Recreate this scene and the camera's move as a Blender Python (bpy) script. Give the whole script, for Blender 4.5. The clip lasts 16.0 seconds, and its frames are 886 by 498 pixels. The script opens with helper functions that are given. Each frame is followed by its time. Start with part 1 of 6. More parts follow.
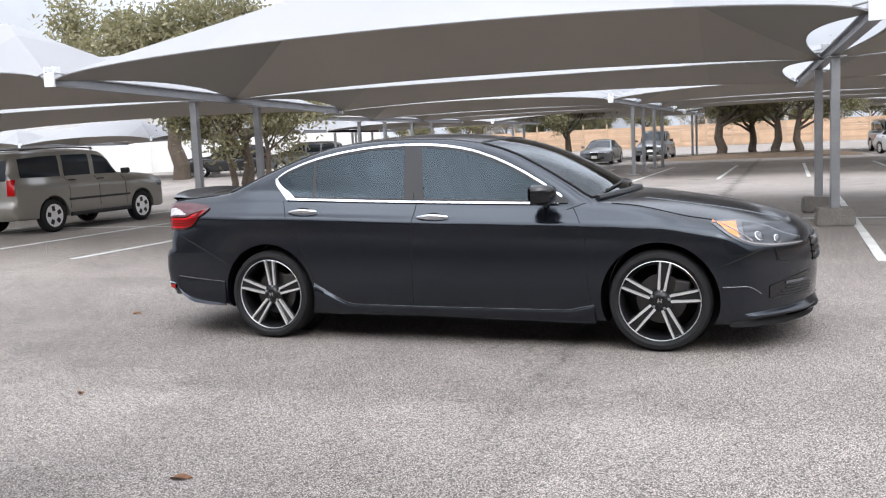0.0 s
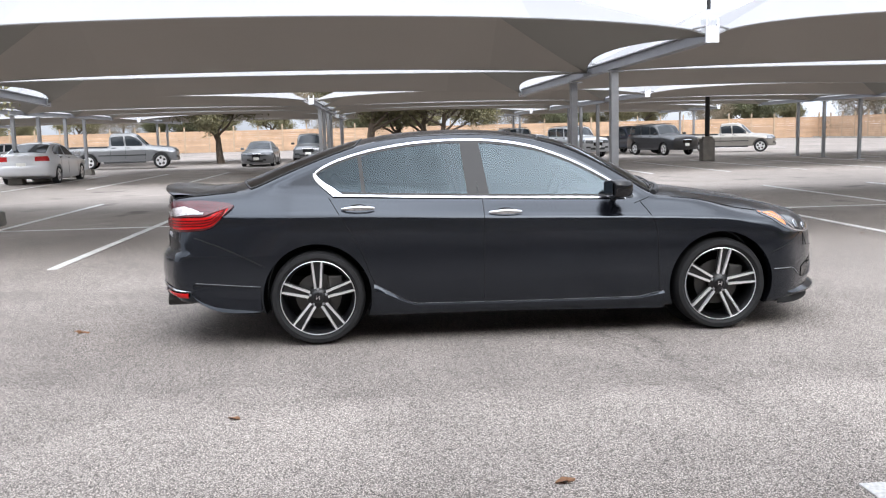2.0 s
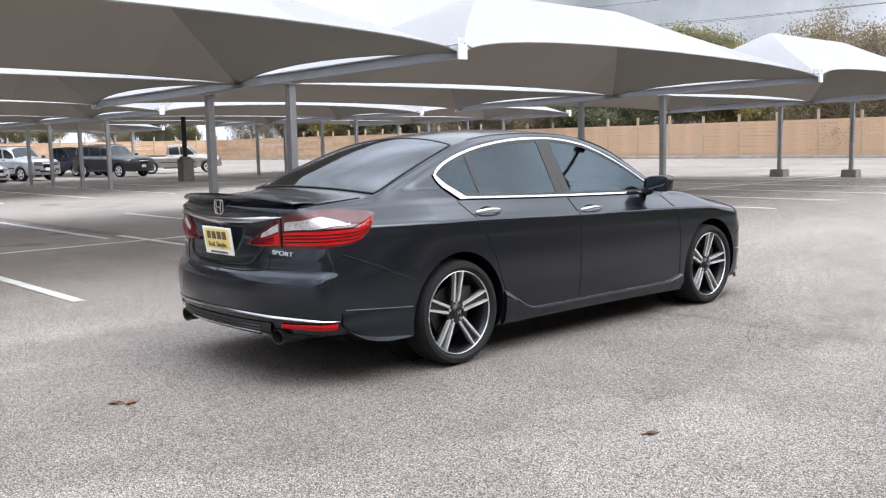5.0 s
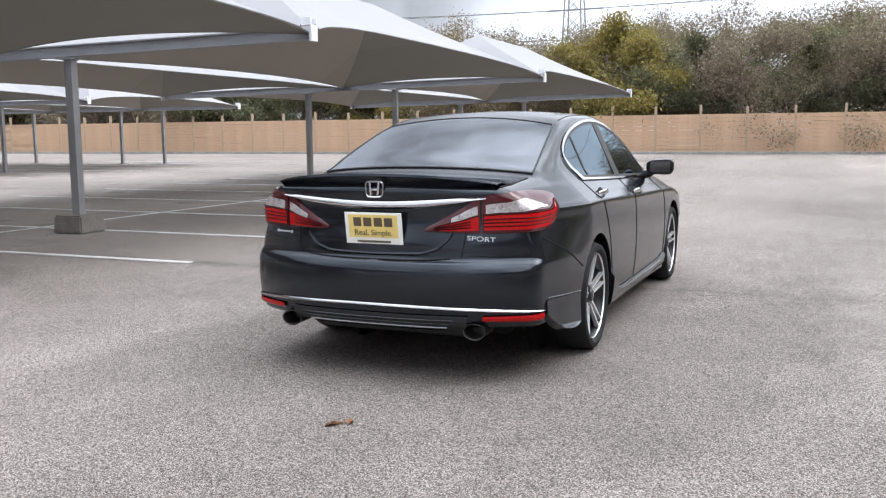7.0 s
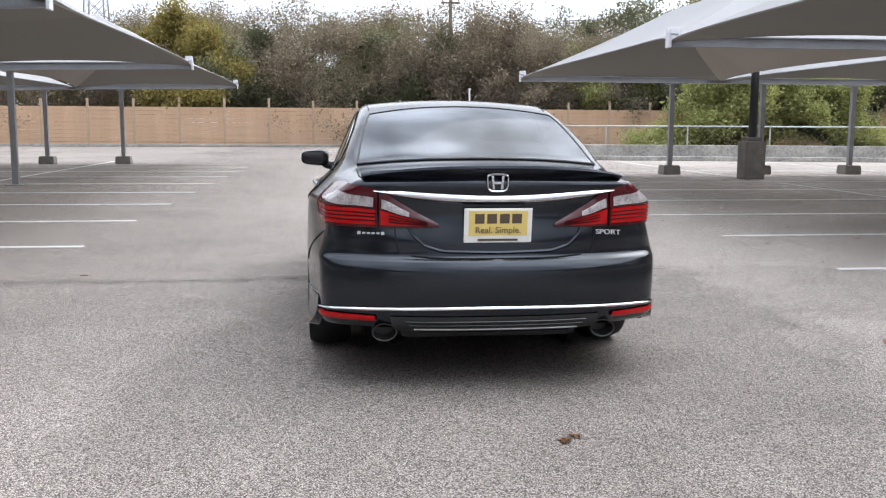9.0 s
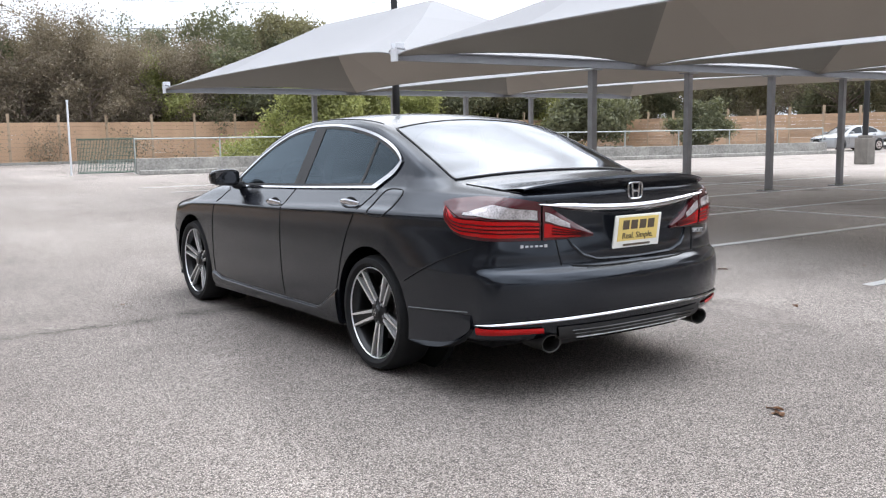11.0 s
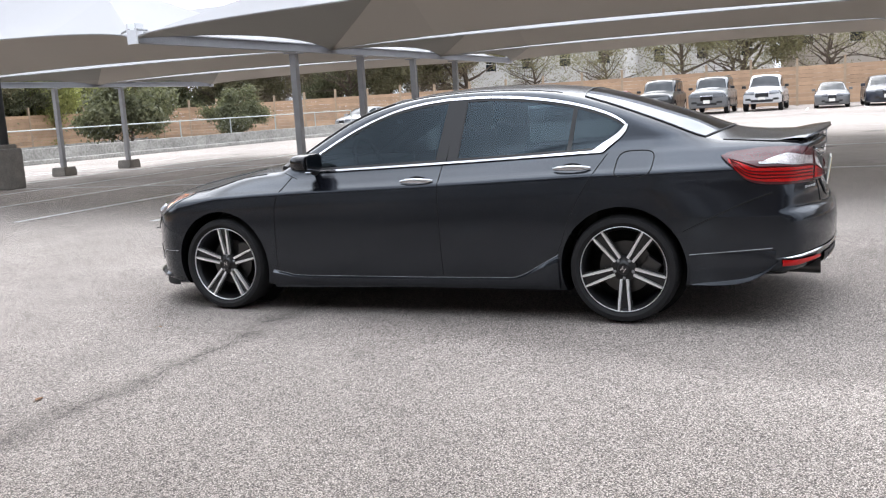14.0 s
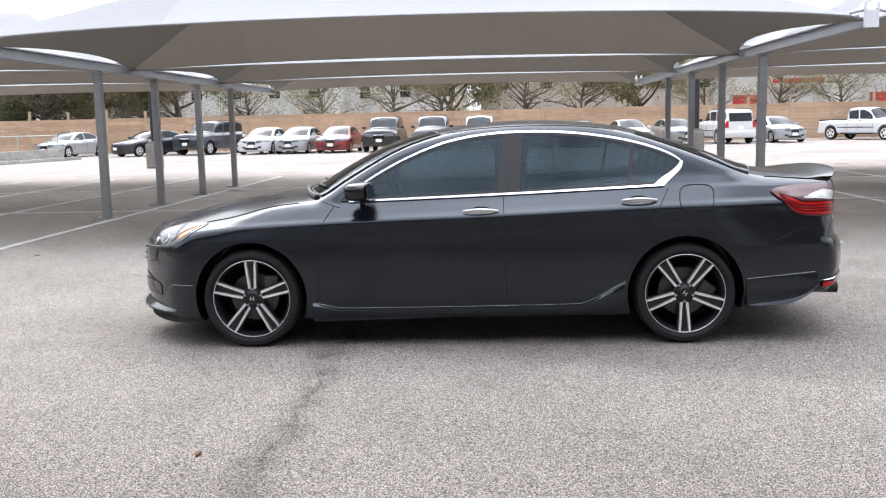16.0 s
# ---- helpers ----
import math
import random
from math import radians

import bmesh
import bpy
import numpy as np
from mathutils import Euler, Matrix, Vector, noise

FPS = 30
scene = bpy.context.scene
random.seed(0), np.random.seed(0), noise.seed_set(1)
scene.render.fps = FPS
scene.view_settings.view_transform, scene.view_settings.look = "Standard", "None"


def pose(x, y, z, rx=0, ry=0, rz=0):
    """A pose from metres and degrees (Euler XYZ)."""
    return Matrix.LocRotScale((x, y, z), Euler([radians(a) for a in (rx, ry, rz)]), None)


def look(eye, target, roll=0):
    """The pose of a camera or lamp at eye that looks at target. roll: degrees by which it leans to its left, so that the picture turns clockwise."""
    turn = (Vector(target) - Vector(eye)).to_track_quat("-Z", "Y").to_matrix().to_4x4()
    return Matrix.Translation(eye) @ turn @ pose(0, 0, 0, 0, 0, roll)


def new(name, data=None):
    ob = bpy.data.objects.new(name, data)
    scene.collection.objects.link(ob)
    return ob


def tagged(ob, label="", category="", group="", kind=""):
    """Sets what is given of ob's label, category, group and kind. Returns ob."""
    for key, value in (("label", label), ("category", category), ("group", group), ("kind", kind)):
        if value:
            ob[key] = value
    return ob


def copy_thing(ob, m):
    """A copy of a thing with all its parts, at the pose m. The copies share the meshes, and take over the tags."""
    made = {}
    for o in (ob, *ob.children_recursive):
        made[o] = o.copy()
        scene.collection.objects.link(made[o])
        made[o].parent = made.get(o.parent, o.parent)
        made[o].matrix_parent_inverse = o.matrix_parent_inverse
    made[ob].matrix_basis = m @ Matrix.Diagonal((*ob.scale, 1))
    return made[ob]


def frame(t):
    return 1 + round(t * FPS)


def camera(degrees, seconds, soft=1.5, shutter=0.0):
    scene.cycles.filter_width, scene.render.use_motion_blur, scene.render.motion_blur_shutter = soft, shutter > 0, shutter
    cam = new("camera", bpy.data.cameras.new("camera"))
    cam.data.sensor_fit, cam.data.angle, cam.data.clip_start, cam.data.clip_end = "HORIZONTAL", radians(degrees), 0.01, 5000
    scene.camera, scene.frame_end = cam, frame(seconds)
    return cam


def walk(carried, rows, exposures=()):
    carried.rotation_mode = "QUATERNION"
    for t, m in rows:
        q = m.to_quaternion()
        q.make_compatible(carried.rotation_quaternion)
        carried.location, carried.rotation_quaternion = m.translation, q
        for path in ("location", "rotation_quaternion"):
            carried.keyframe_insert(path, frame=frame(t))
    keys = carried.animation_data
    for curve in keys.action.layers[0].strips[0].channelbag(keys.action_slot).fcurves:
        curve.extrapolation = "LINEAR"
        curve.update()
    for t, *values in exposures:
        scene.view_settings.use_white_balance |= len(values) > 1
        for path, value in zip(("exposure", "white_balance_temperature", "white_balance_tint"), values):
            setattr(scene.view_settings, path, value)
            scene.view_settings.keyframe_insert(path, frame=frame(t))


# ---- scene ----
cam = camera(51.7, 16.0, 1.2)
PATH = [
    (0, (2.146, -6.582, 1.345), (1.436, -4.726, 1.118), -2.6),
    (0.5, (1.408, -6.869, 1.35), (0.934, -4.941, 1.116), -2.2),
    (1, (0.633, -7.003, 1.359), (0.328, -5.043, 1.108), -1.8),
    (1.5, (-0.15, -7.077, 1.392), (-0.255, -5.096, 1.138), -2.1),
    (2, (-0.96, -7.003, 1.401), (-0.823, -5.024, 1.15), -1.4),
    (2.5, (-1.773, -6.852, 1.404), (-1.401, -4.905, 1.137), -1.4),
    (3, (-2.536, -6.564, 1.391), (-1.925, -4.68, 1.114), -0.8),
    (3.5, (-3.28, -6.229, 1.401), (-2.479, -4.418, 1.118), -0.5),
    (4, (-3.933, -5.805, 1.396), (-2.954, -4.084, 1.111), -1.2),
    (4.5, (-4.564, -5.355, 1.428), (-3.39, -3.758, 1.159), -1.3),
    (4.7, (-4.792, -5.151, 1.377), (-3.546, -3.606, 1.128), -1.3),
    (6.8, (-6.578, -2.454, 1.274), (-4.792, -1.593, 1.011), -0.6),
    (7, (-6.639, -2.132, 1.279), (-4.81, -1.362, 1.027), -0.5),
    (7.5, (-6.806, -1.414, 1.277), (-4.9, -0.867, 1.016), 0.7),
    (8, (-6.848, -0.68, 1.28), (-4.887, -0.383, 1.019), 0.4),
    (8.5, (-6.841, 0.049, 1.267), (-4.858, 0.075, 1.007), 0.2),
    (9, (-6.686, 0.747, 1.263), (-4.717, 0.518, 0.994), 0.3),
    (9.5, (-6.508, 1.451, 1.263), (-4.59, 0.94, 1.013), 0.3),
    (9.7, (-6.433, 1.717, 1.294), (-4.546, 1.102, 1.048), 0.0),
    (11.8, (-4.949, 4.252, 1.281), (-3.516, 2.88, 1.029), -1.5),
    (12, (-4.74, 4.439, 1.261), (-3.362, 3.011, 1.01), -1.8),
    (12.5, (-4.19, 4.907, 1.267), (-2.937, 3.368, 1.018), -2.2),
    (13, (-3.627, 5.37, 1.286), (-2.534, 3.717, 1.013), -2.8),
    (13.5, (-3.051, 5.749, 1.298), (-2.11, 4.009, 0.998), -3.3),
    (14, (-2.473, 6.083, 1.332), (-1.7, 4.265, 1.018), -3.5),
    (14.5, (-1.863, 6.287, 1.349), (-1.23, 4.417, 1.028), -3.3),
    (15, (-1.257, 6.498, 1.377), (-0.794, 4.579, 1.055), -2.2),
    (15.5, (-0.666, 6.578, 1.396), (-0.377, 4.621, 1.099), -1.7),
    (16, (-0.172, 6.645, 1.418), (-0.065, 4.666, 1.146), -1.3),
]
EXPOSURE = [(0, 0.06), (1.5, 0.15), (3, 0.2), (4.5, 0.18), (7, 0.0), (8.5, -0.06), (9.5, -0.04), (12, 0.12), (14, 0.22), (15, 0.28), (16, 0.26)]
walk(cam, [(t, look(eye, target, roll)) for t, eye, target, roll in PATH], EXPOSURE)

# ---- world and light ----
world = bpy.data.worlds.new("overcast_sky")
scene.world = world
world.use_nodes = True
wn = world.node_tree.nodes
sky = wn.new("ShaderNodeTexSky")
sky.sky_type = "NISHITA"
sky.sun_disc = False
sky.sun_elevation = radians(48)
sky.sun_rotation = radians(159)
sky.air_density, sky.dust_density, sky.ozone_density = 1.0, 6.0, 1.0
pale = wn.new("ShaderNodeHueSaturation")
pale.inputs["Saturation"].default_value = 0.12
cloud = wn.new("ShaderNodeMixRGB")
cloud.inputs["Fac"].default_value = 0.72
cloud.inputs["Color2"].default_value = (9.9, 10.6, 12.0, 1)
# an overcast sky grows brighter from the horizon to the zenith
way, up_part, rise, lift = wn.new("ShaderNodeTexCoord"), wn.new("ShaderNodeSeparateXYZ"), wn.new("ShaderNodeMapRange"), wn.new("ShaderNodeVectorMath")
rise.inputs["To Min"].default_value, rise.inputs["To Max"].default_value = 1.0, 2.3
lift.operation = "SCALE"
puffs, spread, both = wn.new("ShaderNodeTexNoise"), wn.new("ShaderNodeMapRange"), wn.new("ShaderNodeMath")
puffs.inputs["Scale"].default_value, puffs.inputs["Detail"].default_value = 3.4, 8
spread.inputs["From Min"].default_value, spread.inputs["From Max"].default_value = 0.32, 0.68
spread.inputs["To Min"].default_value, spread.inputs["To Max"].default_value = 0.42, 1.58
both.operation = "MULTIPLY"
# the cloud is thinner and brighter towards the sun
side, glow, total = wn.new("ShaderNodeVectorMath"), wn.new("ShaderNodeMapRange"), wn.new("ShaderNodeMath")
side.operation, total.operation = "DOT_PRODUCT", "MULTIPLY"
side.inputs[1].default_value = Vector((6, -16, 26)).normalized()
glow.interpolation_type = "SMOOTHSTEP"
glow.inputs["From Min"].default_value, glow.inputs["From Max"].default_value = 0.0, 1.0
glow.inputs["To Min"].default_value, glow.inputs["To Max"].default_value = 0.85, 1.5
back = wn["Background"]
back.inputs["Strength"].default_value = 0.107
world.node_tree.links.new(sky.outputs[0], pale.inputs["Color"])
world.node_tree.links.new(pale.outputs[0], cloud.inputs["Color1"])
world.node_tree.links.new(way.outputs["Generated"], up_part.inputs[0])
world.node_tree.links.new(up_part.outputs["Z"], rise.inputs["Value"])
world.node_tree.links.new(cloud.outputs[0], lift.inputs[0])
world.node_tree.links.new(way.outputs["Generated"], puffs.inputs["Vector"])
world.node_tree.links.new(puffs.outputs["Fac"], spread.inputs["Value"])
world.node_tree.links.new(spread.outputs[0], both.inputs[0])
world.node_tree.links.new(rise.outputs[0], both.inputs[1])
world.node_tree.links.new(way.outputs["Generated"], side.inputs[0])
world.node_tree.links.new(side.outputs["Value"], glow.inputs["Value"])
world.node_tree.links.new(both.outputs[0], total.inputs[0])
world.node_tree.links.new(glow.outputs[0], total.inputs[1])
world.node_tree.links.new(total.outputs[0], lift.inputs["Scale"])
world.node_tree.links.new(lift.outputs[0], back.inputs["Color"])
sun_data = bpy.data.lights.new("sun", "SUN")
sun_data.energy, sun_data.angle, sun_data.color = 0.9, radians(90), (1.0, 0.95, 0.88)
sun = new("sun", sun_data)
sun.matrix_world = look((6, -16, 26), (0, 0, 0))


# ---- materials ----
def node_mat(name, color, rough=0.6, metal=0.0, vary=0.12, scale=6.0, fine=60.0, bump=0.0, bump_scale=80.0, coat=0.0, spec=0.5, island=0.0):
    """Principled surface whose colour varies at two scales, with a fine relief."""
    m = bpy.data.materials.new(name)
    m.use_nodes = True
    n, l = m.node_tree.nodes, m.node_tree.links
    p = n["Principled BSDF"]
    p.inputs["Roughness"].default_value, p.inputs["Metallic"].default_value = rough, metal
    p.inputs["Coat Weight"].default_value = coat
    p.inputs["Specular IOR Level"].default_value = spec
    geo = n.new("ShaderNodeTexCoord")
    big, small = n.new("ShaderNodeTexNoise"), n.new("ShaderNodeTexNoise")
    big.inputs["Scale"].default_value, small.inputs["Scale"].default_value = scale, fine
    big.inputs["Detail"].default_value = 4
    add = n.new("ShaderNodeMath")
    add.operation = "ADD"
    ramp = n.new("ShaderNodeMapRange")
    ramp.inputs["From Min"].default_value, ramp.inputs["From Max"].default_value = 0.6, 1.4
    ramp.inputs["To Min"].default_value, ramp.inputs["To Max"].default_value = 1 - vary, 1 + vary
    mul = n.new("ShaderNodeVectorMath")
    mul.operation = "SCALE"
    mul.inputs[0].default_value = color
    l.new(geo.outputs["Object"], big.inputs["Vector"]), l.new(geo.outputs["Object"], small.inputs["Vector"])
    l.new(big.outputs["Fac"], add.inputs[0]), l.new(small.outputs["Fac"], add.inputs[1])
    l.new(add.outputs[0], ramp.inputs["Value"])
    last = ramp.outputs[0]
    if island:
        g, mr, mm = n.new("ShaderNodeNewGeometry"), n.new("ShaderNodeMapRange"), n.new("ShaderNodeMath")
        mr.inputs["To Min"].default_value, mr.inputs["To Max"].default_value = 1 - island, 1 + island
        mm.operation = "MULTIPLY"
        l.new(g.outputs["Random Per Island"], mr.inputs["Value"])
        l.new(last, mm.inputs[0]), l.new(mr.outputs[0], mm.inputs[1])
        last = mm.outputs[0]
    l.new(last, mul.inputs["Scale"])
    l.new(mul.outputs[0], p.inputs["Base Color"])
    if bump:
        t, b = n.new("ShaderNodeTexNoise"), n.new("ShaderNodeBump")
        t.inputs["Scale"].default_value = bump_scale
        b.inputs["Strength"].default_value, b.inputs["Distance"].default_value = bump, 0.01
        l.new(geo.outputs["Object"], t.inputs["Vector"]), l.new(t.outputs["Fac"], b.inputs["Height"])
        l.new(b.outputs[0], p.inputs["Normal"])
    return m


def glass_mat(name, tint, gloss=1.0, rough=0.02, ior=1.6, cast=(0.76, 0.89, 1.0)):
    m = bpy.data.materials.new(name)
    m.use_nodes = True
    n, l = m.node_tree.nodes, m.node_tree.links
    n.remove(n["Principled BSDF"])
    tr, gl, mix, fr = n.new("ShaderNodeBsdfTransparent"), n.new("ShaderNodeBsdfGlossy"), n.new("ShaderNodeMixShader"), n.new("ShaderNodeFresnel")
    tr.inputs["Color"].default_value = (*tint, 1)
    gl.inputs["Roughness"].default_value = rough
    gl.inputs["Color"].default_value = (cast[0] * gloss, cast[1] * gloss, cast[2] * gloss, 1)
    fr.inputs["IOR"].default_value = ior
    l.new(fr.outputs[0], mix.inputs[0]), l.new(tr.outputs[0], mix.inputs[1]), l.new(gl.outputs[0], mix.inputs[2])
    l.new(mix.outputs[0], n["Material Output"].inputs["Surface"])
    return m


def paint_mat(name, color, rough=0.35, metal=0.0, coat=0.6):
    return node_mat(name, color, rough, metal, 0.05, 1.5, 300.0, coat=coat)


M = {}
M["wrap"] = node_mat("satin_black_paint", (0.0052, 0.0057, 0.0080), 0.165, 0.0, 0.08, 2.0, 250.0, bump=0.004, bump_scale=500.0, coat=0.12, spec=0.62)
M["wrap"].node_tree.nodes["Principled BSDF"].inputs["Specular Tint"].default_value = (0.80, 0.89, 1.0, 1)
M["wrap"].node_tree.nodes["Principled BSDF"].inputs["Coat Roughness"].default_value = 0.10
M["black_gloss"] = node_mat("gloss_black", (0.008, 0.008, 0.009), 0.12, 0, 0.05, 3, 100)
M["black_trim"] = node_mat("black_trim", (0.014, 0.014, 0.015), 0.5, 0, 0.1, 5, 200)
M["seam"] = node_mat("panel_gap", (0.006, 0.006, 0.006), 0.9, 0, 0.05)
M["chrome"] = node_mat("chrome", (0.66, 0.66, 0.68), 0.12, 1.0, 0.03, 3, 80)
M["machined"] = node_mat("machined_alloy", (0.90, 0.90, 0.91), 0.28, 0.75, 0.06, 8, 300)
M["dark_alloy"] = node_mat("black_alloy", (0.007, 0.007, 0.008), 0.32, 0.0, 0.06, 8, 200)
M["rubber"] = node_mat("tyre_rubber", (0.017, 0.017, 0.018), 0.72, 0, 0.18, 12, 180, bump=0.12, bump_scale=120, spec=0.25)
M["disc"] = node_mat("brake_steel", (0.085, 0.082, 0.08), 0.45, 0.8, 0.12, 20, 200)
M["tint"] = glass_mat("tinted_glass", (0.17, 0.215, 0.235), 1.0, 0.02, 1.57, (0.72, 0.88, 1.0))
M["tint_screen"] = glass_mat("tinted_screen_film", (0.17, 0.20, 0.22), 1.0, 0.06, 1.98, (0.90, 0.94, 1.0))
M["tint_front"] = glass_mat("clear_glass", (0.40, 0.45, 0.46), 1.0, 0.02, 1.9, (0.93, 0.97, 1.0))
M["interior"] = node_mat("dark_cabin_cloth", (0.016, 0.016, 0.017), 0.85, 0, 0.2, 20, 300)
M["red_lamp"] = node_mat("red_lamp_lens", (0.46, 0.005, 0.006), 0.14, 0, 0.15, 20, 90, coat=0.1, spec=0.3)
M["dark_red_lamp"] = node_mat("dark_red_lens", (0.06, 0.003, 0.006), 0.12, 0, 0.1, 20, 90, coat=0.3)
M["lamp_rib"] = node_mat("dark_lamp_rib", (0.05, 0.002, 0.003), 0.6, 0, 0.1, spec=0.1)
M["clear_lamp"] = node_mat("clear_lamp_lens", (0.38, 0.35, 0.35), 0.22, 0.1, 0.5, 30, 120, coat=0.9)
M["amber"] = node_mat("amber_lens", (0.75, 0.22, 0.05), 0.15, 0, 0.12, 20, 90, coat=0.8)
M["lamp_dark"] = node_mat("smoked_reflector", (0.055, 0.058, 0.064), 0.14, 0.5, 0.3, 30, 90, coat=0.6)
M["projector"] = node_mat("projector_lens", (0.09, 0.095, 0.105), 0.05, 0.2, 0.2, 25, 90, coat=1.0)
M["lamp_bowl"] = node_mat("lamp_reflector", (0.17, 0.175, 0.185), 0.2, 0.6, 0.2, 25, 90)
M["plate_white"] = node_mat("plate_white", (0.86, 0.85, 0.80), 0.4, 0, 0.05)
M["plate_yellow"] = node_mat("plate_yellow", (0.81, 0.62, 0.20), 0.4, 0, 0.06)
M["plate_ink"] = node_mat("plate_ink", (0.10, 0.075, 0.05), 0.5, 0, 0.05)
M["badge_silver"] = node_mat("silver_badge", (0.52, 0.52, 0.54), 0.4, 0.2, 0.05)
M["pipe"] = node_mat("sooty_pipe", (0.06, 0.058, 0.055), 0.35, 0.7, 0.2, 12, 90)
M["mirror"] = node_mat("mirror_glass", (0.10, 0.105, 0.115), 0.03, 1.0, 0.01)
M["steel"] = node_mat("galvanised_steel", (0.30, 0.305, 0.315), 0.42, 0.45, 0.16, 5, 70, bump=0.05)
M["beam"] = node_mat("painted_steel_beam", (0.27, 0.275, 0.29), 0.45, 0.2, 0.14, 3, 60, bump=0.04)
M["bracket"] = node_mat("white_painted_steel", (0.70, 0.71, 0.74), 0.5, 0, 0.12, 6, 60)
M["concrete"] = node_mat("weathered_concrete", (0.20, 0.185, 0.165), 0.9, 0, 0.35, 4, 50, bump=0.35, bump_scale=40)
M["wall_concrete"] = node_mat("pale_concrete", (0.33, 0.32, 0.295), 0.9, 0, 0.5, 1.2, 14, bump=0.25, bump_scale=30)
M["line"] = node_mat("worn_white_line", (0.58, 0.575, 0.56), 0.85, 0, 0.38, 2.2, 45)
M["fence"] = node_mat("cedar_fence_board", (0.47, 0.315, 0.205), 0.85, 0, 0.18, 1.5, 22, bump=0.2, bump_scale=30, island=0.14)
M["post"] = node_mat("cedar_fence_post", (0.42, 0.32, 0.225), 0.85, 0, 0.2, 2, 30, bump=0.2, bump_scale=30)
M["bark"] = node_mat("grey_bark", (0.11, 0.085, 0.065), 0.95, 0, 0.35, 5, 40, bump=0.5, bump_scale=25)
M["twig"] = node_mat("bare_twigs", (0.27, 0.215, 0.18), 0.95, 0, 0.3, 5, 40)
M["leaf_brown"] = node_mat("dry_brown_leaf", (0.24, 0.12, 0.06), 0.85, 0, 0.3, 20, 90)


def leaf_mat(name, color, share=0.35):
    """Leaves that let part of the light through."""
    m = node_mat(name, color, 0.7, 0, 0.35, 0.7, 9, island=0.55)
    n, l = m.node_tree.nodes, m.node_tree.links
    tr, mix = n.new("ShaderNodeBsdfTranslucent"), n.new("ShaderNodeMixShader")
    tr.inputs["Color"].default_value = (color[0] * 1.5, color[1] * 1.5, color[2] * 1.1, 1)
    mix.inputs[0].default_value = share
    l.new(n["Principled BSDF"].outputs[0], mix.inputs[1]), l.new(tr.outputs[0], mix.inputs[2])
    l.new(mix.outputs[0], n["Material Output"].inputs["Surface"])
    return m


M["leaf_dark"] = leaf_mat("dark_green_leaves", (0.135, 0.140, 0.086))
M["leaf_mid"] = leaf_mat("olive_green_leaves", (0.205, 0.190, 0.118))
M["leaf_light"] = leaf_mat("bright_green_leaves", (0.275, 0.290, 0.115))
M["leaf_tan"] = leaf_mat("sparse_dry_leaves", (0.23, 0.192, 0.142), 0.2)
M["leaf_gold"] = leaf_mat("yellowing_leaves", (0.235, 0.195, 0.062))
M["soil"] = node_mat("bare_soil", (0.15, 0.105, 0.07), 0.95, 0, 0.35, 0.8, 12, bump=0.4, bump_scale=20)
M["stucco"] = node_mat("beige_stucco", (0.56, 0.50, 0.44), 0.9, 0, 0.1, 0.6, 20, bump=0.1)
M["white_wall"] = node_mat("white_stucco", (0.60, 0.59, 0.57), 0.85, 0, 0.08, 0.5, 15)
M["roof_tile"] = node_mat("brown_shingles", (0.16, 0.135, 0.12), 0.9, 0, 0.25, 1.0, 14, bump=0.3)
M["window_dark"] = node_mat("dark_window_glass", (0.020, 0.025, 0.03), 0.12, 0, 0.15, 0.6, 5, spec=0.28)
M["window_trim"] = node_mat("white_window_trim", (0.66, 0.65, 0.63), 0.6, 0, 0.08)
M["red_sign"] = node_mat("red_sign_paint", (0.50, 0.03, 0.03), 0.5, 0, 0.08)
M["wood_pole"] = node_mat("weathered_pole", (0.15, 0.115, 0.09), 0.9, 0, 0.25, 3, 30, bump=0.3)
M["cable"] = node_mat("cable", (0.03, 0.03, 0.03), 0.7, 0, 0.05)
M["gate_green"] = node_mat("green_coated_wire", (0.07, 0.13, 0.10), 0.6, 0, 0.2, 4, 40)
M["rail"] = node_mat("galvanised_rail", (0.42, 0.45, 0.43), 0.5, 0.5, 0.15)


def fabric_mat():
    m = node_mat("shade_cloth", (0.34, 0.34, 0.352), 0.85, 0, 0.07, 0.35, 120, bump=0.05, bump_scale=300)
    n, l = m.node_tree.nodes, m.node_tree.links
    tr, mix = n.new("ShaderNodeBsdfTranslucent"), n.new("ShaderNodeMixShader")
    tr.inputs["Color"].default_value = (0.58, 0.54, 0.495, 1)
    mix.inputs[0].default_value = 0.13
    l.new(n["Principled BSDF"].outputs[0], mix.inputs[1]), l.new(tr.outputs[0], mix.inputs[2])
    l.new(mix.outputs[0], n["Material Output"].inputs["Surface"])
    return m




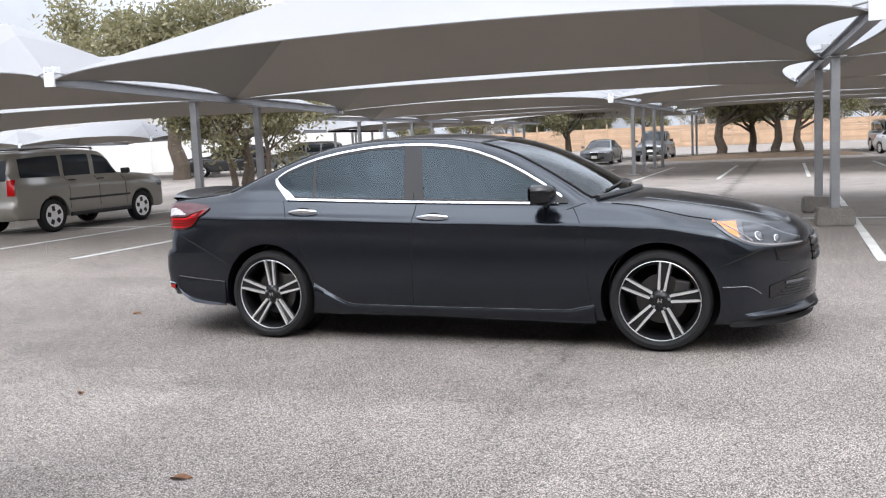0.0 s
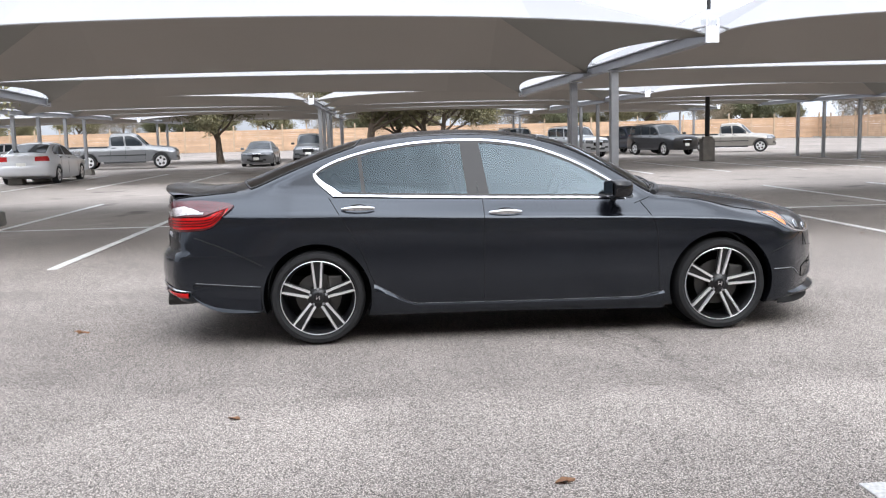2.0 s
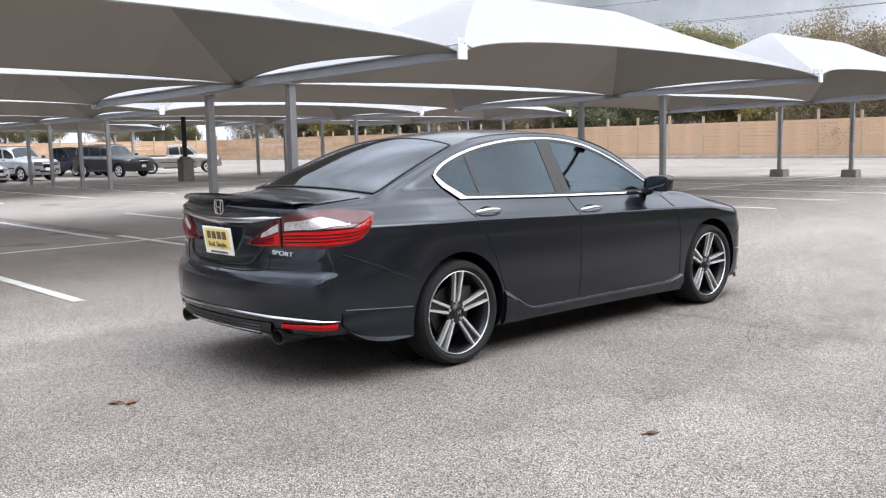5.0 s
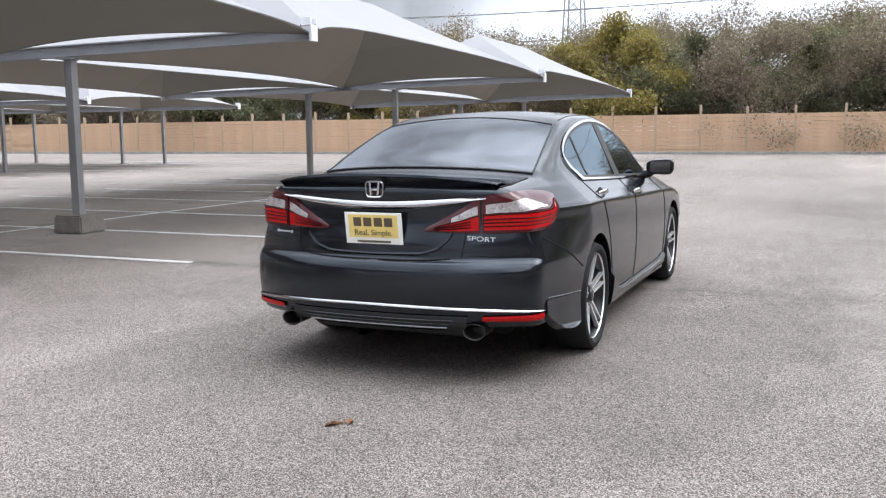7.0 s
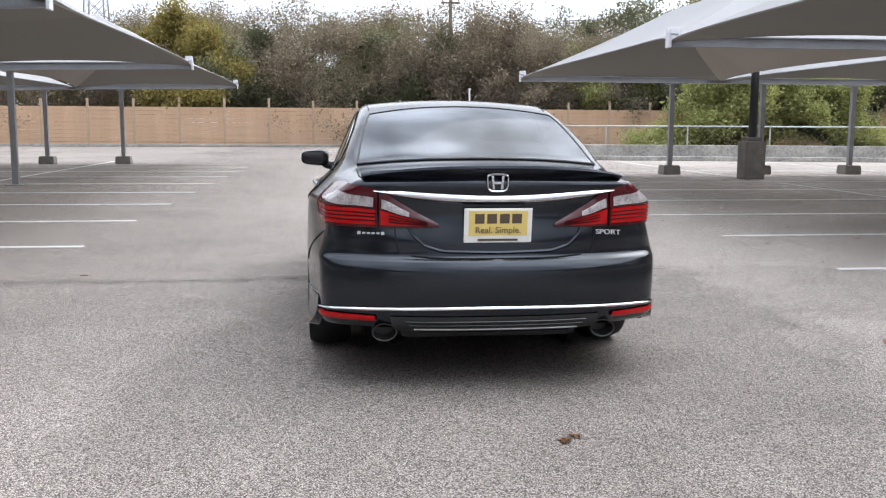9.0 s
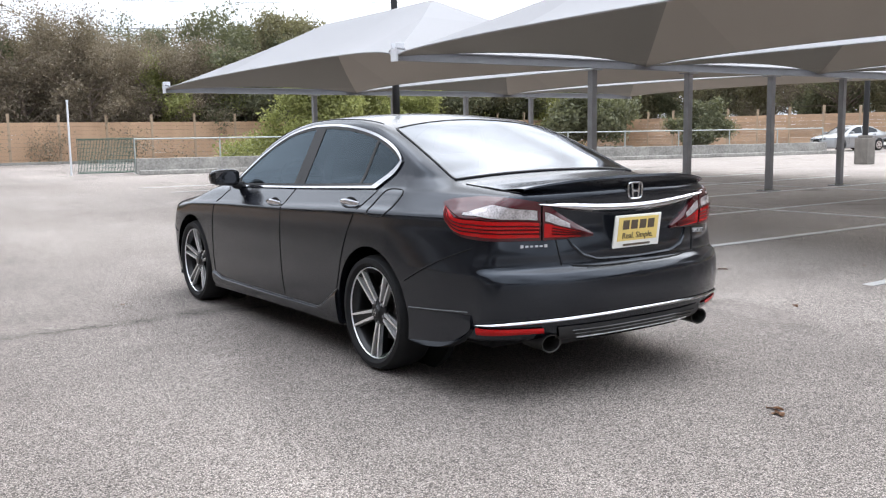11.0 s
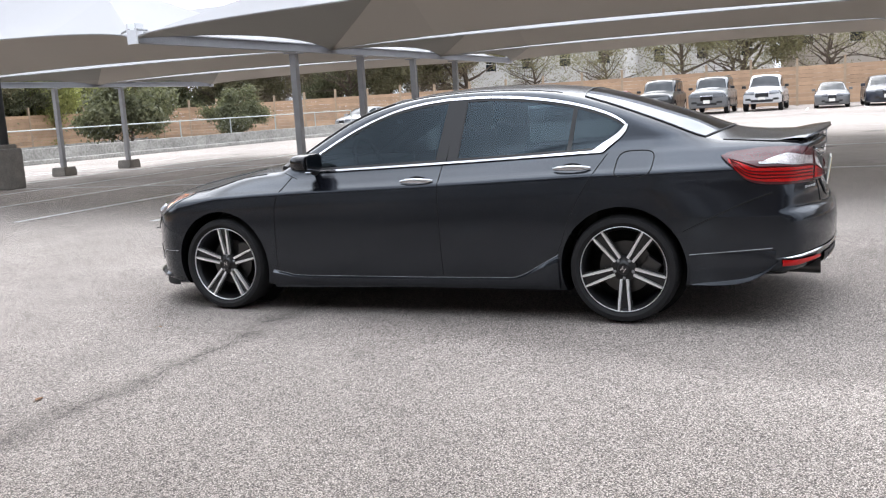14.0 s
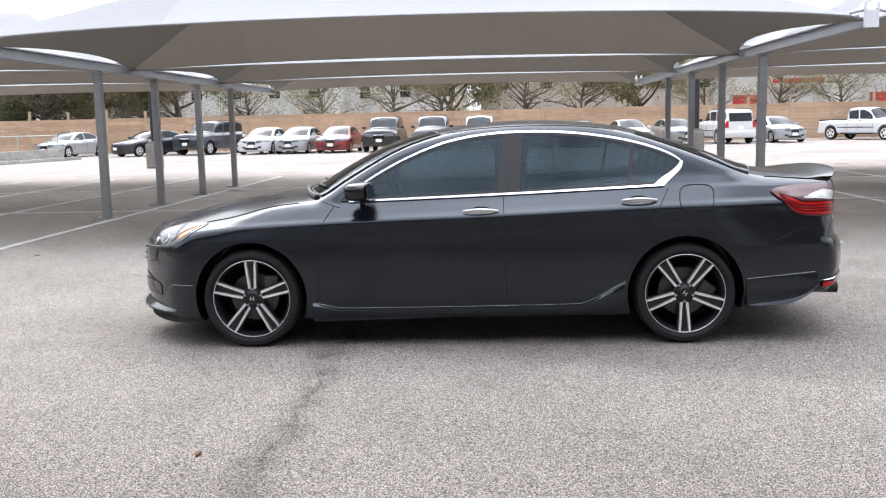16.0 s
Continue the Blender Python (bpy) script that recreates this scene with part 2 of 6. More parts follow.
def sewn(m, least, most):
    """Sewn widths of cloth that have weathered unevenly."""
    n, l = m.node_tree.nodes, m.node_tree.links
    p = n["Principled BSDF"]
    tc, sp, fl, rn, mr, sc = n.new("ShaderNodeTexCoord"), n.new("ShaderNodeSeparateXYZ"), n.new("ShaderNodeMath"), n.new("ShaderNodeTexWhiteNoise"), n.new("ShaderNodeMapRange"), n.new("ShaderNodeVectorMath")
    rn.noise_dimensions = "1D"
    fl.operation, sc.operation = "SNAP", "SCALE"
    fl.inputs[1].default_value = 2.05
    mr.inputs["To Min"].default_value, mr.inputs["To Max"].default_value = least, most
    old = p.inputs["Base Color"].links[0].from_socket
    l.new(tc.outputs["Object"], sp.inputs[0]), l.new(sp.outputs["X"], fl.inputs[0]), l.new(fl.outputs[0], rn.inputs["W"])
    l.new(rn.outputs["Value"], mr.inputs["Value"]), l.new(old, sc.inputs[0]), l.new(mr.outputs[0], sc.inputs["Scale"])
    l.new(sc.outputs[0], p.inputs["Base Color"])


M["fabric"] = fabric_mat()
sewn(M["fabric"], 0.9, 1.06)


def underside_mat(name, color, thin_color, share):
    """The underside of the cloth, its shade put into the colour; lets some daylight through."""
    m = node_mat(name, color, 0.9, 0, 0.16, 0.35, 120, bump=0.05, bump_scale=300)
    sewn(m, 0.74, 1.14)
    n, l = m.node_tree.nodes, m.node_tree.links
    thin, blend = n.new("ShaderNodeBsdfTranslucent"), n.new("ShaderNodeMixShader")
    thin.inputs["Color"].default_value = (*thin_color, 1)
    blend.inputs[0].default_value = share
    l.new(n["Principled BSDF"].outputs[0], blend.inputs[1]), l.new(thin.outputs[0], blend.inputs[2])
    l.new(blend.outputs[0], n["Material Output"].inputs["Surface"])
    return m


M["shaded_underside"] = underside_mat("taupe_shaded_underside", (0.255, 0.236, 0.218), (0.88, 0.80, 0.71), 0.5)
# end gores darker still: the shading of their slope is put into the colour
M["gore"] = underside_mat("shaded_end_gore_underside", (0.165, 0.158, 0.148), (0.72, 0.68, 0.61), 0.42)


def ground_mat():
    """Chip-seal asphalt: pale aggregate in dark binder, broad wear, an oil-dark joint that crosses the aisle."""
    m = bpy.data.materials.new("chip_seal_asphalt")
    m.use_nodes = True
    n, l = m.node_tree.nodes, m.node_tree.links
    p = n["Principled BSDF"]
    p.inputs["Roughness"].default_value, p.inputs["Specular IOR Level"].default_value = 0.9, 0.15
    tc = n.new("ShaderNodeTexCoord")

    def noise_tex(scale, detail=3, rough=0.55):
        t = n.new("ShaderNodeTexNoise")
        t.inputs["Scale"].default_value, t.inputs["Detail"].default_value, t.inputs["Roughness"].default_value = scale, detail, rough
        l.new(tc.outputs["Object"], t.inputs["Vector"])
        return t.outputs["Fac"]

    def ramp(v, a, b, c, d):
        r = n.new("ShaderNodeMapRange")
        r.inputs["From Min"].default_value, r.inputs["From Max"].default_value = a, b
        r.inputs["To Min"].default_value, r.inputs["To Max"].default_value = c, d
        l.new(v, r.inputs["Value"])
        return r.outputs[0]

    def math2(op, a, b):
        q = n.new("ShaderNodeMath")
        q.operation = op
        for i, v in enumerate((a, b)):
            if isinstance(v, (int, float)):
                q.inputs[i].default_value = v
            else:
                l.new(v, q.inputs[i])
        return q.outputs[0]

    vor = n.new("ShaderNodeTexVoronoi")
    vor.inputs["Scale"].default_value = 175
    l.new(tc.outputs["Object"], vor.inputs["Vector"])
    bw = n.new("ShaderNodeRGBToBW")
    l.new(vor.outputs["Color"], bw.inputs[0])
    stone = ramp(bw.outputs[0], 0.15, 0.85, 0.48, 1.52)
    gap = ramp(vor.outputs["Distance"], 0.25, 0.72, 1.02, 0.22)
    grain = math2("MULTIPLY", stone, gap)
    sep = n.new("ShaderNodeSeparateXYZ")
    l.new(tc.outputs["Object"], sep.inputs[0])
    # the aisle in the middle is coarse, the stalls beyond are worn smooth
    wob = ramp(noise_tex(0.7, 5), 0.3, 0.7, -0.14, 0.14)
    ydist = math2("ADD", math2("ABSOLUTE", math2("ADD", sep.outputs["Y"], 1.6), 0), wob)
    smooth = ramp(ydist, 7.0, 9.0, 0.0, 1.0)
    # a darker lane along the aisle, its edges drawn in at both ends
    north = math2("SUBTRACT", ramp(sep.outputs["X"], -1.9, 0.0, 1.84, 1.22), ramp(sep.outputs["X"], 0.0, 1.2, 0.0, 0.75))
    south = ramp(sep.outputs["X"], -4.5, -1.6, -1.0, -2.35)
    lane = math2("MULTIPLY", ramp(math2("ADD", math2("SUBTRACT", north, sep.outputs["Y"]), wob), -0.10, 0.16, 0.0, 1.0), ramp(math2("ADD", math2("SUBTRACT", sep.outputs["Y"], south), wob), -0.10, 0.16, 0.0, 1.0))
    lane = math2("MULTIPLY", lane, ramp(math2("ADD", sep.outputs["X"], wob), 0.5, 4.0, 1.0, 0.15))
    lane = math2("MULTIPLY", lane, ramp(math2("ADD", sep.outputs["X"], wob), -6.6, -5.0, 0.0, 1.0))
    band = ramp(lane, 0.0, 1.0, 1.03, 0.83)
    grain = math2("ADD", math2("MULTIPLY", grain, math2("SUBTRACT", 1.0, math2("MULTIPLY", smooth, 0.75))), math2("MULTIPLY", smooth, 0.47))
    wear_balance = ramp(noise_tex(0.22, 5), 0.3, 0.7, 0.86, 1.11)
    # colour evens out the light across the aisle: north side darkened, south side paler
    wear_balance = math2("MULTIPLY", wear_balance, math2("MULTIPLY", ramp(math2("ADD", sep.outputs["Y"], wob), 1.2, 2.6, 1.0, 0.87), ramp(math2("ADD", sep.outputs["Y"], wob), -2.9, -2.2, 1.12, 1.0)))
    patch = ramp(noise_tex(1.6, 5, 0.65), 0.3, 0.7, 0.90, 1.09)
    fine = ramp(noise_tex(24, 2), 0.3, 0.7, 0.93, 1.06)
    v = math2("MULTIPLY", math2("MULTIPLY", math2("MULTIPLY", grain, band), wear_balance), math2("MULTIPLY", patch, fine))
    # joint with dirt along it
    bend = ramp(noise_tex(1.3, 8, 0.7), 0.25, 0.75, -0.13, 0.13)
    jx = math2("ABSOLUTE", math2("ADD", math2("SUBTRACT", sep.outputs["X"], 0.82), bend), 0)
    jmask = math2("MULTIPLY", ramp(jx, 0.01, 0.17, 1.0, 0.0), ramp(sep.outputs["Y"], -3.4, 1.0, 0.1, 1.0))
    jmask = math2("MULTIPLY", jmask, ramp(noise_tex(5, 4), 0.35, 0.62, 0.25, 0.9))
    v = math2("MULTIPLY", v, math2("SUBTRACT", 1.0, math2("MULTIPLY", jmask, 0.5)))
    split = math2("MULTIPLY", ramp(jx, 0.004, 0.014, 1.0, 0.0), ramp(noise_tex(2.3, 3), 0.42, 0.58, 0.0, 0.45))
    v = math2("MULTIPLY", v, math2("SUBTRACT", 1.0, math2("MULTIPLY", split, ramp(sep.outputs["Y"], -3.2, -2.6, 0.0, 1.0))))
    # sandy repairs with a hard edge
    mend = n.new("ShaderNodeTexVoronoi")
    mend.inputs["Scale"].default_value = 0.33
    shove = n.new("ShaderNodeVectorMath")
    shove.operation = "MULTIPLY_ADD"
    wander = n.new("ShaderNodeTexNoise")
    wander.inputs["Scale"].default_value, wander.inputs["Detail"].default_value = 1.3, 6
    l.new(tc.outputs["Object"], wander.inputs["Vector"])
    l.new(wander.outputs["Color"], shove.inputs[0]), l.new(tc.outputs["Object"], shove.inputs[2])
    shove.inputs[1].default_value = (1.1, 1.1, 0)
    l.new(shove.outputs[0], mend.inputs["Vector"])
    mbw = n.new("ShaderNodeRGBToBW")
    l.new(mend.outputs["Color"], mbw.inputs[0])
    v = math2("MULTIPLY", v, ramp(mbw.outputs[0], 0.25, 0.75, 0.94, 1.055))
    # thin cracks
    cr = n.new("ShaderNodeTexVoronoi")
    cr.feature = "DISTANCE_TO_EDGE"
    cr.inputs["Scale"].default_value = 0.22
    warp = n.new("ShaderNodeTexNoise")
    warp.inputs["Scale"].default_value = 1.1
    warp.inputs["Detail"].default_value = 5
    l.new(tc.outputs["Object"], warp.inputs["Vector"])
    mixv = n.new("ShaderNodeVectorMath")
    mixv.operation = "ADD"
    l.new(tc.outputs["Object"], mixv.inputs[0]), l.new(warp.outputs["Color"], mixv.inputs[1])
    l.new(mixv.outputs[0], cr.inputs["Vector"])
    crack = math2("MULTIPLY", ramp(cr.outputs["Distance"], 0.0005, 0.003, 1.0, 0.0), ramp(noise_tex(0.35, 3), 0.47, 0.6, 0.0, 0.6))
    v = math2("MULTIPLY", v, math2("SUBTRACT", 1.0, math2("MULTIPLY", crack, 0.4)))
    # oil drips in the stalls
    oil = math2("MULTIPLY", ramp(noise_tex(0.75, 2), 0.63, 0.72, 0.0, 0.45), smooth)
    v = math2("MULTIPLY", v, math2("SUBTRACT", 1.0, oil))
    sc = n.new("ShaderNodeVectorMath")
    sc.operation = "SCALE"
    sc.inputs[0].default_value = (0.482, 0.428, 0.389)
    l.new(v, sc.inputs["Scale"])
    l.new(sc.outputs[0], p.inputs["Base Color"])
    b = n.new("ShaderNodeBump")
    b.inputs["Strength"].default_value, b.inputs["Distance"].default_value = 0.55, 0.006
    l.new(grain, b.inputs["Height"])
    l.new(b.outputs[0], p.inputs["Normal"])
    return m


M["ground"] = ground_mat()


# ---- mesh tools ----
def mesh_object(name, verts, faces, material, smooth=False, parent=None, label=""):
    me = bpy.data.meshes.new(name)
    me.from_pydata([tuple(v) for v in verts], [], [tuple(f) for f in faces])
    me.materials.append(material)
    if smooth:
        me.polygons.foreach_set("use_smooth", [True] * len(me.polygons))
    me.update()
    ob = new(name, me)
    if parent is not None:
        ob.parent = parent
    if label:
        ob["label"] = label
    return ob


def part(name, bm, material, parent, label="", smooth=False):
    """Links a bmesh as one mesh object under a thing or a part."""
    bmesh.ops.recalc_face_normals(bm, faces=bm.faces)
    me = bpy.data.meshes.new(name)
    bm.to_mesh(me)
    bm.free()
    me.materials.append(material)
    if smooth:
        me.polygons.foreach_set("use_smooth", [True] * len(me.polygons))
        me.set_sharp_from_angle(angle=radians(38))
    ob = new(name, me)
    if parent is not None:
        ob.parent = parent
    if label:
        ob["label"] = label
    return ob


def thing(name, label, category, at=None, group=""):
    ob = new(name)
    ob.empty_display_size = 0.2
    tagged(ob, label, category, group)
    if at is not None:
        ob.matrix_world = at
    return ob


def box(bm, c, s, m=None, bevel=0.0):
    """A box of size s at c, turned by m, with chamfered edges."""
    r = bmesh.ops.create_cube(bm, size=1.0)["verts"]
    t = Matrix.Translation(c) @ (m or Matrix()) @ Matrix.Diagonal((*s, 1))
    bmesh.ops.transform(bm, matrix=t, verts=r)
    if bevel:
        es = list({e for v in r for e in v.link_edges})
        bmesh.ops.bevel(bm, geom=es, offset=bevel, segments=2, affect="EDGES", profile=0.6)


def boxed(c, s, m=None, bevel=0.0):
    bm = bmesh.new()
    box(bm, c, s, m, bevel)
    return bm


def tube(bm, pts, r, seg=8, closed=False, squash=1.0, up=None):
    """A round bar along pts; r is one radius or one for each point."""
    pts = [Vector(p) for p in pts]
    n = len(pts)
    rr = [r] * n if isinstance(r, (int, float)) else r
    rings = []
    for i, p in enumerate(pts):
        a, b = (pts[(i - 1) % n], pts[(i + 1) % n]) if closed else (pts[max(i - 1, 0)], pts[min(i + 1, n - 1)])
        d = (b - a).normalized()
        u = Vector(up) if up else (Vector((0, 0, 1)) if abs(d.z) < 0.9 else Vector((1, 0, 0)))
        s = d.cross(u).normalized()
        u = s.cross(d)
        rings.append([bm.verts.new(p + (s * math.cos(k) * squash + u * math.sin(k)) * rr[i]) for k in [2 * math.pi * j / seg for j in range(seg)]])
    for i in range(n if closed else n - 1):
        a, b = rings[i], rings[(i + 1) % n]
        for j in range(seg):
            bm.faces.new((a[j], a[(j + 1) % seg], b[(j + 1) % seg], b[j]))
    if not closed:
        bm.faces.new(rings[0]), bm.faces.new(rings[-1][::-1])


def tubed(pts, r, seg=8, closed=False, squash=1.0, up=None):
    bm = bmesh.new()
    tube(bm, pts, r, seg, closed, squash, up)
    return bm


def lathe(profile, seg=48, m=None, closed=False):
    """Turns a profile of (radius, height) round the local y axis."""
    bm = bmesh.new()
    rings = [[bm.verts.new((r * math.cos(a), h, r * math.sin(a))) for a in [2 * math.pi * j / seg for j in range(seg)]] for r, h in profile]
    k = len(rings)
    for i in range(k if closed else k - 1):
        a, b = rings[i], rings[(i + 1) % k]
        for j in range(seg):
            bm.faces.new((a[j], a[(j + 1) % seg], b[(j + 1) % seg], b[j]))
    if not closed:
        if profile[0][0] > 1e-4:
            bm.faces.new(rings[0])
        if profile[-1][0] > 1e-4:
            bm.faces.new(rings[-1][::-1])
    if m:
        bmesh.ops.transform(bm, matrix=m, verts=bm.verts)
    return bm


def grid_faces(nu, nv, wrap=False):
    f = []
    for i in range(nu if wrap else nu - 1):
        for j in range(nv - 1):
            a, b = i * nv + j, ((i + 1) % nu) * nv + j
            f.append((a, b, b + 1, a + 1))
    return f


def sheet(name, P, material, parent, label="", thick=None):
    """A smooth patch from a grid of points; with thick (a grid of inner points) it is closed all round."""
    nu, nv = P.shape[:2]
    faces = grid_faces(nu, nv)
    verts = P.reshape(-1, 3)
    if thick is not None:
        k = len(verts)
        verts = np.vstack([verts, thick.reshape(-1, 3)])
        faces += [tuple(k + q for q in f[::-1]) for f in grid_faces(nu, nv)]
        rim = [i * nv for i in range(nu)] + [(nu - 1) * nv + j for j in range(1, nv)] + [i * nv + nv - 1 for i in range(nu - 2, -1, -1)] + list(range(nv - 2, 0, -1))
        faces += [(a, b, b + k, a + k) for a, b in zip(rim, rim[1:] + rim[:1])]
    ob = mesh_object(name, verts.tolist(), faces, material, True, parent, label)
    bm = bmesh.new()
    bm.from_mesh(ob.data)
    bmesh.ops.recalc_face_normals(bm, faces=bm.faces)
    if thick is None:
        # single sheets face away from the middle of their thing
        side = sum(f.normal.dot(f.calc_center_median() - Vector((f.calc_center_median().x * .8, 0, .6))) * f.calc_area() for f in bm.faces)
        if side < 0:
            bmesh.ops.reverse_faces(bm, faces=bm.faces)
    bm.to_mesh(ob.data)
    bm.free()
    ob.data.set_sharp_from_angle(angle=radians(40))
    return ob


def spline(*keys):
    """A smooth curve through (x, y) keys that overshoots nowhere; flat beyond its ends."""
    k = sorted(keys)
    x, y = np.array([a for a, _ in k], float), np.array([b for _, b in k], float)
    h, d = np.diff(x), np.diff(y) / np.diff(x)
    m = np.zeros(len(x))
    if len(x) > 2:
        same = d[:-1] * d[1:] > 0
        w1, w2 = 2 * h[1:] + h[:-1], h[1:] + 2 * h[:-1]
        with np.errstate(divide="ignore", invalid="ignore"):
            m[1:-1] = np.where(same, (w1 + w2) / (w1 / d[:-1] + w2 / d[1:]), 0)
    m[0], m[-1] = d[0], d[-1]

    def f(q):
        q = np.clip(np.asarray(q, float), x[0], x[-1])
        i = np.clip(np.searchsorted(x, q) - 1, 0, len(x) - 2)
        t = (q - x[i]) / h[i]
        return ((1 + 2 * t) * (1 - t) ** 2 * y[i] + t * (1 - t) ** 2 * h[i] * m[i] + t * t * (3 - 2 * t) * y[i + 1] + t * t * (t - 1) * h[i] * m[i + 1])
    return f


def smax(a, b, k):
    h = np.maximum(k - np.abs(a - b), 0) / k
    return np.maximum(a, b) + h * h * k * 0.25


def words(text, size, m, material, parent, depth=0.002, name="lettering"):
    c = bpy.data.curves.new(name, "FONT")
    c.body, c.size, c.extrude, c.align_x, c.align_y = text, size, depth, "CENTER", "CENTER"
    tmp = new(name, c)
    me = bpy.data.meshes.new_from_object(tmp.evaluated_get(bpy.context.evaluated_depsgraph_get()))
    bpy.data.objects.remove(tmp)
    me.materials.append(material)
    ob = new(name, me)
    ob.parent = parent
    ob.matrix_local = m
    return ob


# ---- car bodies ----
class Shape:
    """A car body as a smooth solid: limits at the side, top, tail, nose and bottom, blended into one another.
    x points ahead, the wheels stand at +-wb/2."""

    def __init__(self, top, tail, nose, belt, wide=1.0, tall=1.0, roof_in=0.0, kr=0.30, kf=0.45, bottom=((-3, .17), (3, .17)), square=0.05, tuck=0.0):
        self.top, self.tail, self.nose, self.belt = spline(*top), spline(*tail), spline(*nose), spline(*belt)
        self.wide, self.kr, self.kf, self.square = wide, kr, kf, square
        self.bottom = spline(*bottom)
        self.tuck = tuck
        g = roof_in
        self.side = spline((0.05, 0.80), (0.16, 0.868), (0.3, 0.898), (0.45, 0.911), (0.6, 0.914), (0.72, 0.911), (0.80, 0.905), (0.838, 0.901), (0.846, 0.894), (0.866, 0.868), (0.90, 0.834),
                           (0.935, 0.800), (0.965, 0.776), (1.0, 0.760), (1.1, 0.716 + g * .3), (1.2, 0.672 + g * .6), (1.33, 0.615 + g), (1.5, 0.54 + g * 1.3), (1.9, 0.45 + g * 2))
        self.plan = spline((-2.5, .87), (-2.2, .925), (-1.9, .972), (-1.55, 1.0), (1.6, 1.0), (1.9, .985), (2.3, .95))
        self.green = spline((-2.4, 0.93), (-2.0, 0.94), (-1.3, 0.965), (-0.3, 1.0), (0.9, 1.0), (1.4, 1.0))
        self.bow = spline((-2.55, -0.04), (-2.1, -0.10), (-1.8, -0.26), (-1.2, -0.16), (-0.8, -0.05), (-0.3, 0), (0.25, 0.18), (0.7, 0.30), (1.2, 0.30), (1.8, 0.16), (2.4, 0.12))
        self.crown = spline((-2.5, 0.06), (-1.9, 0.08), (-1.0, 0.10), (-0.2, 0.11), (0.4, 0.10), (1.2, 0.07), (1.6, 0.13), (2.3, 0.10))

    def f(self, x, y, z):
        y = np.abs(y)
        up = np.clip((z - 0.5) / 0.35, 0, 1)
        zz = z - (self.belt(x) - 0.965) * up * up * (3 - 2 * up)
        g = np.clip((z - self.belt(x) + 0.02) / 0.08, 0, 1)
        w = self.side(zz) * (1 + (self.green(x) - 1) * g) * self.wide * self.plan(x)
        w = w * (1 - self.tuck * np.clip((-x - 1.55) / .65, 0, 1) * np.clip((z - .62) / .2, 0, 1))
        side = (y - w) * np.where(zz > 0.95, 0.92, 1.0)
        xs = x + self.bow(x) * y * y
        t0 = self.top(xs)
        slope = (self.top(xs + 0.02) - self.top(xs - 0.02)) / 0.04
        top = (z - t0 + self.crown(x) * y * y) / np.sqrt(1 + np.minimum(slope * slope, 4))
        tail = (self.tail(z) + self.kr * (y / 0.9) ** 2.8) - x
        nose = x - (self.nose(z) - self.kf * (y / 0.9) ** 2.4)
        v = smax(side, top, self.square)
        v = smax(v, tail, 0.05)
        v = smax(v, nose, 0.08)
        return smax(v, self.bottom(x) - z, 0.04)

    def along(self, o, d, far=3.0, steps=70):
        """Distance from o along d to the surface, from inside; arrays of points."""
        lo, hi = np.zeros(o.shape[:-1]), np.full(o.shape[:-1], far)
        found = np.zeros(o.shape[:-1], bool)
        for i in range(1, steps + 1):
            r = far * i / steps
            q = o + d * r
            out = self.f(q[..., 0], q[..., 1], q[..., 2]) > 0
            first = out & ~found
            hi[first], lo[first] = r, far * (i - 1) / steps
            found |= out
        for _ in range(18):
            mid = (lo + hi) / 2
            q = o + d * mid[..., None]
            out = self.f(q[..., 0], q[..., 1], q[..., 2]) > 0
            hi, lo = np.where(out, mid, hi), np.where(out, lo, mid)
        return (lo + hi) / 2

    def normal(self, P):
        e = 0.004
        n = np.stack([self.f(P[..., 0] + e * a, P[..., 1] + e * b, P[..., 2] + e * c) - self.f(P[..., 0] - e * a, P[..., 1] - e * b, P[..., 2] - e * c) for a, b, c in ((1, 0, 0), (0, 1, 0), (0, 0, 1))], -1)
        return n / np.linalg.norm(n, axis=-1, keepdims=True)

    def on_side(self, x, z, sign=1, lift=0.0):
        o = np.stack([x, 0 * x, z], -1)
        d = np.zeros_like(o)
        d[..., 1] = 1
        r = self.along(o, d, 1.3)
        P = o + d * r[..., None]
        P = P + self.normal(P) * np.asarray(lift)[..., None]
        P[..., 1] *= sign
        return P

    def on_top(self, x, y, lift=0.0, z0=0.55):
        o = np.stack([x, y, 0 * x + z0], -1)
        d = np.zeros_like(o)
        d[..., 2] = 1
        P = o + d * self.along(o, d, 1.8)[..., None]
        return P + self.normal(P) * np.asarray(lift)[..., None]

    def fan(self, angle, z, ax, ay=0.0, lift=0.0, sign=1):
        """Points at height z where rays from (ax, ay), turned by angle degrees from ahead, leave the body."""
        a = np.radians(angle)
        o = np.stack([0 * a + ax, 0 * a + ay, z + 0 * a], -1)
        d = np.stack([np.cos(a), np.sin(a), 0 * a], -1)
        P = o + d * self.along(o, d, 1.6)[..., None]
        P = P + self.normal(P) * np.asarray(lift)[..., None]
        P[..., 1] *= sign
        return P

    def skin(self, nx, ncap, nv, x0, x1, za):
        """The whole body as a closed capsule-like grid."""
        cap = np.linspace(0, 90, ncap + 1)[1:]
        col = [(x, 0.0) for x in np.linspace(x0, x1, nx)]
        col = [(x0, -c) for c in cap[::-1][1:]] + col + [(x1, c) for c in cap[:-1]]
        k = len(col)
        ph = np.linspace(-1, 1, nv)
        ph = 90 * np.sign(ph) * np.abs(ph) ** 1.25
        X = np.array([c[0] for c in col])[:, None] + 0 * ph[None]
        A = np.radians(np.array([c[1] for c in col]))[:, None]
        p = np.radians(ph)[None]
        o = np.stack([X, 0 * X, 0 * X + za], -1)
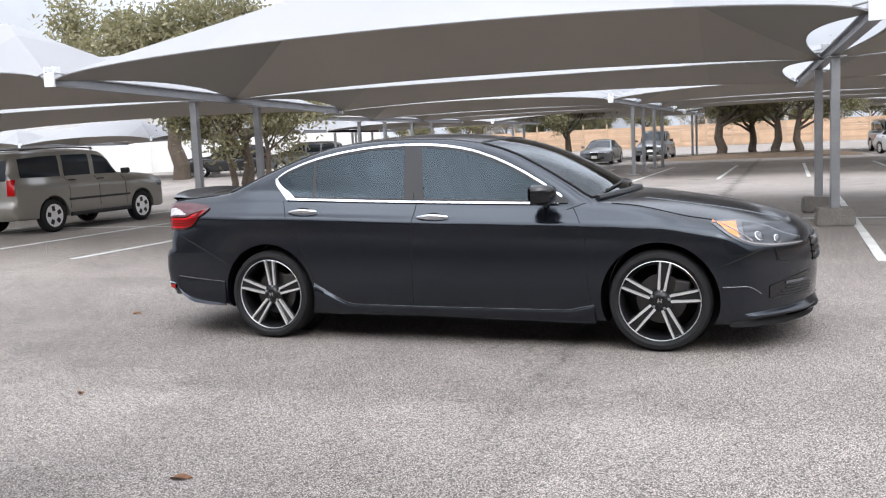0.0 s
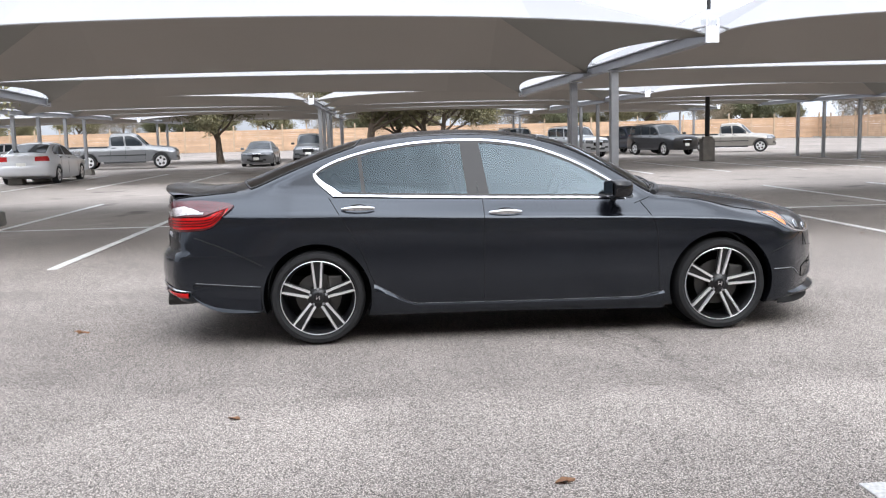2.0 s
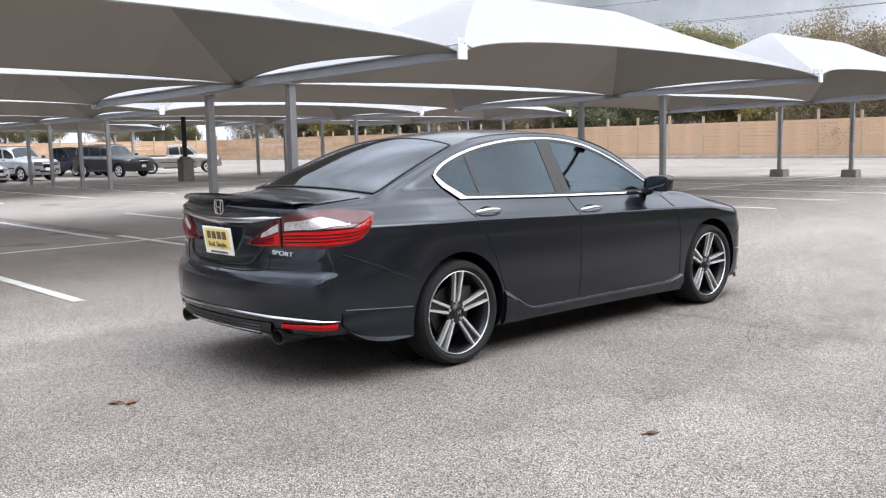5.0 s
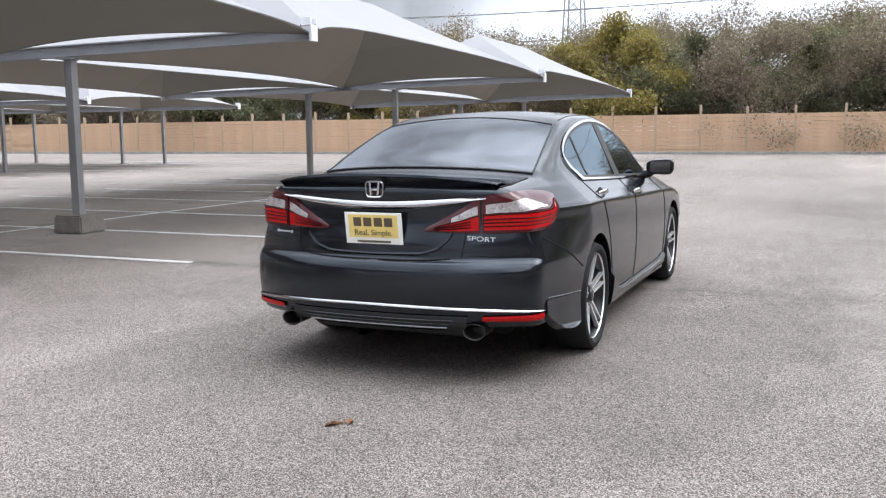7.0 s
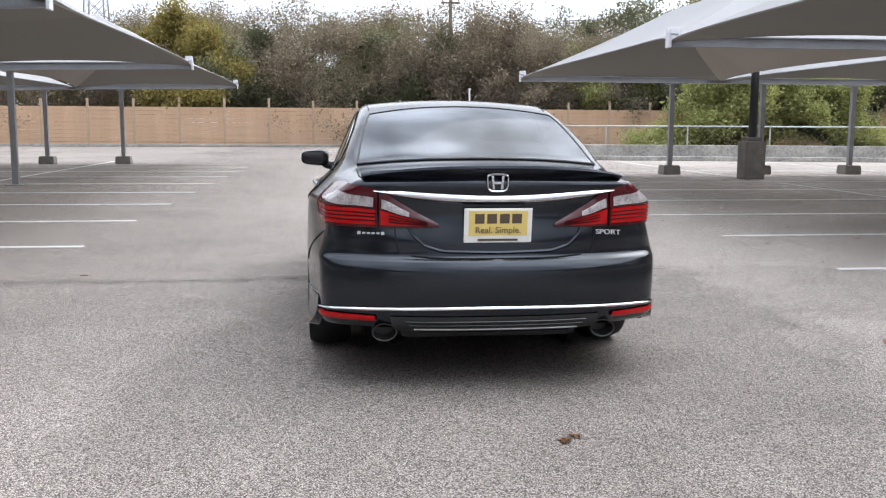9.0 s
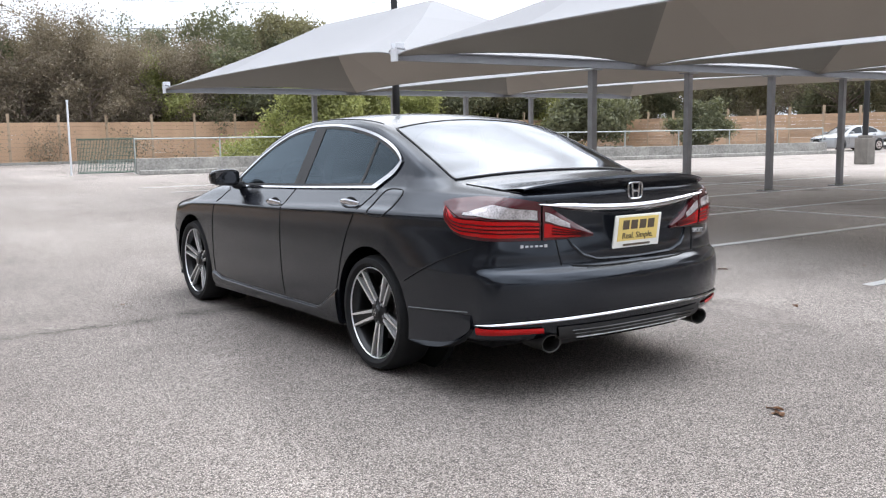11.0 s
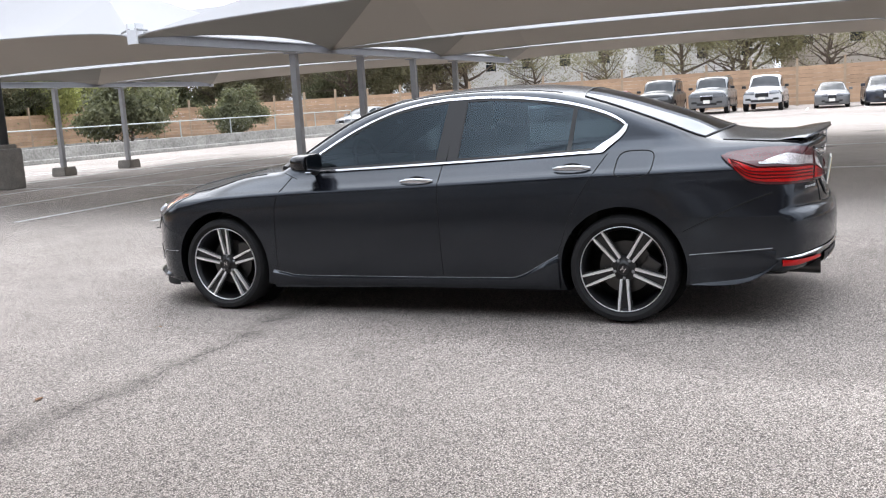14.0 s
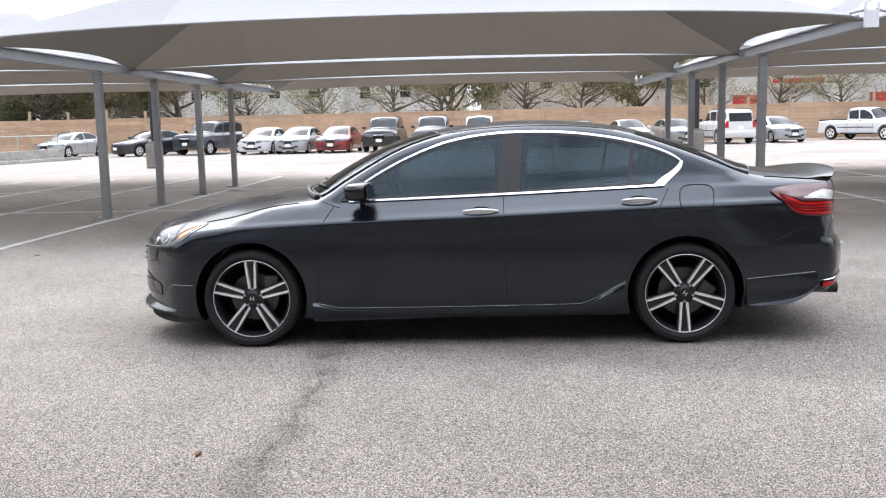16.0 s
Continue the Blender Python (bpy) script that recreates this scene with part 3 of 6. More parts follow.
        d = np.stack([np.sin(A) + 0 * p, np.cos(A) * np.cos(p), np.cos(A) * np.sin(p)], -1)
        P = o + d * self.along(o, d, 2.2, 110)[..., None]
        P[:, 0, 1] = P[:, -1, 1] = 0
        ends = []
        for x, s in ((x0, -1.0), (x1, 1.0)):
            oo, dd = np.array([[x, 0, za]]), np.array([[s, 0, 0.0]])
            ends.append((oo + dd * self.along(oo, dd, 2.2)[:, None])[0])
        verts = P.reshape(-1, 3).tolist()
        idx = np.arange(k * nv).reshape(k, nv)
        mirror = {}
        for i in range(k):
            for j in range(1, nv - 1):
                mirror[idx[i, j]] = len(verts)
                v = P[i, j]
                verts.append((v[0], -v[1], v[2]))
        other = lambda q: mirror.get(q, q)
        faces = []
        for i in range(k - 1):
            for j in range(nv - 1):
                q = (idx[i, j], idx[i + 1, j], idx[i + 1, j + 1], idx[i, j + 1])
                faces.append(q)
                faces.append(tuple(other(a) for a in q[::-1]))
        for e, i in ((0, 0), (1, k - 1)):
            c = len(verts)
            verts.append(tuple(ends[e]))
            for j in range(nv - 1):
                a, b = idx[i, j], idx[i, j + 1]
                if e == 0:
                    faces += [(c, a, b), (c, other(b), other(a))]
                else:
                    faces += [(c, b, a), (c, other(a), other(b))]
        return verts, faces


def cut_body(name, verts, faces, cutters, material, parent, label=""):
    """A closed body with its wheel arches cut out by cylinders across it."""
    ob = mesh_object(name, verts, faces, material, True, parent, label)
    bm = bmesh.new()
    for x, z, r, y0, y1 in cutters:
        for s in (1, -1):
            q = bmesh.ops.create_cone(bm, cap_ends=True, segments=72, radius1=r, radius2=r, depth=y1 - y0)["verts"]
            bmesh.ops.transform(bm, verts=q, matrix=pose(x, s * (y0 + y1) / 2, z, 90, 0, 0))
    me = bpy.data.meshes.new("cutter")
    bm.to_mesh(me)
    bm.free()
    cutter = new("cutter", me)
    mod = ob.modifiers.new("arches", "BOOLEAN")
    mod.object, mod.operation, mod.solver = cutter, "DIFFERENCE", "EXACT"
    done = bpy.data.meshes.new_from_object(ob.evaluated_get(bpy.context.evaluated_depsgraph_get()))
    ob.modifiers.clear()
    ob.data = done
    bpy.data.objects.remove(cutter)
    done.polygons.foreach_set("use_smooth", [True] * len(done.polygons))
    done.set_sharp_from_angle(angle=radians(42))
    return ob


def thick_side(shape, name, X, Z, sign, lift, depth, material, parent, label=""):
    return sheet(name, shape.on_side(X, Z, sign, lift + 0 * X), material, parent, label, shape.on_side(X, Z, sign, lift - depth + 0 * X))


def between(u0, u1, lo, hi, nu, nv, slant=0.0, z0=0.96):
    """A grid in side view from u0 to u1 along x between two height curves; its ends lean by slant."""
    u, v = np.meshgrid(np.linspace(0, 1, nu), np.linspace(0, 1, nv), indexing="ij")
    X = u0 + (u1 - u0) * u
    for _ in range(4):
        Z = lo(X) + (hi(X) - lo(X)) * v
        X = u0 + (u1 - u0) * u + slant * (Z - z0)
    return X, Z


def wheel(parent, at, radius, rim_r, width, turn, style="sport"):
    """A wheel whose outer face looks along local -y; its parts are sub-parts of the wheel's tyre."""
    h = width / 2
    s = radius - rim_r
    tyre = part("wheel", lathe([(rim_r, -h * .80), (rim_r + .012, -h * .92), (rim_r + s * .35, -h * 1.0), (rim_r + s * .72, -h * .97), (radius - .012, -h * .82), (radius - .003, -h * .62),
                                (radius, 0), (radius - .003, h * .62), (radius - .012, h * .82), (rim_r + s * .5, h), (rim_r, h * .8)], 64 if style == "sport" else 28, closed=True), M["rubber"], parent, "black low-profile tyre on its wheel", True)
    tyre.matrix_local = at @ pose(0, 0, 0, 0, turn, 0)
    if style != "sport":
        part("rim", lathe([(rim_r + .004, -h * .86), (rim_r - .02, -h * .80), (rim_r * .86, -h * .55), (rim_r * .5, -h * .66), (rim_r * .22, -h * .74), (0.0001, -h * .74)], 28), M["machined" if style == "plain" else "dark_alloy"], tyre, "", True)
        bm = bmesh.new()
        for k in range(5):
            a = radians(72 * k + 36)
            box(bm, (rim_r * .62 * math.cos(a), -h * .64, rim_r * .62 * math.sin(a)), (rim_r * .44, .05, rim_r * .40), Matrix.Rotation(-a, 4, "Y"), .004)
        part("rim_opening", bm, M["dark_alloy"], tyre)
        return tyre
    part("rim_barrel", lathe([(rim_r - .004, -h * .80), (rim_r - .016, -h * .66), (rim_r - .026, -h * .4), (rim_r - .03, h * .7), (rim_r - .002, h * .8), (rim_r + .002, -h * .78)], 64, closed=True), M["dark_alloy"], tyre, "gloss black rim barrel", True)
    part("rim_lip", lathe([(rim_r + .001, -h * .80), (rim_r, -h * .86), (rim_r - .0025, -h * .870), (rim_r - .004, -h * .855), (rim_r - .005, -h * .80)], 72, closed=True), M["machined"], tyre, "bright machined rim lip", True)
    part("brake_disc", lathe([(.155, -.005), (.155, .012), (.06, .012), (.06, -.03), (.0001, -.03)], 40), M["disc"], tyre, "grey steel brake disc", True)
    bm = boxed((.115, -.004, .075), (.10, .05, .13), None, .012)
    part("brake_caliper", bm, M["disc"], tyre)
    # dark spoke webs with two bright machined edges each
    yo = -h * .78
    for k in range(5):
        a = 90 + 72 * k
        rot = Matrix.Rotation(radians(-a), 4, "Y")
        bm = bmesh.new()
        n = 7
        rows = []
        for i in range(n):
            t = i / (n - 1)
            r = .045 + (rim_r - .012 - .045) * t
            w = .028 + .022 * t
            y = yo + .026 + .018 * (1 - t) ** 2 - .01 * t * t
            rows.append([bm.verts.new((r, y, -w)), bm.verts.new((r, y, w)), bm.verts.new((r, y + .035, w * .8)), bm.verts.new((r, y + .035, -w * .8))])
        for p, q in zip(rows, rows[1:]):
            for j in range(4):
                bm.faces.new((p[j], p[(j + 1) % 4], q[(j + 1) % 4], q[j]))
        bm.faces.new(rows[0][::-1]), bm.faces.new(rows[-1])
        bmesh.ops.transform(bm, matrix=rot, verts=bm.verts)
        spoke = part("spoke", bm, M["dark_alloy"], tyre, "gloss black twin spoke with machined edges")
        bm = bmesh.new()
        for sgn in (1, -1):
            rows = []
            for i in range(n):
                t = i / (n - 1)
                r = .062 + (rim_r - .008 - .062) * t
                c = sgn * (.0178 + .0140 * t)
                w = .0054 + .0026 * (1 - t) ** .7
                y = yo + .004 + .018 * (1 - t) ** 2 - .012 * t * t
                rows.append([bm.verts.new((r, y, c - w)), bm.verts.new((r, y, c + w)), bm.verts.new((r, y + .03, c + w * 1.2)), bm.verts.new((r, y + .03, c - w * 1.2))])
            for p, q in zip(rows, rows[1:]):
                for j in range(4):
                    bm.faces.new((p[j], p[(j + 1) % 4], q[(j + 1) % 4], q[j]))
            bm.faces.new(rows[0][::-1]), bm.faces.new(rows[-1])
        bmesh.ops.transform(bm, matrix=rot, verts=bm.verts)
        part("spoke_edge", bm, M["machined"], tyre)
        bm = lathe([(.0095, yo + .004), (.0095, yo + .03), (.0001, yo + .03)][::-1] + [(.007, yo + .001), (.0001, yo + .001)], 12, Matrix.Translation((.056 * math.cos(radians(a + 36)), .018, -.056 * math.sin(radians(a + 36)))))
        part("lug_nut", bm, M["steel"], tyre)
    part("hub", lathe([(.078, yo + .045), (.074, yo + .028), (.045, yo + .022), (.034, yo + .010), (.032, yo + .006), (.0001, yo + .005)], 32), M["dark_alloy"], tyre, "", True)
    bm = bmesh.new()
    for dx in (-.010, .010):
        box(bm, (dx, yo + .004, 0), (.005, .006, .028))
    box(bm, (0, yo + .004, 0), (.018, .006, .005))
    part("centre_cap_mark", bm, M["chrome"], tyre)
    return tyre


SEDAN = Shape(
    top=[(-2.60, 0.98), (-2.48, 1.018), (-2.3, 1.040), (-2.1, 1.058), (-2.0, 1.070), (-1.91, 1.095), (-1.71, 1.172), (-1.51, 1.243), (-1.31, 1.308), (-1.11, 1.362), (-0.91, 1.398), (-0.7, 1.418),
         (-0.4, 1.427), (-0.1, 1.415), (0.10, 1.392), (0.31, 1.350), (0.51, 1.290), (0.72, 1.197), (0.93, 1.082), (1.06, 1.005), (1.14, 0.972), (1.25, 0.962), (1.44, 0.938), (1.78, 0.878), (2.10, 0.795), (2.3, 0.725), (2.42, 0.66)],
    tail=[(0.15, -2.34), (0.22, -2.42), (0.30, -2.478), (0.40, -2.520), (0.50, -2.534), (0.585, -2.530), (0.625, -2.512), (0.655, -2.482), (0.72, -2.476), (0.85, -2.452), (0.90, -2.452), (0.98, -2.470), (1.05, -2.475)],
    nose=[(0.12, 2.22), (0.2, 2.28), (0.3, 2.305), (0.48, 2.315), (0.60, 2.305), (0.70, 2.275), (0.8, 2.20)],
    belt=[(-2.3, 1.015), (-1.3, 1.0), (-0.25, 0.963), (0.8, 0.932), (1.4, 0.90), (2.2, 0.82)],
    bottom=((-2.6, .300), (-2.1, .298), (-1.8, .235), (-1.6, .18), (1.6, .17), (2.4, .15)), tuck=.055, kr=.265)


def main_car():
    S = SEDAN
    car = thing("sedan_car", "satin black four-door sedan parked across a car park aisle", "car")
    verts, faces = S.skin(250, 56, 171, -1.90, 1.80, 0.62)
    body = cut_body("body", verts, faces, [(x, 0.325, 0.364, 0.60, 1.3) for x in (1.388, -1.388)], M["wrap"], car, "satin black painted bodywork")
    lo = spline((-1.42, 1.005), (-1.25, 0.998), (-0.25, 0.961), (0.80, 0.930), (0.95, 0.926))
    hi = spline((-1.39, 1.145), (-1.34, 1.18), (-1.20, 1.238), (-1.02, 1.287), (-0.84, 1.318), (-0.66, 1.338), (-0.47, 1.347), (-0.29, 1.346), (-0.11, 1.332), (0.08, 1.300), (0.26, 1.243), (0.45, 1.158), (0.64, 1.050), (0.80, 0.945))
    # openings behind the glass
    bm = bmesh.new()
    bm.from_mesh(body.data)
    gone = []
    for f in bm.faces:
        c = f.calc_center_median()
        if c.z > 0.9 and abs(c.y) > 0.45 and -1.20 - .165 * min(max((c.z - .99) / .157, 0), 1) < c.x < 0.72 and float(lo(c.x)) + .03 < c.z < float(hi(c.x)) - .03 and not -0.36 < c.x < -0.20:
            gone.append(f)
        elif c.z > 1.0 and f.normal.z > 0.25 and ((-1.86 + .3 * c.y ** 2 < c.x < -1.15 and abs(c.y) < .56) or (0.30 - .2 * c.y ** 2 < c.x < 1.00 - .25 * c.y ** 2 and abs(c.y) < .56)):
            gone.append(f)
    bmesh.ops.delete(bm, geom=gone, context="FACES")
    bm.to_mesh(body.data)
    bm.free()

    for s in (1, -1):
        # side glass, frames, pillars
        for name, a, b, sl in (("front_window", .77, -.205, -.15), ("rear_window", -.345, -1.045, -.10), ("quarter_window", -1.065, -1.37, -.10)):
            X, Z = between(a, b, lambda x: lo(x) + .004, lambda x: hi(x) - .004, 30, 14, sl)
            X = np.clip(X, -1.40, .79)
            if name == "quarter_window":
                Z = np.minimum(Z, hi(X) - .004)
                X = np.maximum(X, -1.240 - .165 * np.clip((Z - .99) / .157, 0, 1))
            w = sheet(name, S.on_side(X, Z, s, 0.004 + 0 * X), M["tint"], car, "dark tinted side window glass")
            w.visible_shadow = True
            e = [(X[i, 0], Z[i, 0]) for i in range(30)]
            inset = .016
            U = np.array([X[:, 0], X[:, 0]]).T
            part_rows = [("window_seal", U, np.array([Z[:, 0], Z[:, 0] + inset]).T)]
            U = np.array([X[:, -1], X[:, -1]]).T
            part_rows.append(("window_seal", U, np.array([Z[:, -1] - inset, Z[:, -1]]).T))
            for nm, xx, zz in part_rows:
                sheet(nm, S.on_side(xx, zz, s, .0065 + 0 * xx), M["black_trim"], w)
        for name, a, b, sl in (("pillar_cover", -.200, -.272, -.15), ("pillar_cover", -.278, -.350, -.10), ("pillar_cover", -1.042, -1.068, -.10)):
            X, Z = between(a, b, lambda x: lo(x) + .002, lambda x: hi(x) - .002, 6, 14, sl)
            thick_side(S, name, X, Z, s, .007, .006, M["black_trim"], car, "black window pillar cover")
        # mirror sail
        X, Z = between(.80, .70, lambda x: lo(x), lambda x: np.maximum(hi(x), lo(x) + .01), 6, 6)
        sheet("mirror_base", S.on_side(X, Z, s, .008 + 0 * X), M["black_trim"], car)
        # bright surround of the windows
        up = np.linspace(.76, -1.385, 70)
        zu = hi(np.minimum(up, .80)) - np.maximum(up - .80, 0) * .35
        top_in = S.on_side(up, zu - .004, s, .010 + 0 * up)
        top_out = S.on_side(up, zu + .0095, s, .007 + 0 * up)
        sheet("chrome_trim", np.stack([top_in, top_out], 1), M["chrome"], car, "bright chrome strip round the side windows")
        un = np.linspace(.745, -1.27, 60)
        sheet("chrome_trim", np.stack([S.on_side(un, lo(un) - .0095, s, .009 + 0 * un), S.on_side(un, lo(un) + .003, s, .010 + 0 * un)], 1), M["chrome"], car, "bright chrome strip round the side windows")
        t = np.linspace(0, 1, 16)
        bx = -1.225 - .165 * t - .035 * np.sin(t * np.pi) * t
        bz = .990 + .157 * t
        wd = .052 - .038 * t ** 2
        thk = np.stack([S.on_side(bx - k * wd, bz - (k - .5) * .012 * (1 - t), s, .010 + 0 * t) for k in np.linspace(-.35, .75, 5)], 1)
        sheet("chrome_trim", thk, M["chrome"], car, "broad chrome corner of the rear quarter window")

        # panel gaps
        def gap(xs, zs, wdt=.0045, name="panel_gap"):
            P = S.on_side(np.array(xs), np.array(zs), s, .0012 + 0 * np.array(xs))
            tube_pts = [tuple(p) for p in P]
            part(name, tubed(tube_pts, wdt / 2, 5), M["seam"], body)
        zz = np.linspace(.955, .27, 24)
        gap(-.262 + .02 * (zz - .27) - .06 * np.maximum(zz - .9, 0), zz)
        zf = np.linspace(.90, .27, 24)
        gap(spline((.27, .955), (.45, .945), (.70, .935), (.80, .905), (.90, .845))(zf), zf)
        zr = np.linspace(.985, .26, 30)
        gap(spline((.26, -.80), (.30, -.90), (.38, -.985), (.45, -1.02), (.60, -1.075), (.72, -1.13), (.86, -1.215), (.985, -1.295))(zr), zr)
        gap(np.linspace(.92, .80, 8), np.linspace(.900, .862, 8) + .03)
        a = np.linspace(0, 2 * np.pi, 40)
        fx, fz = np.sign(np.cos(a)) * np.abs(np.cos(a)) ** .55, np.sign(np.sin(a)) * np.abs(np.sin(a)) ** .55
        if s == 1:
            gap(-1.46 + .105 * fx - .012 * fz, .926 + .072 * fz, .006, "fuel_door_gap")
        gap(np.linspace(-1.735, -2.20, 20), np.linspace(.545, .745, 20) + .012 * np.sin(np.linspace(0, 3.1, 20)), .0075)
        gap(np.linspace(1.735, 2.02, 14), np.linspace(.53, .645, 14), .0075)

        # handles
        for hx, hz in ((-1.10, .912), (-.105, .862)):
            P = S.on_side(np.array([hx]), np.array([hz]), 1, np.array([0.0]))[0]
            bm = bmesh.new()
            n = 15
            pts = [(hx - .112 + .224 * i / (n - 1), s * (P[1] + .006 + .026 * math.sin(math.pi * min(max(i / (n - 1), .04), .96)) ** .5), hz + .006 * (1 - abs(2 * i / (n - 1) - 1))) for i in range(n)]
            tube(bm, pts, [.006 + .0105 * math.sin(math.pi * i / (n - 1)) ** .6 for i in range(n)], 10, squash=.6)
            handle = part("door_handle", bm, M["chrome"], car, "chrome pull door handle", True)
            bm = lathe([(.001, -.012), (.032, -.004), (.036, .002), (.030, .004)], 20, Matrix.Translation((hx, s * (P[1] - .003), hz)) @ Matrix.Diagonal((1.9, 1, .85, 1)))
            part("handle_cup", bm, M["seam"], handle)

        # sill skirt
        X, v = np.meshgrid(np.linspace(.985, -1.01, 60), np.linspace(0, 1, 9), indexing="ij")
        rise = spline((-1.01, .405), (-.90, .345), (-.80, .288), (-.72, .262), (.80, .252), (.90, .272), (.985, .288))
        low = spline((-1.01, .19), (-.5, .19), (.985, .168))
        Z = low(X) + (rise(X) - low(X)) * v
        off = .003 + .019 * np.clip((1 - v) * 7, 0, 1) ** .6 + .004 * (1 - v)
        sk = S.on_side(X, np.maximum(Z, .19), s, off)
        sk[..., 2] = Z
        inner = sk.copy()
        inner[..., 1] *= .95
        skirt = sheet("side_skirt", sk, M["wrap"], car, "satin black side skirt", inner)
        # pale thin bar stands in for the highlight along the skirt's top edge
        xs = np.linspace(.985, -1.01, 50)
        part("skirt_highlight", tubed([tuple(p) for p in S.on_side(xs, rise(xs) + .002, s, .003 + 0 * xs)], .0013, 5), M["steel"], skirt)
        # rear corner apron
        X, v = np.meshgrid(np.linspace(-1.765, -2.22, 24), np.linspace(0, 1, 8), indexing="ij")
        back = np.clip((-X - 1.765) / .455, 0, 1)
        foot = .245 + .115 * back ** 3
        Z = foot + (.408 + .02 * back - foot) * v
        off = .004 + .012 * (1 - v) ** .8
        P, Q = S.on_side(X, np.maximum(Z, .345), s, off), S.on_side(X, np.maximum(Z, .345), s, -.02 + 0 * X)
        P[..., 2], Q[..., 2] = Z, Z + .002
        apron = sheet("rear_apron", P, M["wrap"], car, "satin black rear corner apron", Q)
        xs = np.linspace(-1.765, -2.20, 20)
        part("apron_edge", tubed([tuple(p) for p in S.on_side(xs, .412 + .03 * (-xs - 1.765) / .43, s, .005 + 0 * xs)], .002, 5), M["steel"], apron)
        tb, wv = np.meshgrid(np.linspace(0, 1, 26), np.linspace(0, 1, 5), indexing="ij")
        xb = -1.775 - .455 * tb
        zb = .242 + .125 * tb ** 4 + (.003 + .020 * np.sin(np.pi * np.clip(tb * .93 + .05, 0, 1)) ** .8) * wv
        flare = .014 + .034 * np.sin(np.pi * np.clip(tb * .92 + .06, 0, 1))
        blade, under = S.on_side(xb, np.maximum(zb, .345), s, flare * (1 - wv) + .008 * wv), S.on_side(xb, np.maximum(zb, .345), s, -.01 + 0 * wv)
        blade[..., 2], under[..., 2] = zb, zb - .014
        sheet("apron_blade", blade, M["wrap"], apron, "", under)

        # tail lamp: outer piece on the fender and inner piece on the boot lid
        zl = spline((113, .942), (116, .900), (120, .852), (125, .808), (131, .790), (146, .782), (163, .780), (186, .786))
        zu = spline((113, .948), (118, .963), (128, .973), (140, .982), (152, .979), (163, .960), (172, .897), (186, .802))
        lamp = None
        for nm, a0, a1 in (("tail_lamp", 113, 162.2), ("boot_lamp", 163.0, 186)):
            A, v = np.meshgrid(np.linspace(a0, a1, 40), np.linspace(0, 1, 14), indexing="ij")
            Z = zl(A) + (zu(A) - zl(A)) * v
            bulge = .010 + .014 * np.sin(np.pi * v) * np.clip((A - 113) / 12, 0, 1) * np.clip((187 - A) / 12, 0, 1)
            P = S.fan(A, Z, -1.75, .35, bulge, s)
            lamp = sheet(nm, P, M["dark_red_lamp"], car, "red tail lamp with a clear strip", S.fan(A, Z, -1.75, .35, -.02 + 0 * A, s))
            for pn, v0, v1, mat, ends in (("brake_lens", .07, .47, "red_lamp", (3, 2)), ("clear_lens", .53, .80, "clear_lamp", (17, 4))):
                b0, b1 = (a0 + ends[0], a1 - ends[1] * .4) if nm == "tail_lamp" else (a0 + (1.0 if pn == "clear_lens" else .6), a1 - (11 if pn == "clear_lens" else 6))
                A2, v2 = np.meshgrid(np.linspace(b0, b1, 40), np.linspace(v0, v1, 8), indexing="ij")
                if pn == "clear_lens" and nm == "tail_lamp":
                    v2 = v0 + (v2 - v0) * np.clip((A2 - b0) / 14, .15, 1)
                Z2 = zl(A2) + (zu(A2) - zl(A2)) * v2
                bul = .0125 + .014 * np.sin(np.pi * v2) * np.clip((A2 - 113) / 12, 0, 1) * np.clip((187 - A2) / 12, 0, 1)
                sheet(pn, S.fan(A2, Z2, -1.75, .35, bul, s), M[mat], lamp)
            bm = bmesh.new()
            for vv in (.17, .27, .37, .50):
                aa = np.linspace(a0 + 4, a1 - (.5 if nm == "tail_lamp" else 4), 30)
                zz = zl(aa) + (zu(aa) - zl(aa)) * vv
                bul = .0135 + .014 * np.sin(np.pi * vv) * np.clip((aa - 113) / 12, 0, 1) * np.clip((187 - aa) / 12, 0, 1)
                tube(bm, [tuple(p) for p in S.fan(aa, zz, -1.75, .35, bul, s)], .0032, 4)
            part("lamp_rib", bm, M["lamp_rib"], lamp)

        # head lamp
        hl = spline((1.68, .800), (1.74, .765), (1.84, .700), (1.96, .652), (2.08, .635), (2.22, .628))
        hu = spline((1.68, .804), (1.80, .802), (1.99, .765), (2.10, .715), (2.22, .668))
        X, Z = between(1.69, 2.20, hl, hu, 30, 10)
        P = S.on_side(X, Z, s, .004 + 0 * X)
        head = sheet("head_lamp", P, M["lamp_bowl"], car, "head lamp with clear cover and amber side reflector", S.on_side(X, Z, s, -.02 + 0 * X))
        X, Z = between(1.715, 1.845, lambda x: hl(x) + .016, lambda x: hu(x) - .010, 12, 6, -.35, .75)
        sheet("amber_reflector", S.on_side(X, np.maximum(Z, hl(X)), s, .007 + 0 * X), M["amber"], head)
        X, Z = between(1.885, 2.185, lambda x: hl(x) + .024, lambda x: np.maximum(hu(x) - .009, hl(x) + .026), 16, 6, -.25, .72)
        sheet("lamp_bezel", S.on_side(X, Z, s, .007 + 0 * X), M["lamp_dark"], head)
        xs = np.linspace(1.86, 2.21, 20)
        part("lamp_strip", tubed([tuple(p) for p in S.on_side(xs, hl(xs) + .012, s, .008 + 0 * xs)], .004, 6, squash=.5), M["clear_lamp"], head)
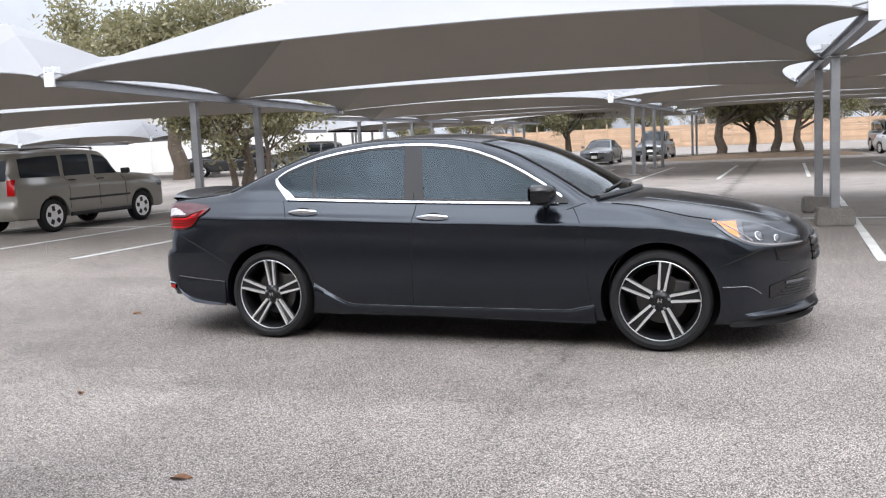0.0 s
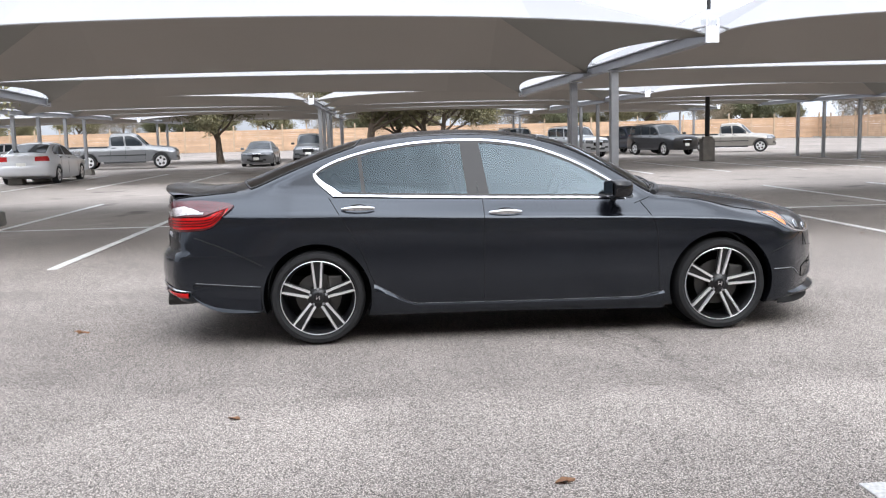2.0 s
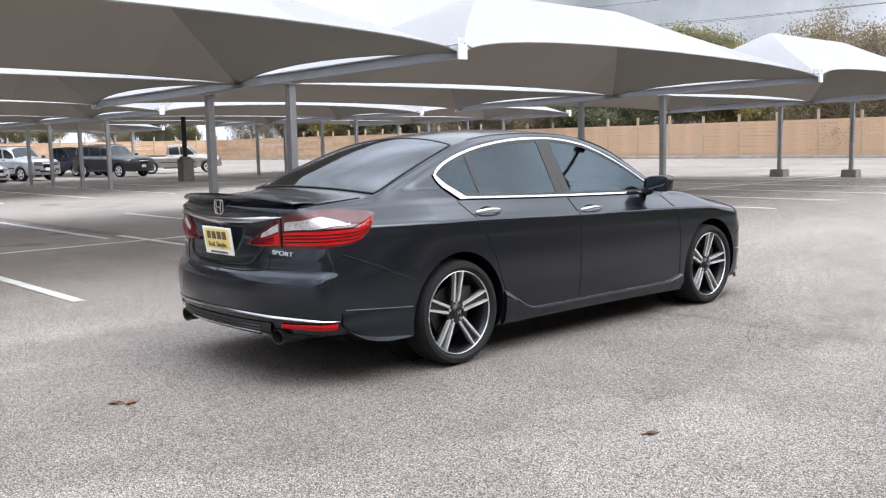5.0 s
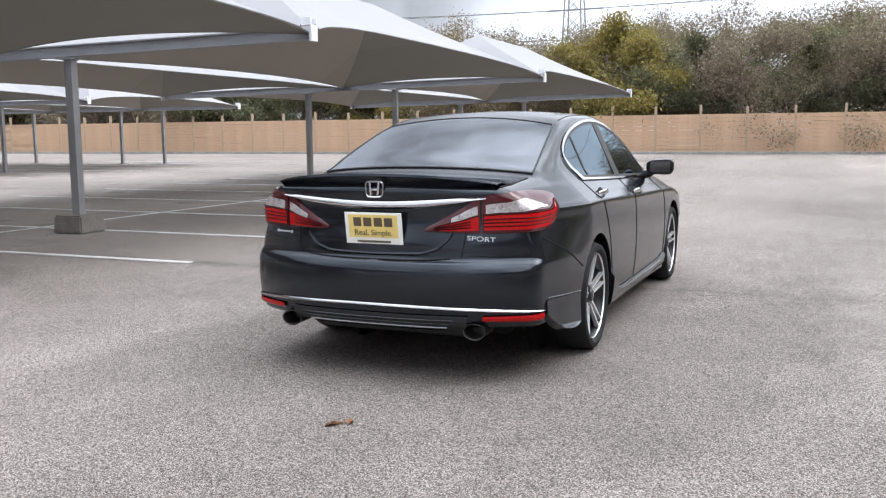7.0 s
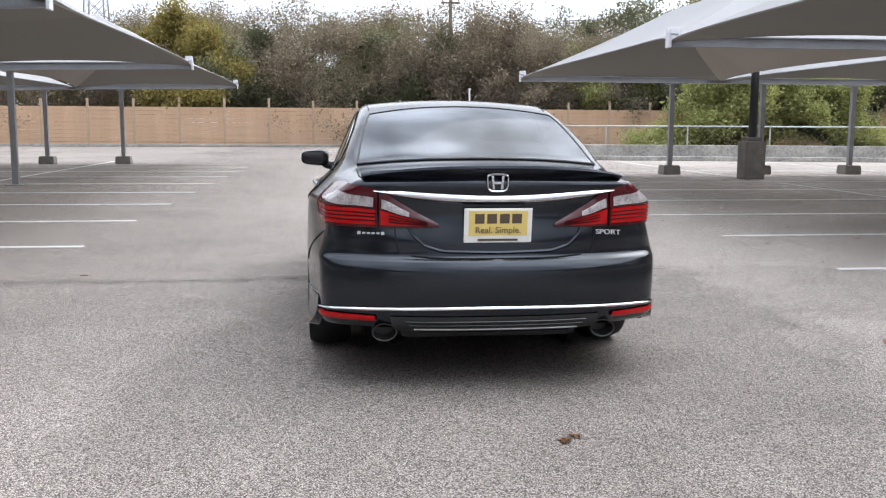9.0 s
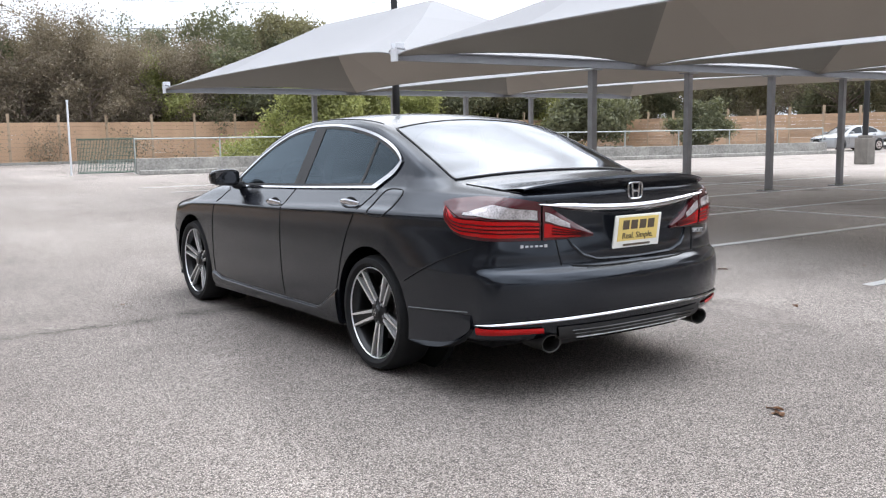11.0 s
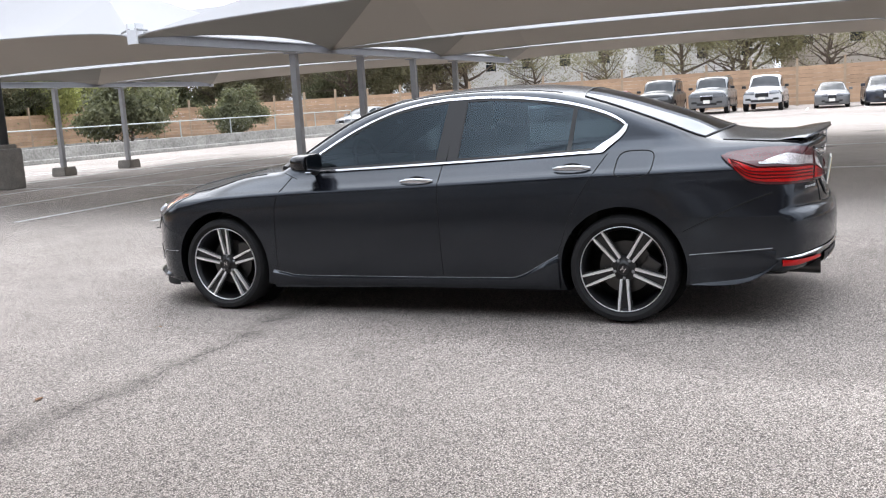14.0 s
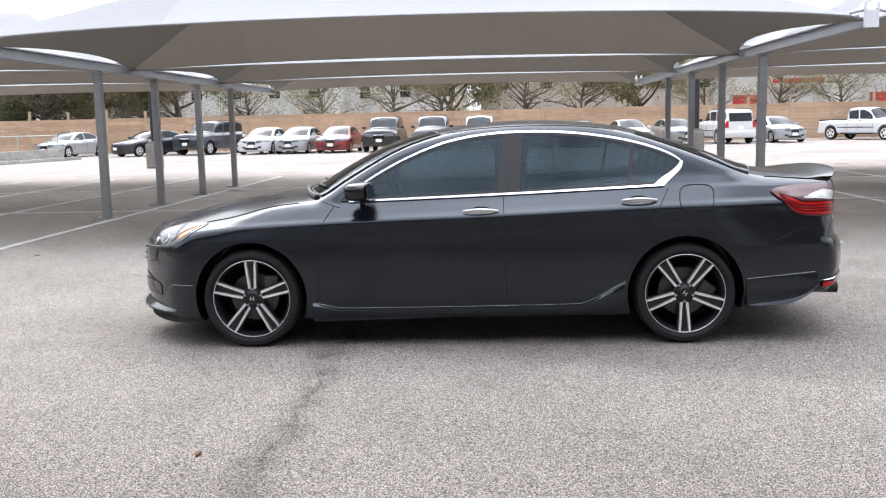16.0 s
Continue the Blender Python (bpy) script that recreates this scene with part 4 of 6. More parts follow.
        for x0, z0, r0 in ((1.965, .705, .031), (2.065, .680, .027)):
            P = S.on_side(np.array([x0]), np.array([z0]), s, np.array([.004]))
            nz = S.normal(P * np.array((1, s, 1)))[0] * np.array((1, s, 1))
            turn = Vector(nz).to_track_quat("-Y", "Z").to_matrix().to_4x4()
            turn.translation = Vector(P[0])
            part("lamp_ring", lathe([(r0, .004), (r0 + .001, -.006), (r0 - .004, -.008), (r0 - .006, -.002)], 28, turn, True), M["chrome"], head, "bright ring round the lamp lens", True)
            part("lamp_cup", lathe([(r0 - .005, -.002), (r0 * .7, -.010), (r0 * .35, -.014), (.0001, -.015)], 24, turn), M["projector"], head, "dark glossy projector lens", True)
        xs = np.linspace(1.745, 1.93, 14)
        zs = spline((1.745, .772), (1.84, .728), (1.93, .672))(xs)
        part("lamp_strip", tubed([tuple(p) for p in S.on_side(xs + .10 * (zs - .67), zs + .012, s, .009 + 0 * xs)], .005, 6, squash=.5), M["clear_lamp"], head)
        # fog opening and front blade
        A, v = np.meshgrid(np.linspace(30, 63, 18), np.linspace(0, 1, 8), indexing="ij")
        taper = np.clip((A - 30) / 33, 0, 1) ** 2
        P = S.fan(A, .305 + .02 * taper + (.150 - .075 * taper) * v, 1.65, 0, .004 + 0 * A, s)
        fog = sheet("fog_opening", P, M["black_gloss"], car, "black fog lamp recess")
        A, v = np.meshgrid(np.linspace(36, 54, 14), np.linspace(0, 1, 4), indexing="ij")
        sheet("fog_lamp", S.fan(A, .400 + .018 * v, 1.65, 0, .010 + 0 * A, s), M["lamp_bowl"], fog)
        bm = bmesh.new()
        for k in range(5):
            aa = np.linspace(32, 61 - 2.5 * k, 16)
            tube(bm, [tuple(p) for p in S.fan(aa, .325 + .017 * k + 0 * aa, 1.65, 0, .008 + 0 * aa, s)], .003, 4)
        part("fog_mesh", bm, M["black_trim"], fog)
        aa = np.linspace(80, 12, 34)
        fin = np.stack([S.fan(aa, dz + .225 + .030 * (80 - aa) / 68, 1.65, 0, lift * np.sin(np.pi * np.clip((74 - aa) / 62 * .96 + .02, 0, 1)) ** .5 - .004, s) for dz, lift in ((.020, .0), (.014, .022), (.004, .050), (-.008, .050), (-.012, .0))], 1)
        sheet("front_fin", fin, M["wrap"], car, "satin black fin at the front bumper corner")
        lip = np.stack([S.fan(aa, .19 + 0 * aa, 1.65, 0, lift * (1 - .8 * ((aa - 12) / 68) ** 6), s) + np.array((0, 0, dz)) for dz, lift in ((.03, .002), (.008, .014), (-.004, .022), (-.024, .022), (-.030, -.03))], 1)
        sheet("splitter_lip", lip, M["seam"], car, "black splitter lip below the bumper")
        aa = np.linspace(52, 12, 24)
        P = S.fan(aa, .205 + .03 * (52 - aa) / 40, 1.65, 0, .016 + 0 * aa, s)
        part("front_blade", tubed([tuple(p) for p in P], [.004 + .009 * math.sin(math.pi * i / 23) for i in range(24)], 6, squash=3.0), M["wrap"], car, "satin black front splitter blade", True)
        xs = np.linspace(1.765, 1.98, 14)
        part("bumper_line", tubed([tuple(p) for p in S.on_side(xs, .415 - .10 * np.clip((xs - 1.9) / .12, 0, 1) ** 1.5, s, .003 + 0 * xs)], .0018, 5), M["steel"], body)

        # door mirror
        bm = bmesh.new()
        bmesh.ops.create_uvsphere(bm, u_segments=28, v_segments=18, radius=1)
        for q in bm.verts:
            c = q.co
            c.x, c.y, c.z = [math.copysign(abs(a) ** .62, a) for a in c]
            back = c.x < -.35
            c.x = max(c.x, -.62) * (.108 - .025 * abs(c.y))
            c.y, c.z = c.y * .108 * (1 - .12 * (c.x > .03)), c.z * .060 * (1 - .10 * c.y)
        bmesh.ops.transform(bm, verts=bm.verts, matrix=pose(.655, s * .915, 1.002, 0, 0, s * -9))
        mir = part("door_mirror", bm, M["black_gloss"], car, "gloss black door mirror", True)
        bm = bmesh.new()
        box(bm, (0, 0, 0), (.004, .150, .084), None, .0018)
        bmesh.ops.transform(bm, verts=bm.verts, matrix=pose(.589, s * .926, 1.002, 0, 0, s * -9))
        part("mirror_glass", bm, M["mirror"], mir)
        part("mirror_foot", tubed([(.66, s * .76, .935), (.66, s * .83, .945), (.65, s * .86, .965)], [.035, .03, .026], 10, squash=.6), M["black_trim"], mir, "", True)

        # wheels
        for wx, turn in ((1.388, 0 if s == 1 else 9), (-1.388, 36 if s == 1 else 0)):
            m = Matrix.Translation((wx, s * .793, .320)) @ (pose(0, 0, 0, 0, 0, 180) if s == 1 else Matrix())
            wheel(car, m, .320, .252, .235, turn)
            bm = lathe([(.36, -.02), (.36, .02), (.0001, .02)][::-1], 40, pose(wx, s * .585, .325))
            part("arch_liner", bm, M["seam"], car)

    # screens
    v, u = np.meshgrid(np.linspace(-1, 1, 30), np.linspace(0, 1, 24), indexing="ij")
    X = (-1.075 - .045 * v * v) * (1 - u) + (-1.935 + .105 * v * v) * u
    Y = v * (.548 + .092 * u ** .8)
    sheet("rear_screen", S.on_top(X, Y, .004 + 0 * X), M["tint_screen"], car, "dark tinted sloping rear window")
    edge = np.concatenate([np.stack([X[:, 0], Y[:, 0]], 1), np.stack([X[-1, :], Y[-1, :]], 1)[1:], np.stack([X[::-1, -1], Y[::-1, -1]], 1)[1:], np.stack([X[0, ::-1], Y[0, ::-1]], 1)[1:-1]])
    part("screen_seal", tubed([tuple(p) for p in S.on_top(edge[:, 0], edge[:, 1], .004 + 0 * edge[:, 0])], .005, 5, True), M["black_trim"], car)
    X = (.235 - .075 * v * v) * (1 - u) + (1.105 - .165 * v * v) * u
    Y = v * (.545 + .135 * u)
    sheet("windscreen", S.on_top(X, Y, .004 + 0 * X), M["tint_front"], car, "raked windscreen glass")
    edge = np.concatenate([np.stack([X[:, 0], Y[:, 0]], 1), np.stack([X[-1, :], Y[-1, :]], 1)[1:], np.stack([X[::-1, -1], Y[::-1, -1]], 1)[1:], np.stack([X[0, ::-1], Y[0, ::-1]], 1)[1:-1]])
    part("screen_seal", tubed([tuple(p) for p in S.on_top(edge[:, 0], edge[:, 1], .004 + 0 * edge[:, 0])], .007, 5, True), M["black_trim"], car)
    yy = np.linspace(-.66, .66, 30)
    part("cowl", tubed([tuple(p) for p in S.on_top(1.135 - .17 * (yy / .68) ** 2, yy, .004 + 0 * yy)], .020, 6), M["black_trim"], car, "black plastic cowl below the windscreen")
    for y0, y1 in ((.55, .02), (-.02, -.50)):
        yy = np.linspace(y0, y1, 12)
        part("wiper", tubed([tuple(p) for p in S.on_top(1.075 - .15 * (yy / .68) ** 2 - .05 * (yy - y1) / (y0 - y1), yy, .016 + 0 * yy)], .007, 5), M["black_trim"], car)
    # bonnet edges and boot lid edges
    for s in (1, -1):
        xs = np.linspace(1.08, 2.12, 30)
        part("panel_gap", tubed([tuple(p) for p in S.on_top(xs, s * (.735 - .02 * (xs - 1.1) - .16 * np.maximum(xs - 1.8, 0) ** 1.5), .001 + 0 * xs)], .003, 5), M["seam"], body)
        xs = np.linspace(1.25, 2.15, 24)
        part("bonnet_crease", tubed([tuple(p) for p in S.on_top(xs, s * (.46 - .13 * (xs - 1.25)), -.002 + 0 * xs)], .006, 6), M["wrap"], body)
        xs = np.linspace(-1.93, -2.36, 22)
        part("panel_gap", tubed([tuple(p) for p in S.on_top(xs, s * (.645 - .02 * (-xs - 1.93) - .10 * np.maximum(-xs - 2.2, 0)), .001 + 0 * xs)], .0035, 5), M["seam"], body)
        zz = np.linspace(.97, .66, 20)
        pts = S.fan(np.degrees(np.arctan2(.585 - .10 * (.97 - zz) / .31, -.62)), zz, -1.85, 0, .001 + 0 * zz, s)
        part("panel_gap", tubed([tuple(p) for p in pts], .0035, 5), M["seam"], body)
        xs = np.linspace(-.98, .20, 40)
        part("roof_joint", tubed([tuple(p) for p in S.on_top(xs, s * (.555 - .02 * (xs + .4) ** 2), .000 + 0 * xs)], .004, 5), M["black_trim"], body)
    aa = np.linspace(146, 214, 40)
    part("panel_gap", tubed([tuple(p) for p in S.fan(aa, .642 + .012 * (np.abs(aa - 180) / 34) ** 4, -1.85, 0, .001 + 0 * aa)], .004, 5), M["seam"], body)
    # boot spoiler
    n = 41
    rows = []
    for y in np.linspace(-.63, .63, n):
        k = 1 - (abs(y) / .63) ** 3.2
        fwd = .13 * (abs(y) / .63) ** 2.6
        x0, x1 = -2.16 + fwd * .8, -2.495 + fwd
        zd = [float(S.on_top(np.array([x]), np.array([y]), np.array([0.0]))[0, 2]) for x in (x0, (x0 + x1) / 2, min(x1 + .05, -2.30))]
        zt = zd[1] + .012 + .022 * k
        rows.append([(x0, y, zd[0] + .001), ((x0 + x1) / 2, y, zd[1] + .008 * k + .003), (x1 + .06, y, zt), (x1, y, zt + .006 * k), (x1 - .004, y, zt - .006), (x1 + .03, y, zt - .022 - .012 * k), (x1 + .055, y, zd[2] - .02), (x0, y, zd[0] - .02)])
    P = np.array(rows)
    sp = sheet("boot_spoiler", np.concatenate([P, P[:, :1]], 1), M["wrap"], car, "satin black lip spoiler on the boot lid")
    # bright strip, badge, plate
    yy = np.linspace(-.575, .575, 50)

    def rear(y, z, lift):
        o = np.stack([0 * y - 1.9, y, z + 0 * y], -1)
        d = np.zeros_like(o)
        d[..., 0] = -1
        Q = o + d * S.along(o, d, 1.2)[..., None]
        return Q + S.normal(Q) * np.asarray(lift)[..., None]
    zc = .914 + .046 * (yy / .575) ** 2
    strip = np.stack([rear(yy, zc + k * .021 * (1 - .95 * np.abs(yy / .575) ** 4), (.004 + .014 * (1 - k * k)) + 0 * yy) for k in np.linspace(-1, 1, 7)], 1)
    sheet("boot_chrome_strip", strip, M["chrome"], car, "chrome strip across the boot lid")
    xe = float(rear(np.array([0.0]), np.array([1.0]), np.array([0.0]))[0, 0])
    bm = bmesh.new()
    ring = [(xe - .006, .048 * math.copysign(abs(math.cos(a)) ** .45, math.cos(a)) * (1 + .10 * math.sin(a)), .996 + .040 * math.copysign(abs(math.sin(a)) ** .45, math.sin(a))) for a in np.linspace(0, 2 * math.pi, 40, endpoint=False)]
    tube(bm, ring, .005, 6, True)
    for sg in (1, -1):
        box(bm, (xe - .006, sg * .022, .996), (.010, .012, .068), pose(0, 0, 0, sg * -6, 0, 0), .003)
    box(bm, (xe - .006, 0, .994), (.010, .040, .011), None, .003)
    part("badge", bm, M["chrome"], car, "chrome maker's badge", True)
    # recess frame round the plate
    pts = [(.50, .905), (.44, .84), (.395, .75), (.345, .702), (.26, .675), (0, .668), (-.26, .675), (-.345, .702), (-.395, .75), (-.44, .84), (-.50, .905)]
    q = np.array(pts)
    tt = np.linspace(0, len(pts) - 1, 50)
    py, pz = np.interp(tt, range(len(pts)), q[:, 0]), np.interp(tt, range(len(pts)), q[:, 1])
    part("plate_recess", tubed([tuple(p) for p in rear(py, pz, .001 + 0 * py)], .009, 6), M["wrap"], body, "", True)
    xp = -2.480
    tilt = math.degrees(math.atan2(.035, .15))
    pm = pose(xp - .006, 0, .798, 0, 0, 0) @ pose(0, 0, 0, 0, -tilt * .6, 0)
    bm = boxed((0, 0, 0), (.010, .322, .164), None, .003)
    bmesh.ops.transform(bm, verts=bm.verts, matrix=pm)
    plate = part("dealer_plate", bm, M["plate_white"], car, "yellow and white dealer plate with dark print")

    def plate_bar(name, y, z, w, h, mat, dx=-.0065):
        b = boxed((dx, y, z), (.003, w, h))
        bmesh.ops.transform(b, verts=b.verts, matrix=pm)
        return part(name, b, M[mat], plate)
    plate_bar("plate_panel", 0, .012, .278, .118, "plate_yellow", -.0055)
    for y, w in ((.088, .044), (.030, .046), (-.030, .046), (-.088, .046)):
        plate_bar("print_bar", y, .034, w, .046, "plate_ink")
    plate_bar("print_bar", 0, -.068, .19, .010, "plate_ink")
    words("Real. Simple.", .043, pm @ pose(-.0075, 0, -.022, 90, 0, -90), M["plate_ink"], plate)
    q = rear(np.array([-.555]), np.array([.752]), np.array([.003]))
    nz = Vector(S.normal(q)[0])
    ux = Vector((0, -1, 0)) - nz * Vector((0, -1, 0)).dot(nz)
    ux.normalize()
    m = Matrix((ux, nz.cross(ux), nz)).transposed().to_4x4()
    m.translation = Vector(q[0])
    words("SPORT", .042, m @ Matrix.Diagonal((1.15, .8, 1, 1)), M["badge_silver"], car, .003, "sport_lettering")
    bm = bmesh.new()
    for k in range(6):
        y = .645 - .022 * k
        P = rear(np.array([y]), np.array([.755]), np.array([.003]))[0]
        box(bm, P, (.004, .016, .009 + .006 * (k in (0, 5))), pose(0, 0, 0, 0, 0, -14), .0015)
    part("model_badge", bm, M["badge_silver"], car, "chrome model badge drawn as plain bars")
    # rear bumper: bright line, reflectors, diffuser
    aa = np.linspace(111, 249, 90)
    zz = .412 - .026 * (np.abs(aa - 180) / 69) ** 2.4
    sheet("bumper_chrome_strip", np.stack([S.fan(aa, zz + k * .009 * (1 - .9 * (np.abs(aa - 180) / 69) ** 8), -1.9, 0, (.006 + .008 * (1 - k * k)) + 0 * aa) for k in np.linspace(-1, 1, 5)], 1), M["chrome"], car, "chrome strip across the rear bumper")
    for s in (1, -1):
        A, v = np.meshgrid(np.linspace(113, 133, 20), np.linspace(0, 1, 5), indexing="ij")
        zl2 = .345 - .004 * (133 - A) / 20
        sheet("reflector", S.fan(A, zl2 + (.026 + .008 * (133 - A) / 20) * v, -1.9, 0, .008 + .006 * np.sin(np.pi * v), s), M["red_lamp"], car, "red bumper reflector")
    A, v = np.meshgrid(np.linspace(138, 222, 50), np.linspace(0, 1, 8), indexing="ij")
    zd = .285 + .085 * v
    sheet("diffuser", S.fan(A, zd, -1.9, 0, .006 + .012 * np.sin(np.pi * v)), M["black_trim"], car, "black ribbed rear diffuser")
    for k in range(4):
        aa = np.linspace(143 + k, 217 - k, 40)
        part("diffuser_rib", tubed([tuple(p) for p in S.fan(aa, .352 - .017 * k + 0 * aa, -1.9, 0, .018 + 0 * aa)], .004, 5), M["black_gloss" if k % 2 else "machined"] if k == 2 else M["black_gloss"], car)
    for s in (1, -1):
        bm = bmesh.new()
        n = 28
        rings = []
        for dx, ra, rb in ((.16, .050, .036), (-.005, .058, .041), (-.010, .060, .043), (-.008, .054, .037), (.10, .050, .033)):
            rings.append([bm.verts.new((-2.455 + dx + .02, s * .53 + ra * math.cos(a), .288 + rb * math.sin(a))) for a in np.linspace(0, 2 * math.pi, n, endpoint=False)])
        for p, q in zip(rings, rings[1:]):
            for j in range(n):
                bm.faces.new((p[j], p[(j + 1) % n], q[(j + 1) % n], q[j]))
        bm.faces.new(rings[-1])
        part("exhaust_tip", bm, M["pipe"], car, "oval steel exhaust tip", True)
    # grille
    A, v = np.meshgrid(np.linspace(-26, 26, 30), np.linspace(0, 1, 8), indexing="ij")
    grille = sheet("grille", S.fan(A, .50 + .16 * v, 1.65, 0, .004 + 0 * A), M["black_gloss"], car, "black front grille")
    for k in range(4):
        aa = np.linspace(-25, 25, 24)
        part("grille_bar", tubed([tuple(p) for p in S.fan(aa, .515 + .042 * k + 0 * aa, 1.65, 0, .010 + 0 * aa)], .007 if k < 3 else .013, 6), M["chrome"] if k == 3 else M["black_trim"], grille)
    part("underside", boxed((0, 0, .23), (4.0, 1.1, .10), None, .03), M["seam"], car)
    part("exhaust_box", boxed((-2.1, 0, .27), (.35, .9, .12), None, .05), M["black_trim"], car)
    # cabin
    part("cabin_floor", boxed((-.3, 0, .42), (2.6, 1.3, .06), None, .02), M["interior"], car)
    for sx, sy in ((.05, .37), (.05, -.37)):
        part("seat", boxed((sx, sy, .60), (.52, .50, .22), pose(0, 0, 0, 0, -6, 0), .07), M["interior"], car, "dark front seat", True)
        part("backrest", boxed((sx - .32, sy, .88), (.16, .46, .62), pose(0, 0, 0, 0, -16, 0), .07), M["interior"], car, "", True)
        part("headrest", boxed((sx - .43, sy, 1.24), (.10, .26, .19), pose(0, 0, 0, 0, -12, 0), .045), M["interior"], car, "", True)
    part("rear_bench", boxed((-.95, 0, .62), (.5, 1.24, .24), None, .07), M["interior"], car, "", True)
    part("rear_backrest", boxed((-1.28, 0, .84), (.16, 1.22, .52), pose(0, 0, 0, 0, -22, 0), .07), M["interior"], car, "", True)
    for sy in (.36, 0, -.36):
        part("rear_headrest", boxed((-1.37, sy, 1.12), (.09, .24, .12), None, .035), M["interior"], car, "", True)
    part("parcel_shelf", boxed((-1.68, 0, 1.01), (.50, 1.15, .03), None, .01), M["interior"], car)
    part("dashboard", boxed((.80, 0, .86), (.45, 1.34, .20), None, .07), M["interior"], car, "", True)
    part("steering_wheel", tubed([(.47 + .06 * math.sin(a), .37 + .18 * math.cos(a), .95 + .17 * math.sin(a)) for a in np.linspace(0, 2 * math.pi, 28, endpoint=False)], .015, 8, True), M["interior"], car, "", True)
    return car


# ---- ground and markings ----
bm = bmesh.new()
bmesh.ops.create_grid(bm, x_segments=8, y_segments=8, size=700)
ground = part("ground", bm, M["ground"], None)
tagged(ground, "pale worn chip-seal asphalt of an open car park", "ground", kind="structure")
SP = 2.44
line_mesh = {}


def stall_line(x, y, length, along_y=True):
    key = (round(length, 2), along_y)
    if key not in line_mesh:
        bm = bmesh.new()
        n = max(4, int(length / .5))
        half = .052 if along_y else .036
        rnd = random.Random(int(length * 100))
        a = []
        for i in range(n + 1):
            s, w0, w1 = length * (i / n - .5), -half + rnd.uniform(-.006, .006), half + rnd.uniform(-.004, .004)
            a.append([bm.verts.new(q) for q in ((w0, s, -.003), (w1, s, -.003), (w1, s, .003), (w0, s, .003))])
        for p, q in zip(a, a[1:]):
            for j in range(4):
                bm.faces.new((p[j], p[(j + 1) % 4], q[(j + 1) % 4], q[j]))
        me = bpy.data.meshes.new("parking_line")
        bmesh.ops.recalc_face_normals(bm, faces=bm.faces)
        bm.to_mesh(me)
        bm.free()
        me.materials.append(M["line"])
        line_mesh[key] = me
    ob = new("parking_line", line_mesh[key])
    ob.parent = ground
    ob.matrix_local = pose(x, y, .004, 0, 0, 0 if along_y else 90)


for i in range(-12, 9):
    stall_line(.47 + 2.54 * i + .33 * (i == 0), 6.05 + .42 * (i == 0), 5.4)
    stall_line(.47 + 2.54 * i, 11.4, 5.2)
for i in range(-7, 8):
    stall_line(.93 + 2.49 * i, -6.35, 5.3)
    stall_line(.93 + 2.49 * i, -11.7, 5.2)
    stall_line(.93 + 2.49 * i, -17.1, 5.2)
for y in (8.1, -9.2, -14.6):
    stall_line(-3.0, y, 56.0, False)
for i in range(-7, 13):
    stall_line(.2 + SP * i, 23.4, 5.2)
    stall_line(.2 + SP * i, 28.9, 5.2)
for i in range(-10, 12):
    stall_line(1.0 + 2.6 * i, -42.5, 5.0)
for i in range(-4, 10):
    stall_line(.5 + 2.7 * i, 52.0, 5.2)


